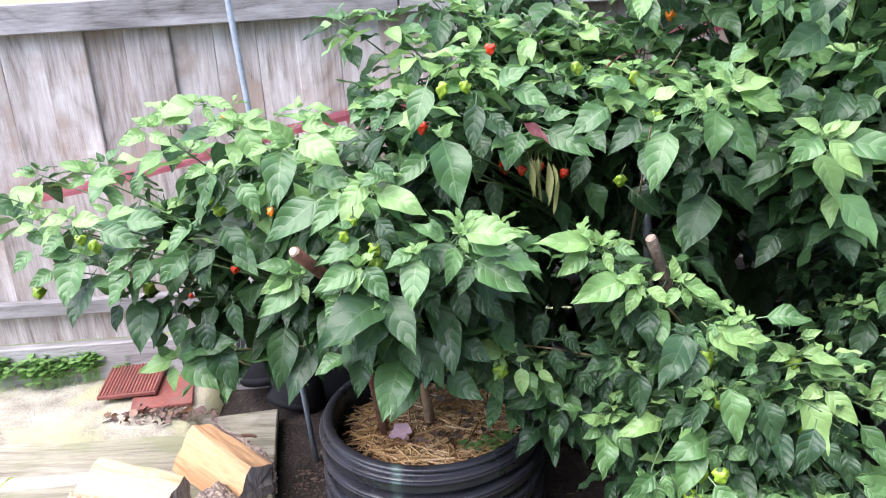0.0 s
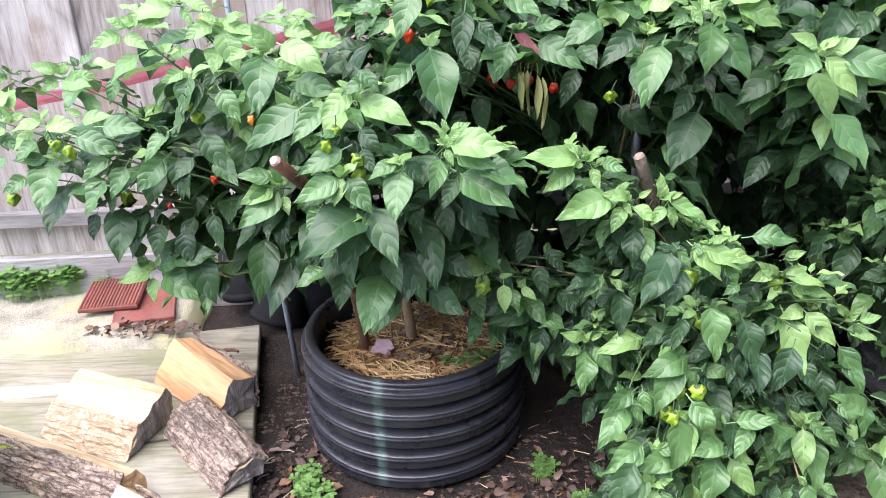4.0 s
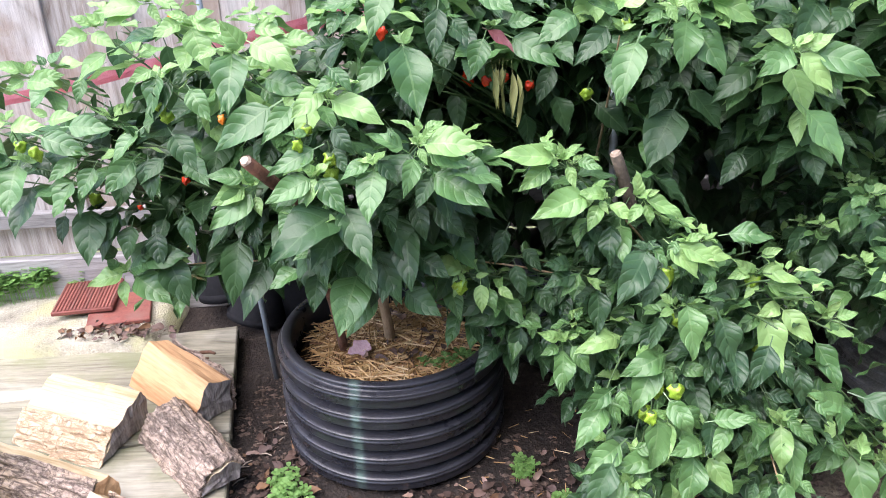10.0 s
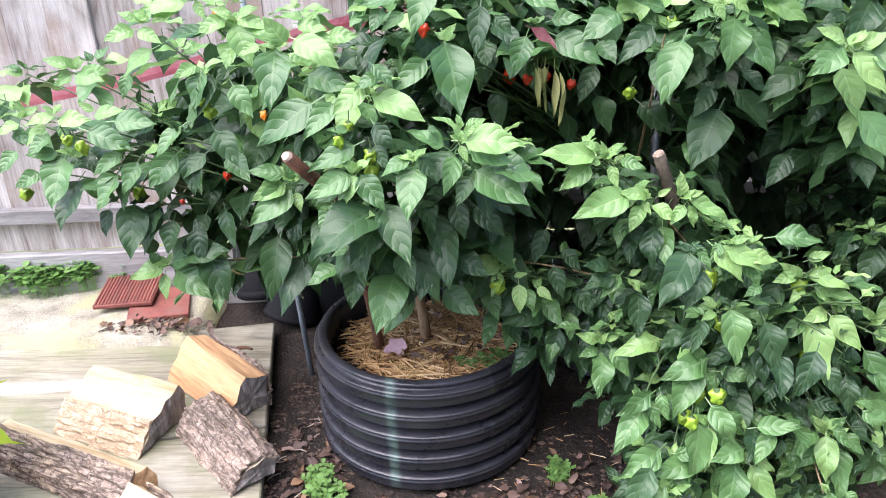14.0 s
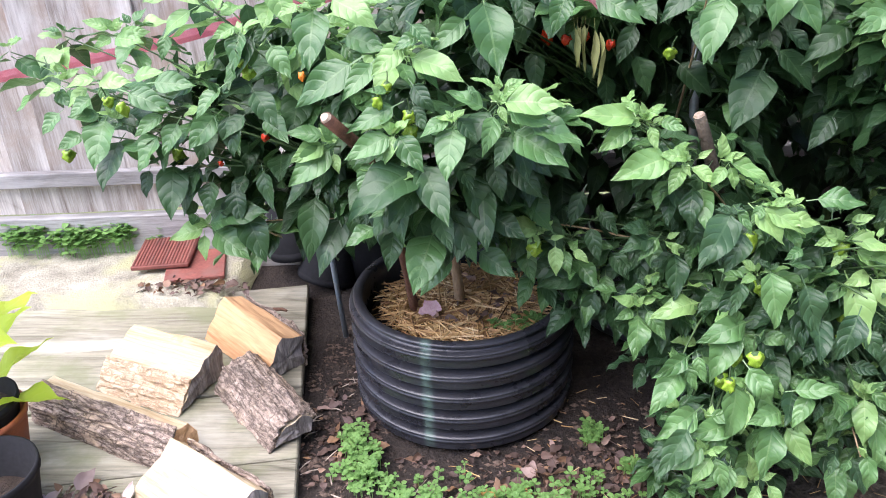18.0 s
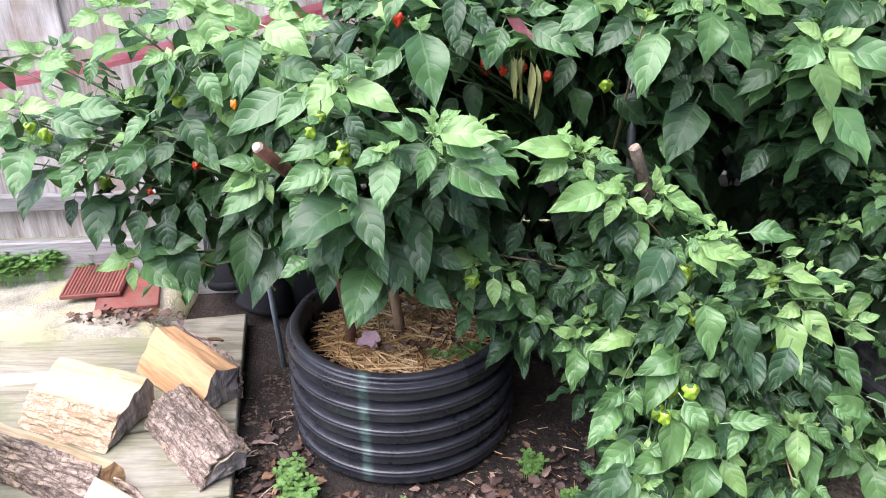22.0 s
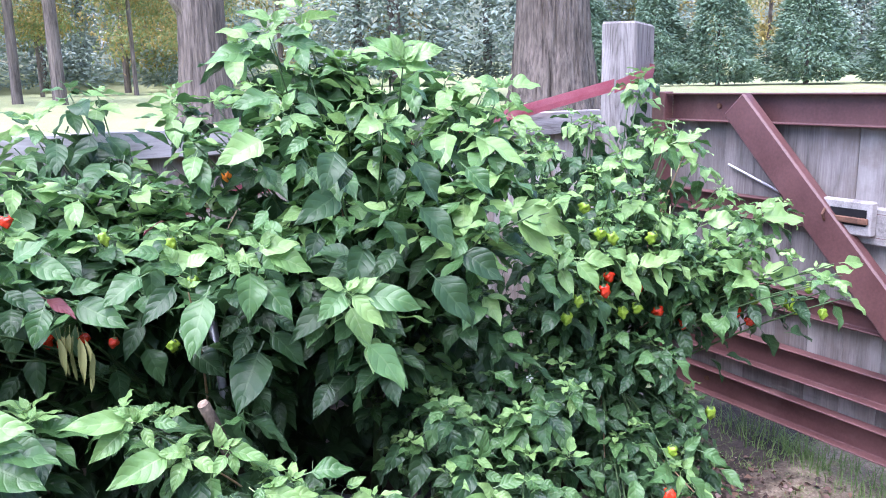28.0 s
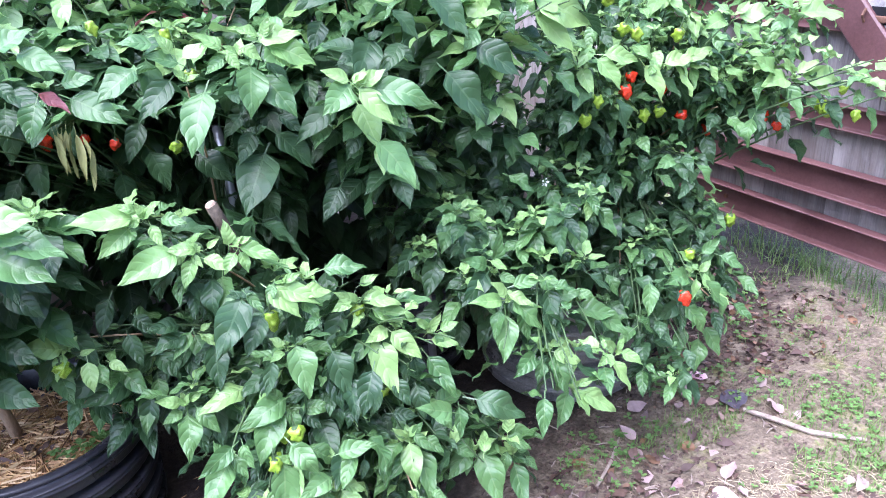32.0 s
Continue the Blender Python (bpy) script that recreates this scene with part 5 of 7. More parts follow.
shoot("D", (1.108, 1.300, 0.411), (-2, 0, 0, -138, -48, 8.6, 1), (0, 0, 0, -56, -54, 7.0, 2), (2, 0, -1, -18, -37, 10.5, 2), (-4, 0, 1, 180, 90, 5.1, 1), (1, 0, 1, 0, 5, 4.6, 2))
shoot("D", (1.249, 1.340, 0.438), (-1, 0, -1, -58, -56, 8.1, 2), (1, 0, 1, -34, -29, 6.1, 2), (-2, 0, 1, -162, -17, 4.7, 2), (0, 0, 2, 0, 65, 3.7, 2), (-1, 0, 2, 180, 47, 5.2, 2))
shoot("D", (0.896, 1.620, 0.634), (2, 0, 2, -145, -57, 10.9, 0), (-4, 0, 5, -153, -40, 8.1, 0), (6, 0, -6, -62, -62, 7.7, 0), (17, 0, -16, -149, -46, 11.3, 0), (8, 0, -17, -132, -58, 8.8, 0))
shoot("E", (1.263, 1.550, 0.719), (-1, 0, -1, -102, -62, 9.9, 1), (-8, 0, 0, -101, -67, 6.5, 1), (5, 0, 1, -47, -54, 8.7, 1), (3, 0, 4, -140, -57, 6.1, 2), (-4, 0, -5, -114, -65, 7.6, 0), (9, 0, -18, -61, -60, 6.5, 1), (-3, 0, 0, -174, 19, 9.1, 1), (-10, 0, 1, -163, -7, 7.8, 1), (2, 0, 1, 0, 33, 5.5, 2))
shoot("E", (1.518, 1.420, 0.564), (-2, 0, 0, -165, 0, 9.3, 1), (1, 0, -2, -143, -53, 5.5, 2), (4, 0, -3, -60, -56, 8.8, 1), (7, 0, -7, -96, -58, 11.0, 1), (14, 0, -12, -41, -38, 6.2, 1), (8, 0, 3, -37, -32, 6.7, 1), (2, 0, 5, 0, 29, 5.9, 1), (-1, 0, 3, 180, 39, 6.3, 2), (2, 0, 0, 0, 40, 4.0, 2))
shoot("E", (1.490, 1.450, 0.435), (-8, 0, 11, -126, -56, 8.4, 1), (3, 0, -4, -143, -52, 9.1, 1), (9, 0, -9, -136, -55, 9.1, 1), (1, 0, 3, -164, -9, 9.1, 0), (4, 0, 2, -54, -53, 8.8, 1), (11, 0, -6, -68, -58, 8.3, 1))
shoot("E", (1.315, 1.620, 1.084), (1, 0, 2, -157, -38, 6.6, 2), (3, 0, -1, -41, -50, 9.4, 2), (5, 0, 0, -6, -16, 9.2, 2), (-8, 0, -3, -38, -48, 7.8, 1), (-12, 0, -4, -69, -66, 3.5, 1), (0, 0, 2, 180, 22, 5.3, 2), (9, 0, -11, -97, -67, 9.8, 0), (-3, 0, -13, -156, -38, 7.9, 0))
shoot("E", (1.553, 1.650, 1.028), (-5, 0, 1, -47, -61, 10.4, 2), (4, 0, 0, -43, -58, 9.2, 2), (-2, 0, 2, -155, -43, 5.5, 2), (15, 0, -1, -62, -62, 4.8, 2), (1, 0, 1, 0, 3, 9.3, 2), (-3, 0, 3, 180, 23, 7.8, 2), (7, 0, 1, 0, 15, 8.7, 2), (20, 0, -2, -35, -36, 6.6, 2))
shoot("E", (1.932, 1.580, 0.966), (-3, 0, -1, -75, -59, 9.7, 1), (2, 0, 1, -7, -11, 12.2, 2), (-4, 0, 1, -165, -2, 11.0, 2), (0, 0, 2, 0, 19, 7.5, 2), (-8, 0, 3, 180, 27, 9.1, 2), (-2, 0, 2, 180, 46, 6.3, 2), (6, 0, -1, -43, -45, 6.6, 2))
shoot("E", (2.101, 1.500, 0.939), (1, 0, -5, -104, -65, 7.8, 1), (7, 0, -4, -46, -44, 6.3, 2), (-6, 0, 3, -7, -14, 12.5, 2), (4, 0, 7, 0, -9, 7.7, 2), (-2, 0, 2, 180, 26, 7.4, 2), (2, 0, -1, -37, -27, 5.0, 2), (-3, 0, 0, -155, -44, 5.6, 1))
shoot("E", (1.191, 1.600, 0.792), (-9, 0, 4, -32, -38, 7.3, 1), (31, 0, -4, -157, -35, 6.5, 0), (34, 0, -3, -38, -41, 5.4, 1), (46, 0, -2, -55, -56, 9.0, 1), (38, 0, 1, -164, -10, 7.4, 1), (44, 0, -5, -156, -38, 7.5, 0), (18, 0, 0, -155, -40, 6.9, 0))
shoot("E", (1.554, 1.750, 1.304), (-1, 0, 1, -161, -28, 6.9, 2), (2, 0, 0, -32, -37, 7.7, 2), (0, 0, 2, 180, 52, 6.0, 2), (2, 0, 1, 0, 8, 7.5, 2), (-5, 0, -1, -65, -66, 6.5, 1))
shoot("E", (1.804, 1.850, 1.330), (-1, 0, 1, -162, -27, 7.8, 2), (2, 0, 0, -33, -37, 8.3, 2), (1, 0, 2, 180, 57, 6.0, 2), (3, 0, 1, 0, 7, 9.5, 2), (0, 0, -1, -71, -67, 7.9, 1))
shoot("E", (1.739, 1.620, 1.137), (-1, 0, 1, 180, 23, 7.3, 2), (2, 0, 0, 0, 4, 9.8, 2), (0, 0, -1, -81, -67, 5.5, 2), (-3, 0, 0, -164, -12, 9.0, 2), (3, 0, -2, -37, -41, 7.0, 2), (1, 0, 1, 0, 37, 4.6, 2))
shoot("E", (1.978, 1.660, 1.125), (-1, 0, 1, 180, 22, 8.1, 2), (2, 0, 0, -7, -11, 14.1, 2), (1, 0, 2, 0, 36, 6.2, 2), (-2, 0, -1, -164, -18, 9.1, 1), (4, 0, -2, -51, -55, 5.8, 1))
shoot("F", (0.758, 1.600, 1.073), (-1, 0, 0, -160, -26, 8.4, 1), (1, 0, -2, -32, -41, 9.0, 2), (2, 0, 0, 0, 28, 5.0, 2), (3, 0, -1, -14, -19, 8.2, 1), (-2, 0, 1, -174, -11, 6.5, 1), (3, 0, -2, -6, 4, 3.6, 2), (0, 0, 1, 180, 70, 2.6, 2))
shoot("F", (0.806, 1.660, 1.140), (0, 0, 2, -132, -59, 10.6, 0), (4, 0, 1, -29, -35, 7.0, 0), (-3, 0, 0, -162, -15, 6.7, 0), (0, 0, -21, -53, -42, 13.6, 1), (-10, 0, -29, -150, -47, 8.9, 0), (-4, 0, -16, -149, -49, 8.4, 0))
shoot("F", (0.955, 1.600, 0.752), (-1, 0, 0, -138, -53, 8.8, 1), (4, 0, 1, -36, -46, 6.0, 2), (1, 0, 1, 180, 21, 6.2, 1), (2, 0, 2, 0, 15, 4.6, 2), (1, 0, -1, -77, -66, 5.6, 1))
shoot("F", (0.723, 1.570, 1.400), (0, 0, -1, -136, -50, 10.2, 0), (-7, 0, -2, -136, -61, 5.5, 0), (0, 0, -10, -157, -22, 12.6, 0), (-15, 0, -3, -45, -60, 5.4, 0), (-15, 0, -12, -152, -44, 5.6, 1), (-15, 0, 2, -168, -22, 10.6, 2), (-6, 0, 2, -159, -28, 6.4, 1), (2, 0, -4, -137, -61, 5.7, 0))
shoot("F", (0.898, 1.540, 1.362), (-1, 0, 0, -55, -59, 10.8, 0), (0, 0, -10, -42, -49, 11.6, 0), (11, 0, -2, -35, -48, 8.7, 1), (10, 0, -18, -156, -39, 6.0, 1), (10, 0, -21, -26, -37, 11.3, 0), (3, 0, -26, -35, -54, 12.9, 0), (10, 0, -33, -76, -67, 5.8, 0), (15, 0, 4, -16, -35, 11.8, 2), (-5, 0, -1, -137, -61, 6.4, 0))
shoot("F", (0.770, 1.580, 1.172), (1, 0, 1, -138, -46, 10.7, 0), (7, 0, -1, -153, -43, 7.6, 0), (6, 0, 6, -37, -51, 7.9, 0), (-9, 0, 5, -146, -53, 6.6, 0))
shoot("F", (0.714, 1.500, 1.107), (-1, 0, 0, -154, -31, 8.6, 1), (1, 0, 0, 0, 65, 3.5, 2), (1, 0, -1, -29, -47, 9.5, 2), (2, 0, 0, 0, 28, 5.4, 2), (4, 0, -1, -13, -19, 12.4, 1), (6, 0, -3, -42, -55, 6.3, 1), (-1, 0, 1, 180, 26, 6.1, 2), (4, 0, -12, -45, -50, 12.4, 1), (1, 0, -2, -33, -46, 4.1, 2))
shoot("F", (0.953, 1.750, 1.576), (-1, 0, 1, 164, 68, 6.5, 2), (1, 0, 1, 0, 12, 9.2, 2), (0, 0, -1, -6, -8, 8.2, 2), (-1, 0, 1, 180, 26, 10.0, 2), (-2, 0, 0, -162, -16, 6.9, 1), (0, 0, 0, 0, 50, 5.8, 2))
shoot("F", (0.652, 1.800, 1.645), (1, 0, 2, 0, 49, 4.6, 2), (0, 0, 3, 180, 10, 7.6, 2), (2, 0, 0, 0, 0, 7.5, 1), (-5, 0, -1, 180, 8, 7.2, 2), (2, 0, -2, -6, -8, 9.1, 1), (-5, 0, -4, -174, -15, 10.7, 1), (-4, 0, -2, -157, -36, 4.6, 1), (-1, 0, 1, 180, 58, 4.2, 2))
shoot("F", (1.197, 1.720, 1.508), (-2, 0, 1, 180, 15, 6.6, 2), (2, 0, 1, -6, -7, 7.9, 2), (0, 0, 1, 0, 48, 3.5, 2), (-2, 0, -1, -161, -28, 6.7, 1), (2, 0, -1, -50, -62, 4.7, 2))
shoot("F", (1.136, 1.580, 1.220), (2, 0, 1, -7, -27, 15.3, 2), (2, 0, -2, -19, -46, 12.6, 2), (-1, 0, 1, -146, -54, 4.7, 1), (-3, 0, 1, 180, 18, 4.6, 1), (1, 0, 2, 0, 29, 4.3, 2), (-6, 0, -1, -52, -61, 5.8, 1))
shoot("F", (0.651, 1.700, 1.474), (-1, 0, 0, -174, 13, 6.2, 2), (1, 0, -1, -14, -29, 6.7, 2), (0, 0, 1, 0, 53, 4.4, 2), (1, 0, -1, -144, -56, 5.6, 1), (-3, 0, 3, -174, -13, 8.8, 1))
shoot("F", (0.867, 1.660, 1.442), (-1, 0, 0, -162, -15, 8.0, 2), (1, 0, 0, -6, -8, 6.6, 2), (1, 0, 1, 0, 60, 4.2, 2), (1, 0, -1, -37, -53, 6.3, 1), (-3, 0, 1, -180, 57, 4.5, 2))


def pepper_plant(label, base, fork, groups, size, fill, seed, key, named=280, pods=(), young=0.5, lush=1.0, back=None, pod=0.04, twins=0.0, crinkled=False, bark=STEM_GREEN, sky_block=None, crown=None, crown_from=1.02, bare=None, clear=()):
    """A pepper bush: woody stem, boughs to the shoots, whorls of leaves on them, pods under them."""
    rnd = random.Random(seed)
    plant = thing("pepper_plant", base, label, "pepper plant", "pepper plants in pots")
    tips = [Vector(p) + Vector((0, 0.05, -0.01)) for g in groups for p in g]
    tips += [t + Vector((rnd.uniform(-0.09, 0.09), rnd.uniform(-0.01, 0.13), rnd.uniform(-0.08, 0.05))) for t in tips for n in range(int(twins + rnd.random()))]
    base, fork = Vector(base), Vector(fork)
    stem = bezier(base, base.lerp(fork, 0.5) + Vector((0.03, -0.02, 0)), fork, 7)
    part("stem", tube(bmesh.new(), stem, [0.015 - 0.0008 * i for i in range(7)], 9, rough=0.08, rnd=rnd), bark, plant, smooth=True)
    mid = sum(tips, Vector()) / len(tips)
    first, skins = (8, CRINKLED) if crinkled else (0, LEAVES)
    placed, leaves, centres, boughs = [], [], [], []

    def bough(tip, thick):
        start = stem[rnd.randint(3, 6)]
        lift = Vector((rnd.uniform(-0.04, 0.04), rnd.uniform(0.0, 0.06), 0.06 + 0.25 * max(0.0, start.z - tip.z)))
        path = bezier(start, start.lerp(tip, 0.5) + lift, tip, 9)
        part("branch", tube(bmesh.new(), path, [thick * (1 - 0.08 * i) for i in range(9)], 6, rnd=rnd), STEM_GREEN if rnd.random() < 0.96 else STEM_BROWN, plant, smooth=True)
        return path

    for heart, blades in SHOOTS[key]:
        boughs.append((bough(heart + Vector((0, 0.02, -0.01)), 0.0045), max(b[6] for b in blades)))
        for dx, dy, dz, heading, pitch, length, tone in blades:
            p = heart + Vector((dx, dy, dz)) * 0.01
            k = first + rnd.randrange(8)
            face = Vector((rnd.gauss(0, 0.22), -0.72 + rnd.gauss(0, 0.15), 0.7))
            m = leaf_along(k, p, heading, pitch, length * 0.01, face)
            placed.append((k, m, tone))
            centres.append(m @ Vector((0, STALK + 0.45, 0)))
        for i in range(4):
            k = first + rnd.randrange(8)
            m = leaf_along(k, heart + Vector((0, 0.005, 0.005)), rnd.uniform(0, 360), rnd.uniform(5, 55), size * rnd.uniform(0.22, 0.42), Vector((rnd.gauss(0, 0.3), -0.5, 0.8)))
            placed.append((k, m, 2 if sum(b[6] for b in blades) > 0.6 * len(blades) else 0))
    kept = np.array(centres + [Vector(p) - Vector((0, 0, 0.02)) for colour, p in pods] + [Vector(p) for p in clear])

    def add(p, heading, pitch, length, tone):
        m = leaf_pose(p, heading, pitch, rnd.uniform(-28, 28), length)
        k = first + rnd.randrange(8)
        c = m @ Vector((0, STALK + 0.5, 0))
        # drop random leaves that would hide the placed ones from the camera
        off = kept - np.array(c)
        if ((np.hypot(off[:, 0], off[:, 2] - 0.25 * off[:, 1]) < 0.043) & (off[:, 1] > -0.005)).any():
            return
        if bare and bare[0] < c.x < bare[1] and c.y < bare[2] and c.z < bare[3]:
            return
        leaves.append((k, m, tone))

    # leaves further down those boughs
    for path, tone in boughs:
        for i in range(2 if key == "A" else 7):
            p = path[rnd.randint(4, 7)].lerp(path[8], rnd.uniform(0, 0.6))
            add(p, rnd.uniform(0, 360), rnd.uniform(-45, 15), size * rnd.uniform(0.6, 1.05), rnd.randint(0, min(1, tone)))
    for tip in tips:
        path = bough(tip, 0.0045)
        out = math.degrees(math.atan2(tip.y - base.y, tip.x - base.x))
        turn = rnd.uniform(0, 360)
        # paler tones high in the bush paint in the sky light there
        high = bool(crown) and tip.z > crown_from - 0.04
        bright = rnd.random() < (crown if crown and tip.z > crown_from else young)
        # young leaves in the heart of the whorl
        for i in range(rnd.randint(4, 6)):
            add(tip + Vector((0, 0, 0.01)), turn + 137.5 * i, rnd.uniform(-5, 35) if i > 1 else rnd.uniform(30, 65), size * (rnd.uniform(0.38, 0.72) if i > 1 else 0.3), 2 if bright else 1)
        # the whorl itself
        n = int(rnd.randint(5, 7) * lush)
        for i in range(n):
            head = turn + 360 * i / n + rnd.uniform(-20, 20)
            face = math.cos(radians(head + 90))
            pitch = rnd.uniform(-30, 20) - 18 * max(0, face)
            # light from above put into the tone: flatter leaves go paler
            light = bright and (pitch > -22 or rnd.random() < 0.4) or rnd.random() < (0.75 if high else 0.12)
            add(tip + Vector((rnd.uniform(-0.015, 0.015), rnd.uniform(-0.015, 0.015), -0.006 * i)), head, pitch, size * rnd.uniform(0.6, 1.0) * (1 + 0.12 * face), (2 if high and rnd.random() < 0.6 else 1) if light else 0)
        # older leaves down the bough
        for i in range(int(6 * lush)):
            t = rnd.uniform(0.5, 0.96)
            p = path[int(t * 8)].lerp(path[min(8, int(t * 8) + 1)], rnd.random()) + Vector((rnd.uniform(-1, 1), rnd.uniform(-1, 0.6), rnd.uniform(-1, 0.3))) * 0.035
            add(p, out + rnd.gauss(0, 75), rnd.uniform(-60, 4), size * rnd.uniform(0.75, 1.2), 1 if high and rnd.random() < 0.45 else 0)
    # leaves inside the bush, all in the darkest tone to stand for shade
    for i in range(fill):
        a, b = rnd.choice(tips), rnd.choice(tips)
        near = a.lerp(b, rnd.random() * 0.35)
        p = near.lerp(Vector((mid.x, base.y, near.z)), rnd.uniform(0.1, 0.75)) + Vector((rnd.uniform(-1, 1), rnd.uniform(-0.4, 1), rnd.uniform(-1.4, 0.2))) * 0.07
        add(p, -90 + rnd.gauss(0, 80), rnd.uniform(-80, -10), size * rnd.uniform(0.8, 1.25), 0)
    # filler leaves on the fence side, shade put into their darkest tone
    count, lo, hi, low, high = back or (0, 0, 0, 0, 0)
    for i in range(count):
        z = rnd.uniform(low, high)
        p = (rnd.uniform(lo, hi), rnd.uniform(2.25 if z < 0.8 else 2.05, 2.52), z)
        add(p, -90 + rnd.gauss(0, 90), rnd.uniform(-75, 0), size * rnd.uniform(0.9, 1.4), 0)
    # hidden flat leaves added above them to block the sky light
    count, lo, hi, low, high = sky_block or (0, 0, 0, 0, 0)
    for i in range(count):
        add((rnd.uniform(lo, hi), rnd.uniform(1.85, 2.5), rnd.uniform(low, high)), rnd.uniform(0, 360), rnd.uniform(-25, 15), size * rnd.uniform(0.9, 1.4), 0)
    leaves.sort(key=lambda r: r[1].translation.y - 0.25 * r[1].translation.z)
    leaves = placed + leaves
    for k, m, tone in leaves[:named]:
        ob = new("leaf", LEAF_MESH[skins[tone].name][k])
        ob.parent, ob.matrix_parent_inverse, ob.matrix_basis = plant, Matrix.Translation(-base), m
    joined_leaves("foliage", leaves[named:], plant, skins, "further leaves of the bush")
    for colour, p in pods:
        hang_pod(plant, colour, p, pod * rnd.uniform(0.85, 1.15) * (0.62 if key == "A" and colour != "green" else 1.0), rnd)
    return plant


plant_a = pepper_plant("bushy pepper plant with large green leaves in a black ribbed pot", (-0.098, 1.889, 0.25), (-0.15, 1.79, 0.62), (A_FRONT, A_LEFT[::2]), 0.108, 200, 11, "A", clear=((-0.32, 1.46, 0.92), (-0.3, 1.5, 0.88), (-0.28, 1.53, 0.84)), young=0.7, crown=0.95, back=(170, -0.72, 0.1, 0.28, 0.85), twins=0.15, bare=(-0.42, 0.25, 2.06, 0.58), pods=A_PODS, pod=0.026, bark=STEM_BROWN, sky_block=(260, -0.7, 0.1, 0.78, 0.96))
plant_b = pepper_plant("tall pepper plant with drooping broad leaves and red pods", (0.5, 2.25, 0.25), (0.42, 2.1, 0.75), (B_TOP, B_FACE, B_BACK), 0.11, 380, 12, "B", young=0.16, crown=0.5, crown_from=1.18, back=(620, -0.05, 0.85, 0.12, 1.05), sky_block=(260, -0.1, 0.85, 0.98, 1.14), bare=(-0.02, 0.5, 1.98, 1.02), twins=0.9, pods=B_PODS, pod=0.027)
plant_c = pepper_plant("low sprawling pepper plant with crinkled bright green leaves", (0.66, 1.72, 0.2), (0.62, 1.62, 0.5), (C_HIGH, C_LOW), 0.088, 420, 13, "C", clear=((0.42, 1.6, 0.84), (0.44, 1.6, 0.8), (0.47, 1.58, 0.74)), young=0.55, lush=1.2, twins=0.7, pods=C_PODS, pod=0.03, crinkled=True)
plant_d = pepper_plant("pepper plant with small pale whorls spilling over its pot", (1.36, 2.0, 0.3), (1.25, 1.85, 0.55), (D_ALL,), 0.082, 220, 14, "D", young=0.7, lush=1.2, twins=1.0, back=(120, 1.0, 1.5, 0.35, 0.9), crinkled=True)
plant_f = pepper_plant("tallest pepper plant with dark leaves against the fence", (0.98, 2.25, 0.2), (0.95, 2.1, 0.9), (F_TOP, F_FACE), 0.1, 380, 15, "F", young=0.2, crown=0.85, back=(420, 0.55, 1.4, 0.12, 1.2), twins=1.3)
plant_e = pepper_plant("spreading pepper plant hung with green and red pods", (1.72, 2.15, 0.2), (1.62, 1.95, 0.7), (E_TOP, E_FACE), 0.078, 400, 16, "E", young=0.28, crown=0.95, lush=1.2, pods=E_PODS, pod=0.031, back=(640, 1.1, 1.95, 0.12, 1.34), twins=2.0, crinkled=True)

# ---- pots ----
def ribbed_pot(at, radius, height, ribs, label, plastic=CORRUGATED):
    """An open length of black corrugated pipe, filled with earth."""
    pot = thing("plant_pot", at, label, "plant pot", "black ribbed plant pots")
    pitch = (height - 0.02) / ribs
    prof = [(radius - 0.028, 0.0)]
    for k in range(ribs):
        z = 0.004 + k * pitch
        for f, r in ((0.0, -0.03), (0.2, -0.029), (0.27, -0.012), (0.3, -0.004), (0.36, -0.003), (0.6, -0.004), (0.66, -0.001), (0.7, 0.0005), (0.74, -0.001), (0.79, -0.0035), (0.84, -0.001), (0.87, -0.002), (0.91, -0.012), (0.97, -0.028)):
            prof.append((radius + r, z + f * pitch))
    top = 0.004 + ribs * pitch
    prof += [(radius - 0.02, top), (radius - 0.012, top + 0.008), (radius - 0.016, top + 0.014), (radius - 0.034, top + 0.014), (radius - 0.04, top + 0.006), (radius - 0.042, top - 0.05), (radius - 0.05, top - 0.12)]
    bm = bmesh.new()
    revolve(bm, prof, at, 72)
    part("wall", bm, plastic, pot, smooth=True)
    bm = bmesh.new()
    rings = revolve(bm, [(radius - 0.046, top - 0.085), (radius * 0.6, top - 0.07), (radius * 0.3, top - 0.06), (0.01, top - 0.058)], at, 40)
    for ring in rings:
        for v in ring:
            v.co.z += 0.012 * noise.noise(v.co * 14)
    bm.faces.new(rings[-1])
    part("soil", bm, SOIL, pot, "dark damp soil", smooth=True)
    return pot


main_pot = ribbed_pot((-0.092, 1.868, 0), 0.303, 0.335, 5, "black corrugated plastic pot mulched with straw", STREAKED)
right_pot = ribbed_pot((1.49, 1.99, 0), 0.265, 0.35, 5, "dusty black corrugated pot half hidden under leaves", DUSTY)
ribbed_pot((0.52, 2.27, 0), 0.26, 0.33, 5, "black corrugated pot in the shade of the bushes")
ribbed_pot((0.70, 1.78, 0), 0.24, 0.28, 4, "black corrugated pot hidden by a sprawling bush")
ribbed_pot((1.0, 2.3, 0), 0.25, 0.3, 4, "black corrugated pot in deep shade")
ribbed_pot((1.8, 2.3, 0), 0.2, 0.28, 4, "small black corrugated pot near the gate")


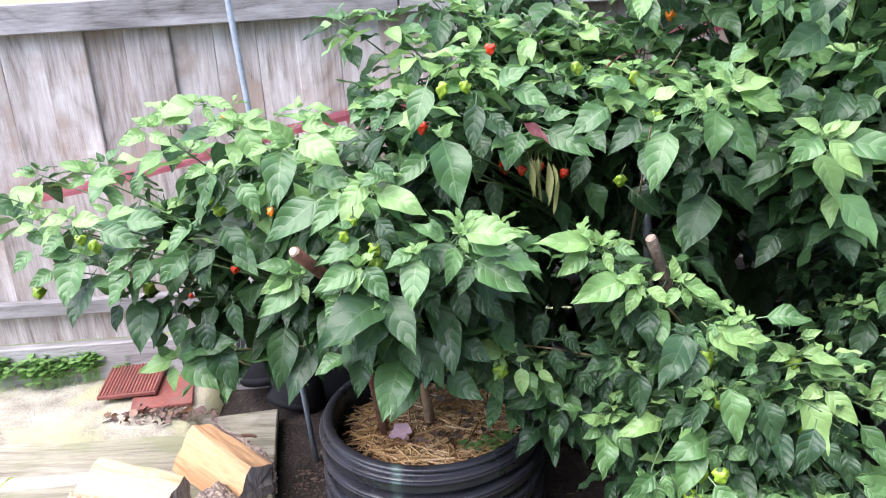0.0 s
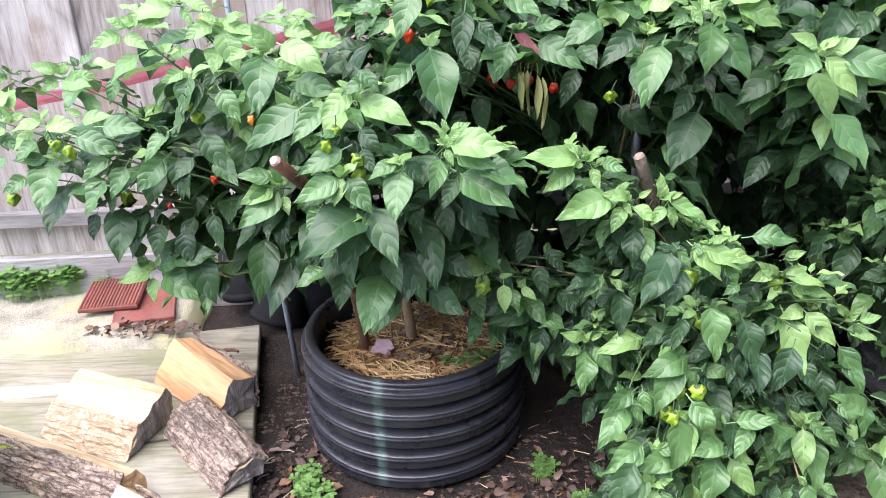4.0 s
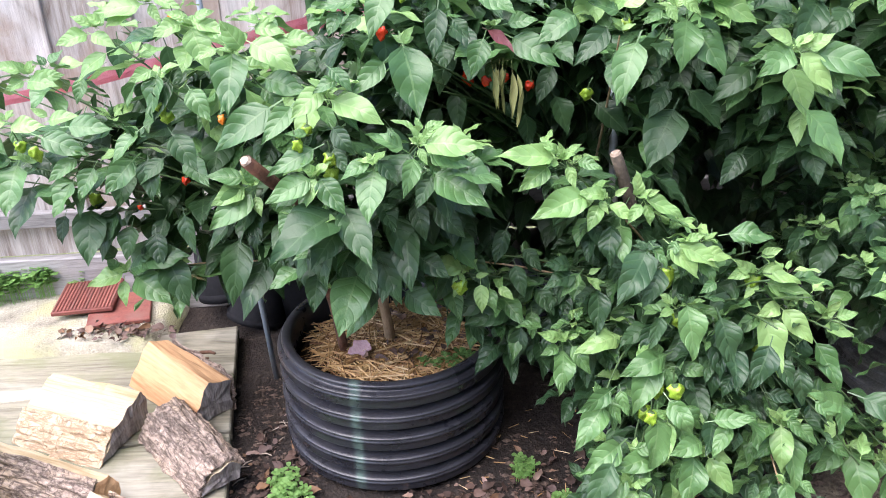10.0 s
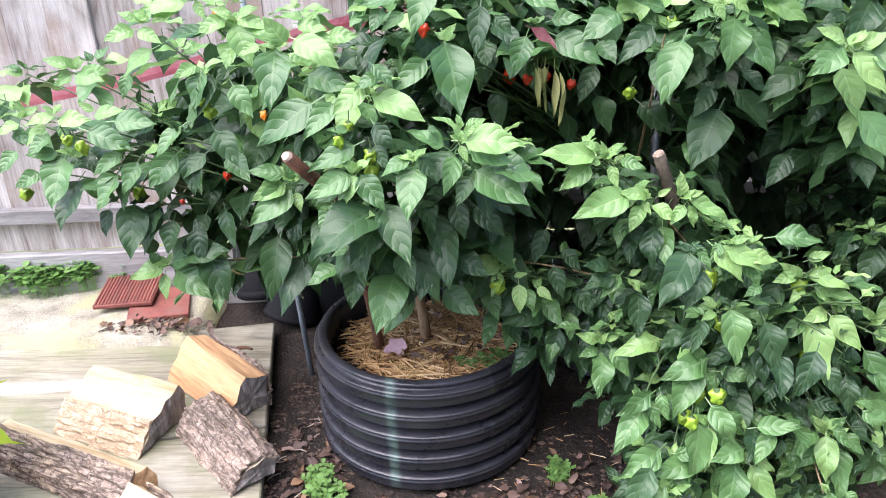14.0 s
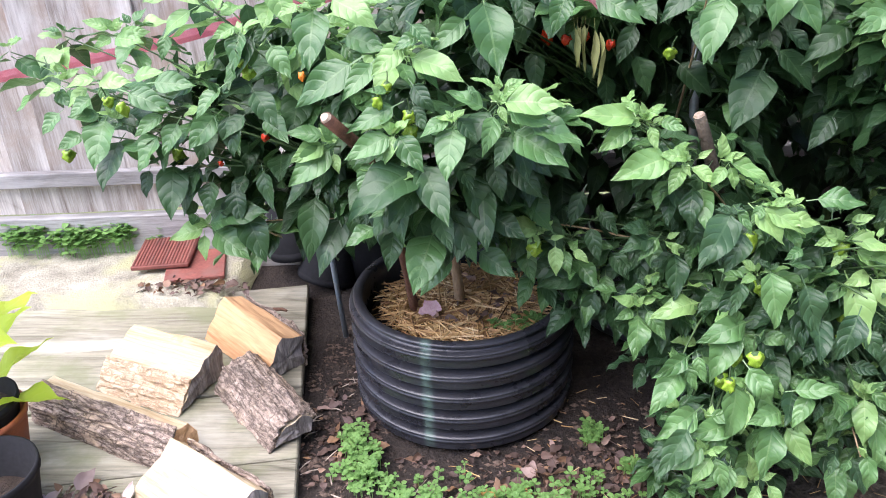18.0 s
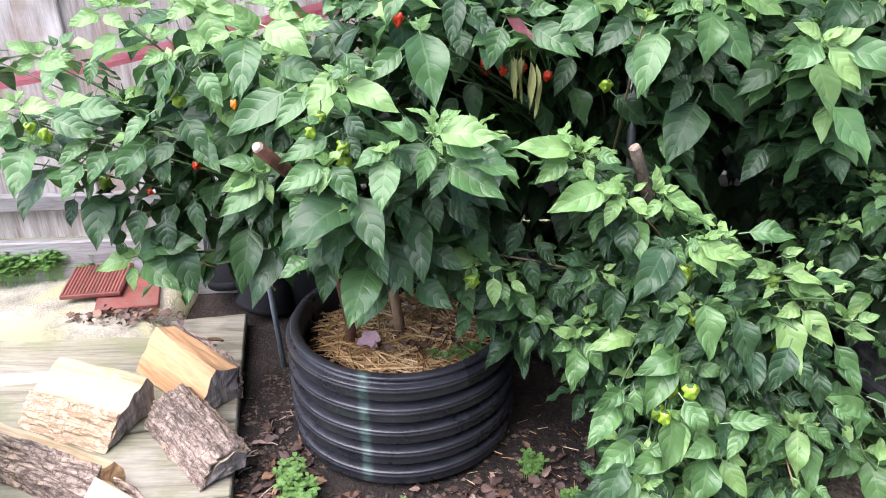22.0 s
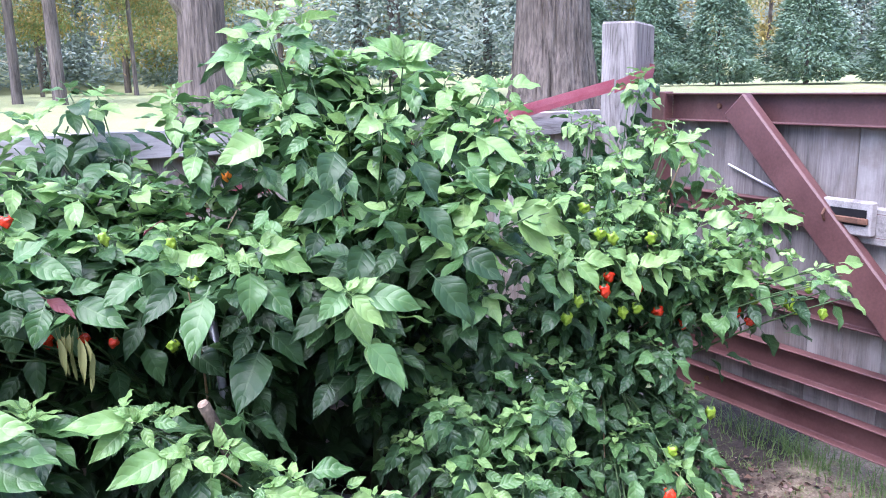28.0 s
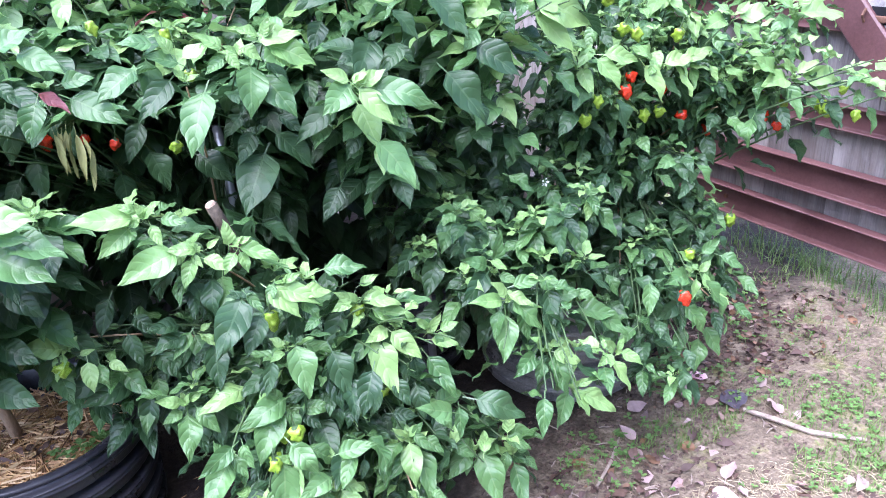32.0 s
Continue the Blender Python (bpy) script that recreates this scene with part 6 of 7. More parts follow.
def straw_mulch(name, centre, radius, z, count, seed, material, label, length=(0.04, 0.13), spread=1.0, thick=1.0):
    rnd = random.Random(seed)
    bm = bmesh.new()
    for i in range(count):
        a, r = rnd.uniform(0, 6.283), radius * math.sqrt(rnd.random())
        p = Vector((centre[0] + r * math.cos(a) * spread, centre[1] + r * math.sin(a), z + rnd.uniform(0, 0.022)))
        h, l, w = rnd.uniform(0, 3.1416), rnd.uniform(*length), thick * rnd.uniform(0.0006, 0.0016)
        d = Vector((math.cos(h), math.sin(h), rnd.uniform(-0.12, 0.12))) * l / 2
        s = Vector((-math.sin(h), math.cos(h), 0)) * w
        q = [p - d - s, p - d + s, p + d + s, p + d - s]
        lift = Vector((0, 0, w * 1.3))
        vs = [bm.verts.new(c) for c in q] + [bm.verts.new(p - d + lift), bm.verts.new(p + d + lift)]
        bm.faces.new((vs[0], vs[3], vs[5], vs[4]))
        bm.faces.new((vs[1], vs[4], vs[5], vs[2]))
        bm.faces.new((vs[0], vs[4], vs[1]))
        bm.faces.new((vs[3], vs[2], vs[5]))
    return single(name, bm, material, label, "straw", kind="stuff")


def straw_material():
    mat, nt, bs = blank("mixed_straw")
    col = ramp(nt, node(nt, "NewGeometry").outputs["Random Per Island"], [(0.0, (0.16, 0.07, 0.03)), (0.3, (0.4, 0.22, 0.075)), (0.75, (0.64, 0.42, 0.17)), (1.0, (0.76, 0.58, 0.33))])
    nt.links.new(mix(nt, math_node(nt, "MULTIPLY", noise_of(nt, place_of(nt), 60.0), 0.3), col, (0.2, 0.12, 0.05)), bs.inputs["Base Color"])
    bs.inputs["Roughness"].default_value = 0.6
    return mat


STRAW_MAT = straw_material()
straw_mulch("straw_mulch", (-0.09, 1.865), 0.205, 0.264, 1500, 21, STRAW_MAT, "golden straw mulch on the soil of the pot", (0.05, 0.15), 1.0, 1.5)
straw_mulch("straw_litter", (0.35, 1.35), 0.55, 0.002, 420, 22, STRAW_MAT, "scattered straw bits on dark soil", (0.01, 0.045))
straw_mulch("dry_grass", (1.62, 1.0), 0.3, 0.001, 2200, 23, DRY_GRASS, "matted dry pale grass clippings on the ground", (0.012, 0.042), 1.3, 0.55)


def clods(name, spots, count, seed, label):
    """Loose crumbs of earth and bark chips."""
    rnd = random.Random(seed)
    verts, faces = [], []
    for i in range(count):
        cx, cy, rx, ry = rnd.choice(spots)
        a, r = rnd.uniform(0, 6.283), math.sqrt(rnd.random())
        x, y, s = cx + rx * r * math.cos(a), cy + ry * r * math.sin(a), 0.0025 + 0.009 * rnd.random() ** 2.5
        n0, q = len(verts), rnd.uniform(0.4, 1.8)
        for dx, dy, dz in ((1, 0, 0.2), (0, 1, 0.1), (-1, 0, 0.3), (0, -1, 0.15), (0.1, 0, 1), (0, 0, -0.6)):
            verts.append((x + dx * s * q * rnd.uniform(0.6, 1.3), y + dy * s * rnd.uniform(0.6, 1.3), rise(x, y) + dz * s * 0.8))
        for f in ((0, 1, 4), (1, 2, 4), (2, 3, 4), (3, 0, 4)):
            faces.append(tuple(n0 + k for k in f))
    me = bpy.data.meshes.new(name)
    me.from_pydata(verts, [], faces)
    return single(name, me, CLOD, label, "soil", kind="stuff")


CLOD = surface("earth_crumb", (0.03, 0.02, 0.015), (0.17, 0.12, 0.09), 40, 160, rough=0.95, bump=0.6)
clods("soil_crumbs", [(-0.42, 1.8, 0.14, 0.4), (0.3, 1.5, 0.35, 0.3), (0.0, 1.4, 0.5, 0.16), (0.9, 1.2, 0.4, 0.25), (1.35, 1.5, 0.4, 0.3), (1.9, 1.8, 0.35, 0.35), (2.2, 2.1, 0.35, 0.3), (1.5, 1.1, 0.5, 0.35)], 5200, 24, "loose crumbs of dark earth and bark")

# ---- cut branches and canes ----
def cut_branch(name, a, b, r0, r1, label, skin=CUT_BARK):
    limb = thing(name, a, label, "branch")
    mid = Vector(a).lerp(Vector(b), 0.55) + Vector((0.008, -0.006, 0))
    bm = tube(bmesh.new(), bezier(a, mid, b, 8), [r0 + (r1 - r0) * i / 7 for i in range(8)], 10, rough=0.07)
    part("bark", bm, skin, limb, smooth=True)
    bm = bmesh.new()
    d = (Vector(b) - Vector(a)).normalized()
    tube(bm, [Vector(b), Vector(b) + d * 0.006], [r1 * 0.95, r1 * 0.7], 9, rough=0.1)
    part("cut_face", bm, CUT_WOOD, limb, "pale cut end")
    return limb


cut_branch("cut_branch", (-0.15, 1.76, 0.6), (-0.322, 1.47, 0.935), 0.014, 0.013, "reddish cut branch stub among leaves")
cut_branch("cut_branch", (-0.217, 1.836, 0.26), (-0.247, 1.78, 0.545), 0.012, 0.011, "reddish woody branch rising from the pot")
cut_branch("cut_branch", (0.50, 1.64, 0.62), (0.42, 1.618, 0.872), 0.016, 0.013, "grey cut branch stub with a pale end", GREY_BARK)


def cane(name, a, b, r, material, label, category):
    return single(name, tube(bmesh.new(), bezier(a, Vector(a).lerp(Vector(b), 0.5), b, 5), [r] * 5, 10), material, label, category, smooth=True)


cane("garden_stake", (-0.475, 2.117, 0), (-0.66, 2.40, 1.95), 0.0085, POLE_BLUE, "pale blue-white plastic stake leaning by the fence", "stake")
cane("metal_stake", (0.56, 2.0, 0), (0.49, 1.98, 0.95), 0.012, PIPE_GREY, "grey metal pipe stake among the leaves", "stake")
cane("metal_stake", (1.02, 1.95, 0), (0.98, 1.95, 1.2), 0.012, PIPE_GREY, "grey metal pipe stake in the bush", "stake")


# ---- red strap along the fence ----
def ribbon(bm, pts, half, lean=0.25):
    rows = []
    for i, p in enumerate(pts):
        p = Vector(p)
        up = Vector((0, -lean, 1)).normalized() * half
        rows.append((bm.verts.new(p - up), bm.verts.new(p - up * 0.1 + Vector((0, -0.003, 0))), bm.verts.new(p + up)))
    for a, b in zip(rows, rows[1:]):
        bm.faces.new((a[0], b[0], b[1], a[1]))
        bm.faces.new((a[1], b[1], b[2], a[2]))
    bmesh.ops.solidify(bm, geom=list(bm.faces), thickness=0.002)
    return bm


strap = thing("strap", (-1.6, 2.45, 0.7), "faded red webbing strap stretched along the fence", "strap")
pts = [(-2.1 + 0.225 * i, 2.44 + 0.012 * i, 0.665 + 0.043 * i + 0.01 * math.sin(i)) for i in range(9)]
part("webbing", ribbon(bmesh.new(), pts, 0.019), STRAP_RED, strap)
pts = [(x, 2.585 + 0.0507 * x, 1.003 + 0.174 * (x + 0.34) + 0.03 * max(0.0, x - 0.47)) for x in (-0.34 + 0.2545 * i for i in range(11))]
part("webbing", ribbon(bmesh.new(), pts, 0.026), STRAP_RED, strap)
bm = tube(bmesh.new(), bezier((-0.262, 2.55, 0.99), (-0.285, 2.55, 0.93), (-0.262, 2.56, 0.86), 6), [0.006] * 6, 6)
part("cord", bm, STRAP_RED, strap)
bm = tube(bmesh.new(), [(-0.262, 2.56, 0.905), (-0.262, 2.56, 0.87), (-0.262, 2.56, 0.84)], [0.006, 0.015, 0.012], 8)
part("cord_end", bm, WHITE_PETAL, strap, "white plastic cord end")
bm = ribbon(bmesh.new(), [(2.215, 2.70, 1.49), (2.3, 2.69, 1.52), (2.42, 2.72, 1.55), (2.44, 2.78, 1.56)], 0.026)
part("webbing", bm, STRAP_RED, strap)

# ---- withered leaves and flowers on the plants ----
WITHERED = leaf_material("withered_leaf", (0.16, 0.18, 0.06), (0.32, 0.32, 0.12), (0.3, 0.3, 0.1), 0.6, 0.25)
MAROON = leaf_material("maroon_leaf", (0.12, 0.03, 0.03), (0.22, 0.07, 0.07), (0.2, 0.06, 0.06), 0.5, 0.2)
WITHER_MESH = leaf_mesh(SHAPES[0], WITHERED, "withered_leaf")
MAROON_MESH = leaf_mesh(SHAPES[2], MAROON, "withered_leaf")
rnd = random.Random(17)


def caught_leaf(plant, me, p, heading, pitch, size, thin=1.0):
    ob = new("withered_leaf", me)
    ob.parent, ob.matrix_parent_inverse = plant, Matrix.Translation(-Vector(plant.location))
    ob.matrix_basis = leaf_pose(p, heading, pitch, rnd.uniform(-30, 30), size) @ Matrix.Diagonal((thin, 1, 1, 1))
    ob["label"] = "withered maroon leaf" if me is MAROON_MESH else "withered yellow-green leaf"


for i in range(7):
    caught_leaf(plant_b, WITHER_MESH, (0.158 + 0.008 * i, 1.63 + rnd.uniform(-0.015, 0.015), 1.075), rnd.uniform(200, 340), rnd.uniform(-89, -80), rnd.uniform(0.07, 0.11), 0.35)
caught_leaf(plant_b, MAROON_MESH, (0.14, 1.64, 1.14), -40, -20, 0.07, 0.7)
caught_leaf(plant_b, MAROON_MESH, (0.4, 1.76, 1.25), 200, -10, 0.06)
caught_leaf(plant_a, MAROON_MESH, (-0.46, 1.64, 0.84), 10, 5, 0.06, 0.6)


def flower(plant, p):
    """A small nodding white five-petalled pepper flower."""
    bm = bmesh.new()
    for k in range(5):
        a = 2 * math.pi * k / 5
        d, e = Vector((math.cos(a), -0.3, math.sin(a))), Vector((-math.sin(a), 0, math.cos(a)))
        c = Vector(p)
        vs = [bm.verts.new(c + d * u * 0.011 + e * w * 0.011) for u, w in ((0.1, 0), (0.6, -0.32), (1.1, 0), (0.6, 0.32))]
        bm.faces.new(vs)
    part("flower", bm, WHITE_PETAL, plant, "small white flower")


flower(plant_e, (1.196, 1.6, 0.80))

# ---- planks, slab and clay tiles ----
PLANKS = Matrix.Translation((-0.64, 2.365, 0)) @ Matrix.Rotation(radians(9.5), 4, "Z")
platform = thing("plank_platform", (-0.64, 2.365, 0), "low platform of weathered mossy boards on the ground", "platform")
for i, (y0, y1, z) in enumerate(((-0.283, 0.0, 0.05), (-0.572, -0.29, 0.053), (-0.862, -0.58, 0.049), (-1.152, -0.87, 0.052), (-1.44, -1.16, 0.05))):
    part("plank", box(bmesh.new(), (-1.7, y0, 0.012), (0.0, y1, z), PLANKS, 0.004), PLANK_WOOD, platform)
bm = tube(bmesh.new(), [PLANKS @ Vector((-0.1 + 0.036 * math.cos(a), -0.17 + 0.02 * math.sin(a), 0.053)) for a in (0.2, 1.0, 1.8, 2.6, 3.4, 4.2, 5.2)], [0.004, 0.006, 0.007, 0.007, 0.006, 0.006, 0.003], 6)
part("iron_ring", bm, RUST, platform, "rusty iron ring lying on a board")

slab = bmesh.new()
tmp = bmesh.new()
bmesh.ops.create_grid(tmp, x_segments=60, y_segments=24, size=0.5)
for v in tmp.verts:
    x, y = v.co.x * 1.6, v.co.y * 0.42
    edge = max(abs(v.co.x), abs(v.co.y)) * 2
    v.co = Vector((-1.665 + x, 2.415 + y + 0.02 * noise.noise(Vector((x * 4, 1, 0))), 0.085 + 0.012 * noise.noise(Vector((x * 7, y * 7, 0))) - (0.09 if edge > 0.99 else 0.012 if edge > 0.93 else 0)))
add_to(slab, tmp)
single("concrete_slab", slab, CONCRETE, "sandy concrete slab with yellow moss", "slab", smooth=True)


def clay_tile(m, ribbed=True):
    """A red clay floor tile, ribbed or smooth."""
    tile = thing("clay_tile", m.translation, "red ribbed clay tile lying on another tile" if ribbed else "smooth red clay tile lying on the slab", "tile", "stacked clay tiles")
    part("body", box(bmesh.new(), (-0.1, -0.1, 0), (0.1, 0.1, 0.016), m, 0.003), TILE_CLAY, tile)
    for i in range(17 if ribbed else 0):
        x = -0.092 + i * 0.0115
        part("rib", box(bmesh.new(), (x - 0.0032, -0.096, 0.0155), (x + 0.0032, 0.096, 0.0195), m, 0.001), TILE_CLAY, tile)


clay_tile(pose(-1.165, 2.475, 0.116, 3, -1, 6))
clay_tile(pose(-1.045, 2.425, 0.09, 2, 2, 14), False)


# ---- split firewood ----
def split_log(m, length, outline, bark_from, bark_to, wood, seed, label, cut=None, skin=BARK, taper=0.0):
    """A split log along x: outline is its cross-section, bark on the edges between two of its corners."""
    rnd = random.Random(seed)
    log = thing("firewood_log", m.translation, label, "firewood", "split firewood")
    # worn corners
    n, rows = len(outline), 30
    fine = []
    for i in range(n):
        p, a, b = Vector(outline[i - 1]), Vector(outline[i]), Vector(outline[(i + 1) % n])
        fine += [a.lerp(p, 0.06), a.lerp(p, 0.02) * 0.5 + a.lerp(b, 0.02) * 0.5, a.lerp(b, 0.06)] + [a.lerp(b, f) for f in (0.2, 0.35, 0.5, 0.65, 0.8)]
    centre = sum(fine, Vector((0, 0))) / len(fine)
    bm, rings = bmesh.new(), []
    for j in range(rows):
        x = -length / 2 + length * j / (rows - 1)
        swell = 1 + 0.07 * noise.noise(Vector((x * 5, seed * 7.0, 0))) - taper * (x / length + 0.5)
        ring = []
        for c in fine:
            d = (c - centre).normalized()
            w = 0.007 * noise.noise(Vector((x * 9, c.x * 26 + seed, c.y * 26))) + 0.0025 * noise.noise(Vector((x * 12, c.x * 160, c.y * 160 + seed)))
            q = centre + (c - centre) * swell + d * w
            ring.append(bm.verts.new((x + 0.012 * noise.noise(Vector((c.x * 22, c.y * 22, seed + (x > 0)))) * abs(2 * x / length), q.x, max(q.y, 0.0))))
        rings.append(ring)
    for a, b in zip(rings, rings[1:]):
        for k in range(len(fine)):
            bm.faces.new((a[k], a[(k + 1) % len(fine)], b[(k + 1) % len(fine)], b[k]))
    ends = [[v.co.copy() for v in rings[0]], [v.co.copy() for v in rings[-1]]]
    bmesh.ops.recalc_face_normals(bm, faces=bm.faces)
    part("split_wood", bm, wood, log).matrix_basis = m
    for end in (-1, 1):
        bm = bmesh.new()
        edge = ends[end > 0]
        core = sum(edge, Vector()) / len(edge)
        loops = [[bm.verts.new(core.lerp(c, f) + Vector((0.003 * noise.noise(c * 60 * f + Vector((seed, 0, 0))) * (f < 1), 0, 0))) for c in edge] for f in (1.0, 0.8, 0.5, 0.2)]
        for a, b in zip(loops, loops[1:]):
            for k in range(len(a)):
                bm.faces.new((a[k], a[(k + 1) % len(a)], b[(k + 1) % len(a)], b[k]))
        bm.faces.new(loops[-1])
        bmesh.ops.recalc_face_normals(bm, faces=bm.faces)
        part("sawn_end", bm, (cut or SAWN) if end > 0 else wood, log, "rough-sawn end" if end > 0 else "").matrix_basis = m
    # bark shell
    side = []
    for e in range(bark_from, bark_to):
        a, b = Vector(outline[e % n]), Vector(outline[(e + 1) % n])
        side += [a.lerp(b, k / 12) for k in range(12)]
    side.append(Vector(outline[bark_to % n]))
    bm, rings = bmesh.new(), []
    for j in range(72):
        x = -length / 2 + length * j / 71
        swell = 1 + 0.07 * noise.noise(Vector((x * 5, seed * 7.0, 0))) - taper * (x / length + 0.5)
        row = []
        for k, c in enumerate(side):
            d = (c - centre).normalized()
            ridge = 1 - abs(noise.noise(Vector((x * 9 + seed, k * 0.85, seed * 3)))) * 2.2
            t = 0.005 + 0.010 * max(0.0, ridge) + 0.004 * noise.noise(Vector((x * 60, k * 1.9, seed)))
            q = centre + (c - centre) * swell + d * max(0.006, t + 0.004)
            row.append(bm.verts.new((x + 0.004 * noise.noise(Vector((k * 0.7, j, seed))), q.x, q.y)))
        rings.append(row)
    for a, b in zip(rings, rings[1:]):
        for k in range(len(side) - 1):
            bm.faces.new((a[k], a[k + 1], b[k + 1], b[k]))
    bmesh.ops.recalc_face_normals(bm, faces=bm.faces)
    bmesh.ops.solidify(bm, geom=list(bm.faces), thickness=0.005)
    part("bark", bm, skin, log, "rough furrowed bark").matrix_basis = m
    return log


split_log(pose(-0.718, 1.972, 0.055, 0, 0, -44), 0.33, [(-0.085, 0.004), (-0.045, 0.0), (0.055, 0.0), (0.066, 0.09), (0.0, 0.115)], 1, 3, ORANGE_WOOD, 1, "split log with fresh orange face")
split_log(pose(-0.922, 1.898, 0.055, 0, 0, -21.4), 0.30, [(-0.18, 0.0), (0.0, 0.0), (0.012, 0.06), (0.0, 0.108), (-0.112, 0.07)], 4, 5, PALE_WOOD, 2, "split log with pale cream face", skin=INNER_BARK)
split_log(pose(-0.985, 1.632, 0.055, 0, 0, -24), 0.48, [(-0.085, 0.0), (0.012, 0.0), (0.014, 0.05), (0.0, 0.085), (-0.035, 0.085), (-0.075, 0.05)], 4, 6, PALE_WOOD, 3, "long split log with dark furrowed bark", ORANGE_WOOD)
split_log(pose(-0.598, 1.716, 0.055, 0, 0, -49.7), 0.33, [(-0.10, 0.0), (0.02, 0.0), (0.03, 0.04), (0.0, 0.066), (-0.06, 0.055)], 2, 5, PALE_WOOD, 4, "tapering split log covered in flaky bark", taper=0.12)
split_log(pose(-0.659, 1.386, 0.055, 0, 0, -34.3), 0.30, [(-0.13, 0.0), (0.02, 0.0), (0.03, 0.06), (0.0, 0.095), (-0.12, 0.025)], 0, 2, PALE_WOOD, 5, "split log with clean cream face")


# ---- nursery pots by the fence, and potted lettuce ----
def nursery_pot(m, r, h, material, label):
    pot = thing("nursery_pot", m.translation, label, "plant pot")
    bm = bmesh.new()
    revolve(bm, [(0.01, 0.0), (r * 0.74, 0.0), (r * 0.96, h * 0.86), (r * 0.96, h * 0.87), (r, h * 0.88), (r, h), (r * 0.95, h), (r * 0.72, 0.01), (0.01, 0.01)], (0, 0, 0), 36)
    bmesh.ops.transform(bm, matrix=m, verts=bm.verts)
    part("wall", bm, material, pot, smooth=True)
    return pot


nursery_pot(pose(-0.56, 2.50, 0.17, 168, 14, 0), 0.105, 0.16, NURSERY, "upturned black nursery pot by the fence")
nursery_pot(pose(-0.72, 2.58, 0.30, 172, -8, 0), 0.12, 0.22, NURSERY, "empty black nursery pot leaning on the fence")
nursery_pot(pose(-0.40, 2.52, 0.0, 0, 0, 0), 0.15, 0.3, NURSERY, "empty black nursery pot standing by the fence")
nursery_pot(pose(-0.16, 2.50, 0.0, 0, 0, 0), 0.15, 0.28, NURSERY, "empty black nursery pot behind the bush")
nursery_pot(pose(-1.13, 1.28, 0.052, 0, 0, 0), 0.12, 0.165, NURSERY, "black nursery pot on the boards")
nursery_pot(pose(-1.26, 1.48, 0.052, 0, 0, 0), 0.115, 0.16, TERRACOTTA, "orange plastic pot on the boards")
nursery_pot(pose(-1.26, 1.48, 0.09, 0, 0, 0), 0.106, 0.16, NURSERY, "black nursery pot of lettuce set inside an orange one")
lettuce = thing("lettuce_plant", (-1.26, 1.48, 0.22), "bright yellow-green lettuce plant in a black pot", "lettuce")
rnd = random.Random(31)
LETTUCE_MESH = [leaf_mesh(SHAPES[k], LETTUCE) for k in (3, 7)]
for i in range(22):
    ob = new("leaf", rnd.choice(LETTUCE_MESH))
    ob.parent, ob.matrix_parent_inverse = lettuce, Matrix.Translation((1.26, -1.48, -0.22))
    ob.matrix_basis = leaf_pose((-1.25 + rnd.uniform(-0.03, 0.03), 1.48 + rnd.uniform(-0.03, 0.03), 0.22 + 0.016 * i), 137.5 * i, rnd.uniform(5, 50), rnd.uniform(-20, 20), rnd.uniform(0.13, 0.2))
for x, y, z, r in ((-1.13, 1.28, 0.12, 0.09), (-1.26, 1.48, 0.215, 0.085)):
    bm = bmesh.new()
    rings = revolve(bm, [(r, 0), (r * 0.6, 0.006), (0.01, 0.01)], (x, y, z), 24)
    for ring in rings:
        for v in ring:
            v.co.z += 0.008 * noise.noise(v.co * 40)
    bm.faces.new(rings[-1])
    single("potting_soil", bm, SOIL, "dark soil filling a nursery pot", "soil", smooth=True)


# ---- clover, weeds, grass and fallen leaves ----
def clover_patch(name, spots, count, seed, label, tall=0.045, leaf=0.0085, material=CLOVER):
    """Low clover: each sprig three round leaflets on a thin stalk."""
    rnd = random.Random(seed)
    verts, faces, uvs = [], [], []
    for i in range(count):
        cx, cy, rx, ry, cz = rnd.choice(spots)
        a, r = rnd.uniform(0, 6.283), math.sqrt(rnd.random())
        x, y = cx + rx * r * math.cos(a), cy + ry * r * math.sin(a)
        z = cz + rnd.uniform(0.35, 1) * tall
        h = rnd.uniform(0, 6.283)
        s = leaf * rnd.uniform(0.6, 1.25)
        for k in range(3):
            b = h + k * 2.094
            d, e = Vector((math.cos(b), math.sin(b), rnd.uniform(-0.2, 0.5))), Vector((-math.sin(b), math.cos(b), 0))
            n0 = len(verts)
            pts = [(0, 0), (0.6, -0.62), (1.35, -0.62), (1.6, 0.0), (1.35, 0.62), (0.6, 0.62)]
            for u, w in pts:
                p = Vector((x, y, z)) + d * (u * s) + e * (w * s) + Vector((0, 0, 0.2 * abs(w) * s))
                verts.append(tuple(p))
                uvs.append((0.5 + w * 0.7, u / 1.6))
            faces.append(tuple(range(n0, n0 + 6)))
        n0 = len(verts)
        verts += [(x - 0.001, y, cz - 0.01), (x + 0.001, y, cz - 0.01), (x + 0.0007, y, z), (x - 0.0007, y, z)]
        uvs += [(0.5, 0)] * 4
        faces.append((n0, n0 + 1, n0 + 2, n0 + 3))
    me = bpy.data.meshes.new(name)
    me.from_pydata(verts, [], faces)
    layer = me.uv_layers.new(name="UVMap")
    layer.data.foreach_set("uv", [c for f in faces for i in f for c in uvs[i]])
    return single(name, me, material, label, "clover", kind="stuff")


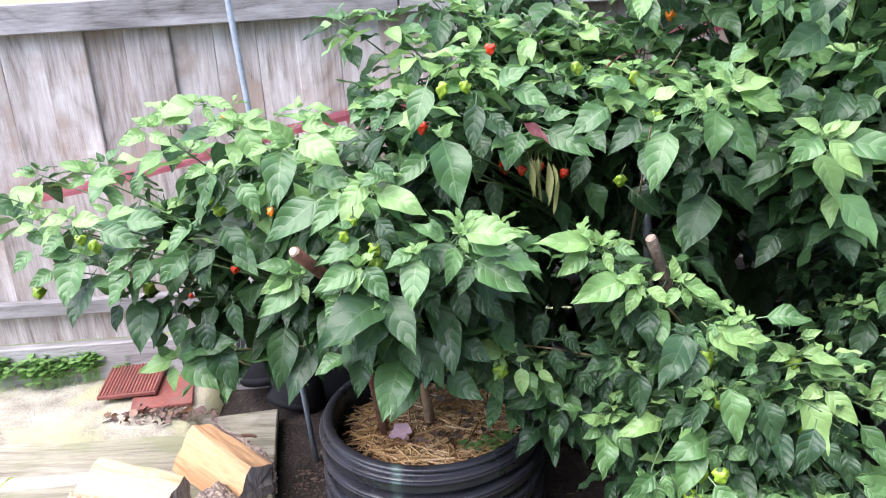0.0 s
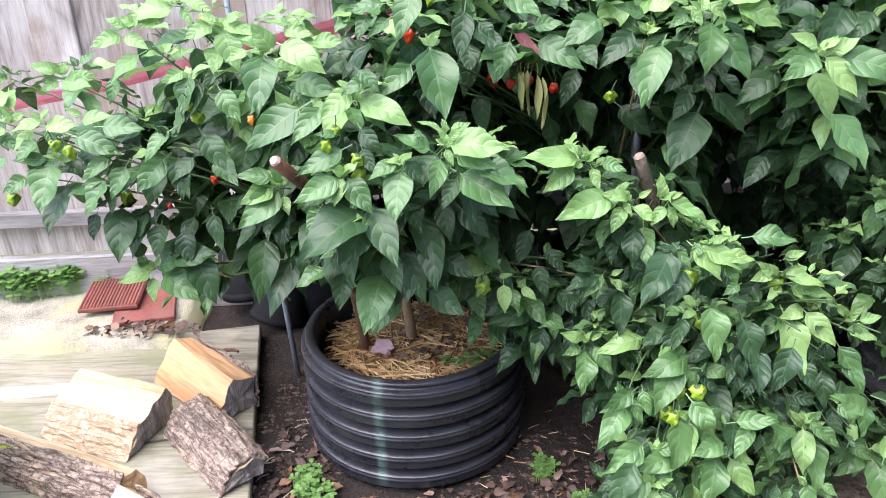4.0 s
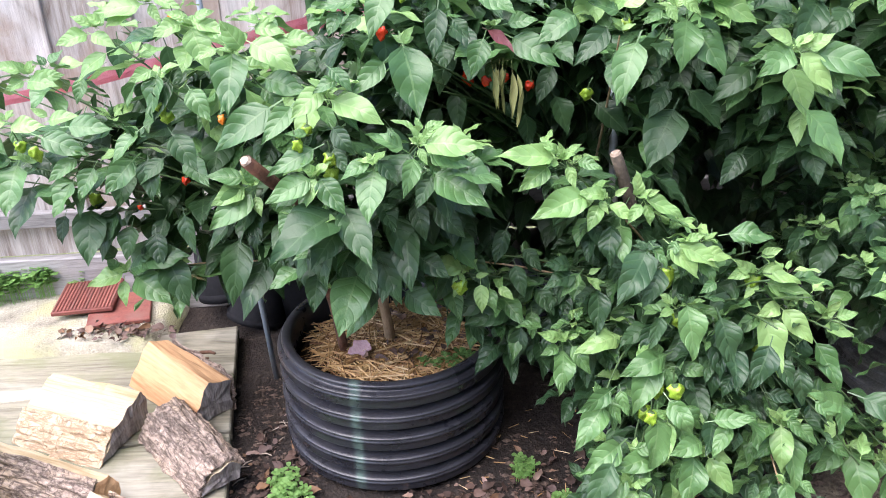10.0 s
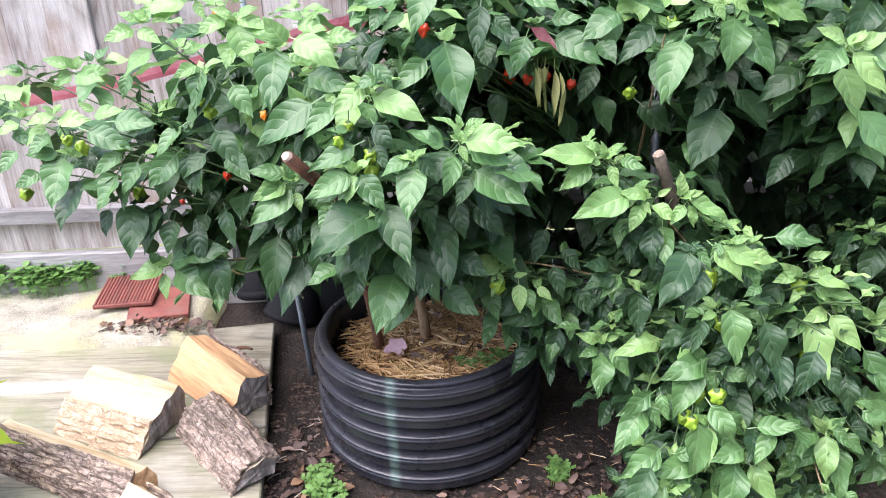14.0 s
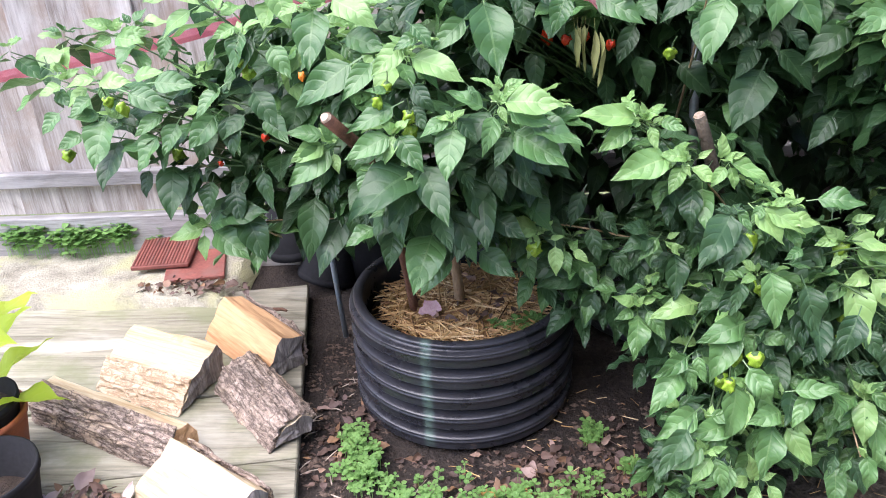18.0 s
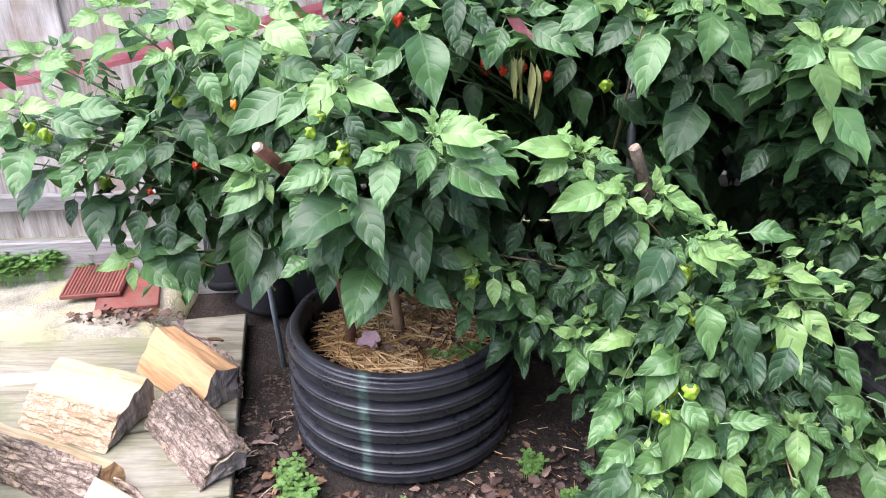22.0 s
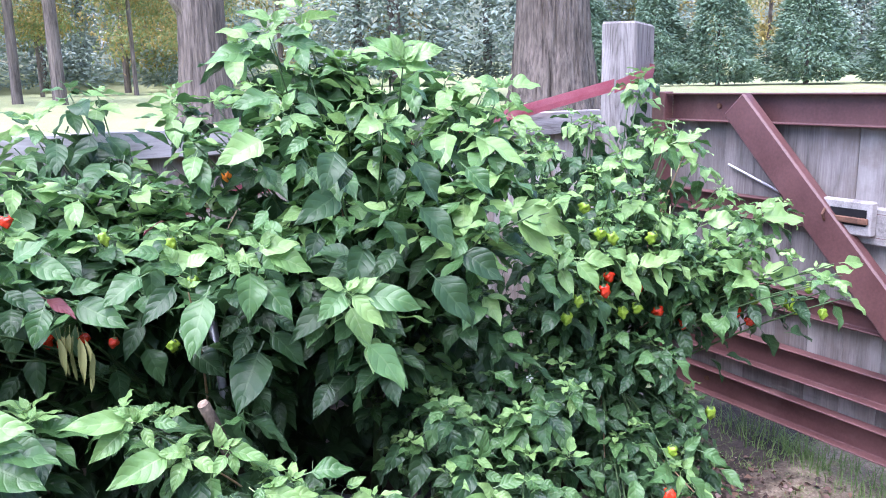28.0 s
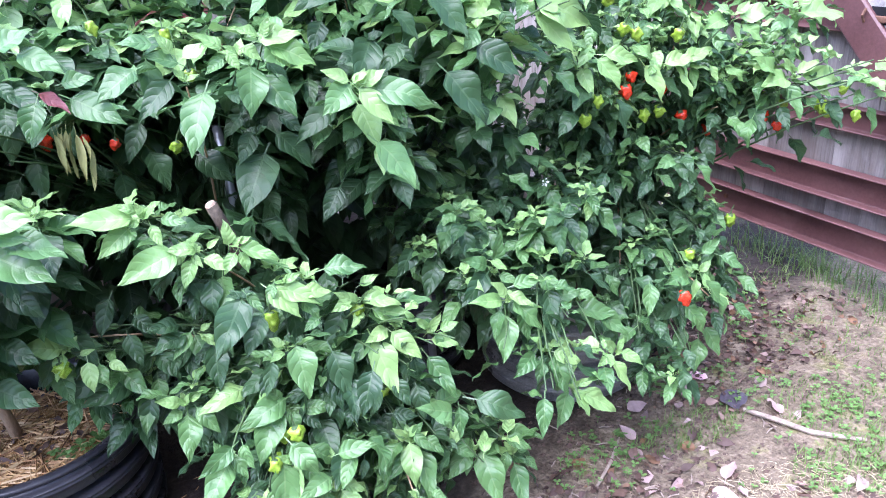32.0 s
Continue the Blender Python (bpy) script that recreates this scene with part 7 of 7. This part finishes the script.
CLOVER_SPOTS = [(-0.37, 1.6, 0.04, 0.06, 0), (-0.34, 1.55, 0.05, 0.05, 0), (-0.33, 1.5, 0.06, 0.05, 0), (-0.36, 1.49, 0.05, 0.05, 0), (-0.3, 1.44, 0.06, 0.05, 0), (-0.2, 1.39, 0.07, 0.04, 0), (-0.12, 1.36, 0.06, 0.04, 0), (0.0, 1.38, 0.08, 0.04, 0), (0.1, 1.4, 0.06, 0.04, 0), (0.2, 1.44, 0.05, 0.04, 0),
                (-0.26, 1.34, 0.07, 0.04, 0), (0.08, 1.33, 0.1, 0.03, 0), (0.24, 1.62, 0.03, 0.03, 0), (0.33, 1.5, 0.03, 0.03, 0), (0.3, 1.36, 0.07, 0.04, 0), (-0.05, 1.4, 0.35, 0.12, 0)]
clover_patch("clover_patch", CLOVER_SPOTS, 470, 41, "fresh green clover round the foot of the pot", 0.055, 0.0088)
clover_patch("clover_sprigs", [(0.04, 1.74, 0.035, 0.02, 0.27), (0.09, 1.76, 0.03, 0.02, 0.27), (0.0, 1.735, 0.03, 0.015, 0.27)], 26, 42, "clover sprigs growing in the potted straw", 0.03, 0.0095)
clover_patch("weed_patch", [(-1.75, 2.58, 0.22, 0.045, 0.08), (-1.45, 2.585, 0.14, 0.04, 0.08), (-1.25, 2.6, 0.08, 0.03, 0.08), (-1.6, 2.54, 0.2, 0.04, 0.08), (-1.5, 2.55, 0.06, 0.04, 0.1), (-1.7, 2.56, 0.07, 0.05, 0.11), (-1.35, 2.57, 0.05, 0.04, 0.1)], 620, 43, "low green weeds along the fence foot", 0.1, 0.015)
clover_patch("weed_patch", [(1.9, 1.62, 0.2, 0.12, 0), (2.15, 1.45, 0.2, 0.15, 0), (2.05, 1.35, 0.12, 0.1, 0), (1.3, 1.45, 0.14, 0.1, 0), (1.42, 1.55, 0.12, 0.1, 0), (2.2, 1.85, 0.22, 0.14, 0), (0.95, 1.2, 0.12, 0.05, 0), (1.72, 1.8, 0.1, 0.12, 0), (1.9, 1.15, 0.16, 0.12, 0), (1.75, 1.5, 0.5, 0.4, 0), (2.2, 2.1, 0.2, 0.2, 0)], 520, 44, "scattered green weeds on bare ground", 0.024, 0.0072)


def grass_tufts(name, spots, count, seed, label, tall=(0.04, 0.12), material=GRASS):
    rnd = random.Random(seed)
    verts, faces, uvs = [], [], []
    for i in range(count):
        cx, cy, rx, ry = rnd.choice(spots)
        a, r = rnd.uniform(0, 6.283), math.sqrt(rnd.random())
        x, y = cx + rx * r * math.cos(a), cy + ry * r * math.sin(a)
        h, l, w, lean = rnd.uniform(0, 6.283), rnd.uniform(*tall), rnd.uniform(0.0015, 0.003), rnd.uniform(0.2, 1.2)
        d, e = Vector((math.cos(h), math.sin(h), 0)), Vector((-math.sin(h), math.cos(h), 0))
        n0, z = len(verts), rise(x, y) - 0.005
        for f in (0, 0.4, 0.75, 1.0):
            p = Vector((x, y, z)) + d * (l * lean * f * f) + Vector((0, 0, l * (f - 0.35 * f * f * lean)))
            for s in (-1, 1):
                verts.append(tuple(p + e * (s * w * (1 - f * 0.9))))
                uvs.append((0.5 + 0.4 * s, f))
        for j in range(3):
            faces.append((n0 + 2 * j, n0 + 2 * j + 1, n0 + 2 * j + 3, n0 + 2 * j + 2))
    me = bpy.data.meshes.new(name)
    me.from_pydata(verts, [], faces)
    layer = me.uv_layers.new(name="UVMap")
    layer.data.foreach_set("uv", [c for f in faces for i in f for c in uvs[i]])
    return single(name, me, material, label, "grass", kind="stuff")


grass_tufts("grass", [(2.12, 1.4, 0.22, 0.16), (1.9, 1.2, 0.16, 0.1), (2.5, 1.7, 0.25, 0.25), (2.65, 2.25, 0.2, 0.3), (2.75, 1.5, 0.15, 0.5), (1.62, 1.5, 0.2, 0.08), (2.2, 1.1, 0.3, 0.2)], 2600, 51, "thin green grass on bare ground by the gate", (0.015, 0.05))
grass_tufts("long_grass", [(2.78, 1.95, 0.13, 0.3), (2.72, 2.3, 0.1, 0.3), (2.8, 1.4, 0.12, 0.4)], 520, 52, "long grass tufts under the gate", (0.08, 0.2), GRASS)
grass_tufts("lawn_edge", [(4.0, 3.6, 1.6, 1.2), (4.0, 6.0, 2.5, 2.0)], 3000, 53, "pale grass beyond the gate", (0.08, 0.22))


def litter_leaf(bm, p, heading, size, rnd, lobed=True):
    """A curled lobed fallen leaf lying on the ground."""
    n = 14
    pts = []
    tilt = (rnd.uniform(-0.3, 0.3), rnd.uniform(-0.3, 0.3))
    for i in range(n):
        a = 2 * math.pi * i / n
        r = size * (0.84 + 0.16 * abs(math.cos(2.5 * a))) * (0.7 + 0.25 * abs(math.cos(a))) * rnd.uniform(0.8, 1.15)
        x, y = r * math.cos(a + heading), r * math.sin(a + heading)
        pts.append(bm.verts.new((p[0] + x, p[1] + y, p[2] + 0.006 + abs(x * tilt[0] + y * tilt[1]) + rnd.uniform(0, 0.25) * r)))
    mid = bm.verts.new((p[0], p[1], p[2] + 0.004))
    for i in range(n):
        bm.faces.new((pts[i], pts[(i + 1) % n], mid))


def leaf_litter(name, spots, count, seed, label):
    rnd = random.Random(seed)
    records = []
    for i in range(count):
        cx, cy, rx, ry, z = rnd.choice(spots)
        a, r = rnd.uniform(0, 6.283), math.sqrt(rnd.random())
        p = (cx + rx * r * math.cos(a), cy + ry * r * math.sin(a), z + 0.006 + rnd.uniform(0, 0.012))
        records.append((rnd.randrange(8), leaf_pose(p, rnd.uniform(0, 360), rnd.uniform(-12, 25), rnd.uniform(-70, 70), 0.011 + 0.034 * rnd.random() ** 1.8), 0))
    return tagged(joined_leaves(name, records, None, (LITTER,)), label, "fallen leaves", kind="stuff")


leaf_litter("leaf_litter", [(-0.42, 1.65, 0.1, 0.25, 0), (0.25, 1.45, 0.25, 0.15, 0), (0.9, 1.15, 0.3, 0.2, 0), (1.25, 1.35, 0.35, 0.25, 0), (1.75, 1.75, 0.2, 0.2, 0), (-1.0, 2.28, 0.2, 0.04, 0.085), (0.0, 1.35, 0.3, 0.12, 0), (1.5, 1.0, 0.4, 0.3, 0), (-0.02, 1.9, 0.2, 0.15, 0.27), (-0.95, 1.33, 0.1, 0.06, 0.055), (0.35, 1.55, 0.2, 0.2, 0), (0.15, 1.48, 0.2, 0.1, 0), (-0.36, 1.6, 0.08, 0.12, 0), (2.0, 1.9, 0.25, 0.2, 0), (2.1, 2.1, 0.25, 0.2, 0), (2.15, 2.2, 0.25, 0.25, 0), (1.95, 2.0, 0.2, 0.2, 0), (1.2, 1.3, 0.3, 0.2, 0), (1.7, 1.95, 0.15, 0.1, 0), (2.47, 1.9, 0.25, 0.2, 0), (2.35, 2.1, 0.25, 0.25, 0), (2.2, 1.75, 0.25, 0.15, 0), (2.0, 1.75, 0.2, 0.15, 0), (0.05, 1.5, 0.4, 0.1, 0)], 2500, 61, "brown and dark fallen leaves on the soil")


PALE_LITTER = litter_material("pale_fallen_leaf", (0.5, 0.36, 0.34), (0.66, 0.5, 0.46))
rnd = random.Random(66)
records = []
for i in range(260):
    cx, cy, rx, ry = rnd.choice(((1.02, 1.12, 0.28, 0.1), (1.1, 1.14, 0.2, 0.08), (1.3, 1.25, 0.35, 0.25), (1.55, 1.05, 0.4, 0.25), (1.75, 1.6, 0.35, 0.25), (0.1, 1.36, 0.4, 0.08), (-0.9, 1.33, 0.16, 0.05)))
    a, r = rnd.uniform(0, 6.283), math.sqrt(rnd.random())
    z = 0.056 if cx < -0.5 else 0.0
    records.append((rnd.randrange(8), leaf_pose((cx + rx * r * math.cos(a), cy + ry * r * math.sin(a), z + 0.008), rnd.uniform(0, 360), rnd.uniform(-8, 18), rnd.uniform(-50, 50), rnd.uniform(0.03, 0.075)), 0))
tagged(joined_leaves("pale_leaf_litter", records, None, (PALE_LITTER,)), "pale pink and tan fallen leaves on bare ground", "fallen leaves", kind="stuff")


def fallen_leaf(p, size, material, label, seed):
    bm = bmesh.new()
    litter_leaf(bm, p, seed * 1.3, size, random.Random(seed))
    return single("fallen_leaf", bm, material, label, "leaf", "fallen leaves", smooth=True)


fallen_leaf((-0.17, 1.80, 0.285), 0.042, PINK_LEAF, "pink fallen leaf on the potted straw", 1)
fallen_leaf((1.82, 1.71, 0.0), 0.035, PINK_LEAF, "pale pink fallen leaf on the ground", 2)
fallen_leaf((1.833, 1.56, 0.0), 0.055, DARK_LEAF, "dark curled fallen leaf on the ground", 3)
fallen_leaf((1.69, 1.09, 0.0), 0.03, RED_LEAF, "crimson fallen leaf on dry grass", 4)
fallen_leaf((1.45, 1.15, 0.0), 0.035, YELLOW_LEAF, "yellow-brown fallen leaf on the ground", 5)
fallen_leaf((1.17, 1.31, 0.0), 0.05, PINK_LEAF, "large pale fallen leaf on soil", 6)
fallen_leaf((-0.02, 1.43, 0.0), 0.026, YELLOW_LEAF, "orange-yellow fallen leaf in clover", 7)
fallen_leaf((0.06, 1.43, 0.0), 0.026, YELLOW_LEAF, "orange fallen leaf in clover", 8)
fallen_leaf((-0.68, 1.46, 0.054), 0.026, YELLOW_LEAF, "yellow fallen leaf on the boards", 9)
DRY_TWIG = surface("dry_twig", (0.2, 0.155, 0.12), (0.5, 0.42, 0.34), 30, 140, rough=0.85, bump=0.6)
single("twig", tube(bmesh.new(), [(1.83, 1.51, 0.01), (1.87, 1.43, 0.014), (1.92, 1.34, 0.012), (1.97, 1.29, 0.014), (2.03, 1.25, 0.01)], [0.006, 0.009, 0.008, 0.008, 0.005], 7, rough=0.12), DRY_TWIG, "bare pale twig on the ground", "twig")
single("twig", tube(bmesh.new(), [(1.25, 1.4, 0.008), (1.34, 1.47, 0.012), (1.42, 1.55, 0.01)], [0.004, 0.005, 0.003], 6, rough=0.12), DRY_TWIG, "short dry twig on soil", "twig")


rnd = random.Random(77)
bm = bmesh.new()
for i in range(150):
    cx, cy, rx, ry = rnd.choice(((0.2, 1.42, 0.5, 0.12), (1.1, 1.25, 0.35, 0.2), (1.5, 1.5, 0.35, 0.3), (2.1, 2.0, 0.3, 0.3), (-0.43, 1.7, 0.1, 0.3), (0.9, 1.15, 0.3, 0.1)))
    x, y, h, l = cx + rx * rnd.uniform(-1, 1), cy + ry * rnd.uniform(-1, 1), rnd.uniform(0, 6.283), rnd.uniform(0.015, 0.06)
    a, b = Vector((x, y, rise(x, y) + 0.005)), Vector((x + l * math.cos(h), y + l * math.sin(h), rise(x, y) + rnd.uniform(0.004, 0.016)))
    tube(bm, [a, a.lerp(b, 0.5) + Vector((0.004 * rnd.uniform(-1, 1), 0.004 * rnd.uniform(-1, 1), 0.002)), b], [0.0016, 0.002, 0.001], 5)
single("twig_litter", bm, DRY_TWIG, "small broken twigs strewn on the soil", "twigs", kind="stuff")


# ---- beyond the fence: trees, far board fence, conifers ----
TRUNK = surface("ridged_tree_bark", (0.03, 0.024, 0.02), (0.27, 0.225, 0.19), 15.0, 46.0, (1, 1, 0.1), rough=0.95, bump=1.0, depth=0.06)
FAR_LEAF = leaf_material("far_tree_leaf", (0.13, 0.19, 0.06), (0.32, 0.38, 0.15), (0.2, 0.25, 0.1), 0.7, 0.35)
AUTUMN_LEAF = leaf_material("autumn_tree_leaf", (0.26, 0.2, 0.06), (0.5, 0.4, 0.14), (0.3, 0.25, 0.1), 0.7, 0.3)
# distance haze put into the conifer colours: paler, bluish tones
NEEDLE = leaf_material("hazed_conifer_needles", (0.11, 0.19, 0.12), (0.25, 0.36, 0.24), (0.2, 0.3, 0.2), 0.7, 0.2)
HAZED_NEEDLE = leaf_material("hazed_far_needles", (0.17, 0.24, 0.19), (0.36, 0.43, 0.36), (0.3, 0.38, 0.3), 0.8, 0.25)
FENCE_WHITE = surface("white_fence_paint", (0.62, 0.62, 0.6), (0.8, 0.8, 0.78), 2, 30, rough=0.7)


SPRAY = np.array([(0, 0, 0), (-0.2, 0.45, 0.05), (0, 0.5, 0.1), (0.2, 0.45, 0.05), (0, 1.0, -0.1)])
SPRAY_TRIS = np.array([(0, 2, 1), (0, 3, 2), (1, 2, 4), (2, 3, 4)])


def joined_sprays(name, poses, slots, parent, materials):
    """A far crown of many small pointed sprays in one mesh."""
    verts, faces = [], []
    for i, m in enumerate(poses):
        mm = np.array(m)
        verts.append(SPRAY @ mm[:3, :3].T + mm[:3, 3])
        faces.append(SPRAY_TRIS + 5 * i)
    me = bpy.data.meshes.new(name)
    me.from_pydata(np.concatenate(verts).tolist(), [], np.concatenate(faces).tolist())
    for m in materials:
        me.materials.append(m)
    me.polygons.foreach_set("material_index", np.repeat(slots, 4))
    ob = part(name, me, None, parent)
    ob["kind"] = "stuff"
    return ob


def trunk_part(tree, x, y, z, r, tall, seed, flare=0.5, lean=0.0, furrows=0):
    bm, rings, n = bmesh.new(), [], 26 + 5 * furrows
    for j in range(22 + 2 * furrows):
        f = (j / (21 + 2 * furrows)) ** (1.6 if furrows else 1.0)
        h = tall * f
        rr = r * (1 - 0.35 * f + flare * math.exp(-h / (1.4 * r)))
        ring = []
        for k in range(n):
            a = 2 * math.pi * k / n
            b = 1 + 0.06 * noise.noise(Vector((math.cos(a) * 3, math.sin(a) * 3, h * 0.5 + seed))) + 0.22 * flare * math.exp(-h / r) * math.cos(5 * a + seed)
            if furrows:
                b += 0.085 * (0.5 - abs(noise.noise(Vector((math.cos(a) * furrows * 0.42, math.sin(a) * furrows * 0.42, h * 1.3 + seed)))) * 2.2)
            ring.append(bm.verts.new((x + lean * h + rr * b * math.cos(a), y + rr * b * math.sin(a), z - 0.15 + h)))
        rings.append(ring)
    for a, b in zip(rings, rings[1:]):
        for k in range(n):
            bm.faces.new((a[k], a[(k + 1) % n], b[(k + 1) % n], b[k]))
    return part("trunk", bm, TRUNK, tree, "ridged grey-brown bark", smooth=True)


def broad_tree(x, y, r, tall, crown_lo, crown_r, count, seed, label, autumn=0.3, lean=0.0, leaf=0.22, limbs=7, furrows=0):
    """A big tree: trunk, limbs and a loose crown of many leaves in clumps."""
    rnd = random.Random(seed)
    z = rise(x, y)
    tree = thing("tree", (x, y, z), label, "tree")
    trunk_part(tree, x, y, z, r, tall, seed, 0.5 if r > 0.2 else 0.15, lean, furrows)
    records = []
    for i in range(limbs):
        a, h = rnd.uniform(0, 6.283), rnd.uniform(crown_lo, tall * 0.95)
        reach = crown_r * rnd.uniform(0.6, 1.05)
        p0 = Vector((x + lean * h, y, z + h))
        p2 = p0 + Vector((math.cos(a) * reach, math.sin(a) * reach, rnd.uniform(-0.25, 0.5) * reach))
        path = bezier(p0, p0.lerp(p2, 0.5) + Vector((0, 0, 0.2 * reach)), p2, 8)
        part("limb", tube(bmesh.new(), path, [r * 0.32 * (1 - 0.1 * k) for k in range(8)], 7, rough=0.08, rnd=rnd), TRUNK, tree, smooth=True)
        for c in range(9):
            q = path[rnd.randint(2, 7)] + Vector((rnd.gauss(0, 1), rnd.gauss(0, 1), rnd.gauss(-0.1, 0.6))) * crown_r * 0.16
            for k in range(count // (limbs * 9)):
                o = Vector((rnd.gauss(0, 1), rnd.gauss(0, 1), rnd.gauss(0, 0.55))) * crown_r * 0.11
                records.append((rnd.randrange(8), leaf_pose(q + o, rnd.uniform(0, 360), rnd.uniform(-70, 10), rnd.uniform(-40, 40), leaf * rnd.uniform(0.6, 1.3)), 1 if rnd.random() < autumn else 0))
    joined_sprays("crown", [r[1] for r in records], [r[2] for r in records], tree, (FAR_LEAF, AUTUMN_LEAF))
    return tree


def conifer(x, y, tall, width, seed, label, count=4000, fine=1.0, needles=NEEDLE):
    """A dense young conifer: trunk and tiers of drooping sprays."""
    rnd = random.Random(seed)
    z = rise(x, y)
    tree = thing("conifer", (x, y, z), label, "conifer", "row of conifers")
    part("trunk", tube(bmesh.new(), [(x, y, z - 0.1), (x, y, z + tall * 0.6), (x, y, z + tall)], [tall * 0.02, tall * 0.012, 0.01], 7), TRUNK, tree)
    records = []
    for i in range(count):
        f = rnd.random() ** 1.25
        h = 0.03 + 0.97 * f
        a = rnd.uniform(0, 6.283)
        lump = 1 + 0.1 * math.sin(31 * h + 2 * a) + 0.22 * math.sin(3 * a + 9 * h + seed) + 0.12 * math.sin(7 * a + seed * 2)
        r = width * (1 - h) ** 0.85 * min(1.0, 0.62 + 3.5 * h) * lump * rnd.uniform(0.5, 1.0) ** 0.6
        p = (x + r * math.cos(a), y + r * math.sin(a), z + tall * h)
        records.append((rnd.randrange(8), leaf_pose(p, math.degrees(a) + rnd.gauss(0, 25), rnd.uniform(-35, 40), rnd.uniform(-50, 50), fine * (0.25 + 0.03 * tall) * rnd.uniform(0.6, 1.2)), 0))
    joined_sprays("crown", [r[1] for r in records], [0] * len(records), tree, (needles,))
    return tree


broad_tree(7.2, 11.5, 0.56, 14, 5.5, 5.0, 24000, 71, "huge old tree with ridged bark", 0.3, limbs=8, leaf=0.1, furrows=30)
forked = broad_tree(1.72, 11.8, 0.33, 13, 4.0, 5.0, 26000, 72, "large forked tree with dark bark", 0.25, 0.01, limbs=9, leaf=0.1, furrows=22)
part("limb", tube(bmesh.new(), bezier((1.62, 11.7, 2.5), (1.15, 11.7, 2.75), (0.75, 11.6, 5.2), 9), [0.13, 0.12, 0.11, 0.1, 0.095, 0.09, 0.085, 0.08, 0.07], 12, rough=0.06), TRUNK, forked, smooth=True)
broad_tree(-0.33, 16.5, 0.12, 12, 3.0, 4.5, 24000, 73, "tall slim tree with greyish trunk", 0.6, 0.0, limbs=9, leaf=0.11)
broad_tree(-1.2, 18.5, 0.1, 11, 2.2, 5.0, 26000, 74, "lawn tree with hanging autumn foliage", 0.7, 0.02, limbs=11, leaf=0.12)
for i, (x, y, tall, wide) in enumerate(((13.2, 16.6, 2.9, 0.95), (14.45, 15.7, 3.2, 1.05), (16.2, 14.6, 3.0, 1.15), (18.0, 13.2, 3.3, 1.2), (19.4, 11.2, 3.4, 1.2), (11.9, 17.6, 2.6, 0.9))):
    conifer(x, y, tall, wide, 80 + i, "dense green young conifer on the lawn edge", 15000, 0.4)
for i in range(40):
    rnd = random.Random(200 + i)
    x, y = -30 + i * 2.5 + rnd.uniform(-1.0, 1.0), 46 + rnd.uniform(-6, 10) - 0.16 * max(0, i * 2.5 - 30)
    if i % 3 == 1:
        broad_tree(x, y, 0.16, 13 + rnd.uniform(0, 4), 1.0, 5.0, 9000, 300 + i, "far wood tree in pale autumn leaf", rnd.random(), leaf=0.28, limbs=11)
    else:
        conifer(x, y, 14 + rnd.uniform(-2, 6), 3.8, 300 + i, "tall far conifer at the edge of the wood", 8000, 0.6, HAZED_NEEDLE)

for i, (x, y, tall) in enumerate(((-7.0, 26, 9), (-4.2, 29, 10), (-1.5, 33, 9), (1.6, 30, 10), (4.2, 34, 11))):
    broad_tree(x, y, 0.075, tall, 1.6, 3.6, 15000, 400 + i, "slender lawn tree in pale yellow-green leaf", 0.45, leaf=0.17, limbs=10)

paddock = thing("far_fence", (0, 60, rise(0, 60)), "far white board fence across the lawn", "fence")
for i in range(9):
    x = 0.2 + i * 0.9
    y = 66 - 2.4 * i
    z = rise(x, y)
    part("post", box(bmesh.new(), (x - 0.08, y - 0.08, z - 0.1), (x + 0.08, y + 0.08, z + 1.2)), FENCE_WHITE, paddock)
    for h in (0.35, 0.7, 1.05):
        m = Matrix.Translation((x, y, z + h)) @ Matrix.Rotation(math.atan2(-2.4, 0.9), 4, "Z")
        part("rail", box(bmesh.new(), (0, -0.09, -0.07), (2.56, -0.085 + 0.03, 0.07), m), FENCE_WHITE, paddock)
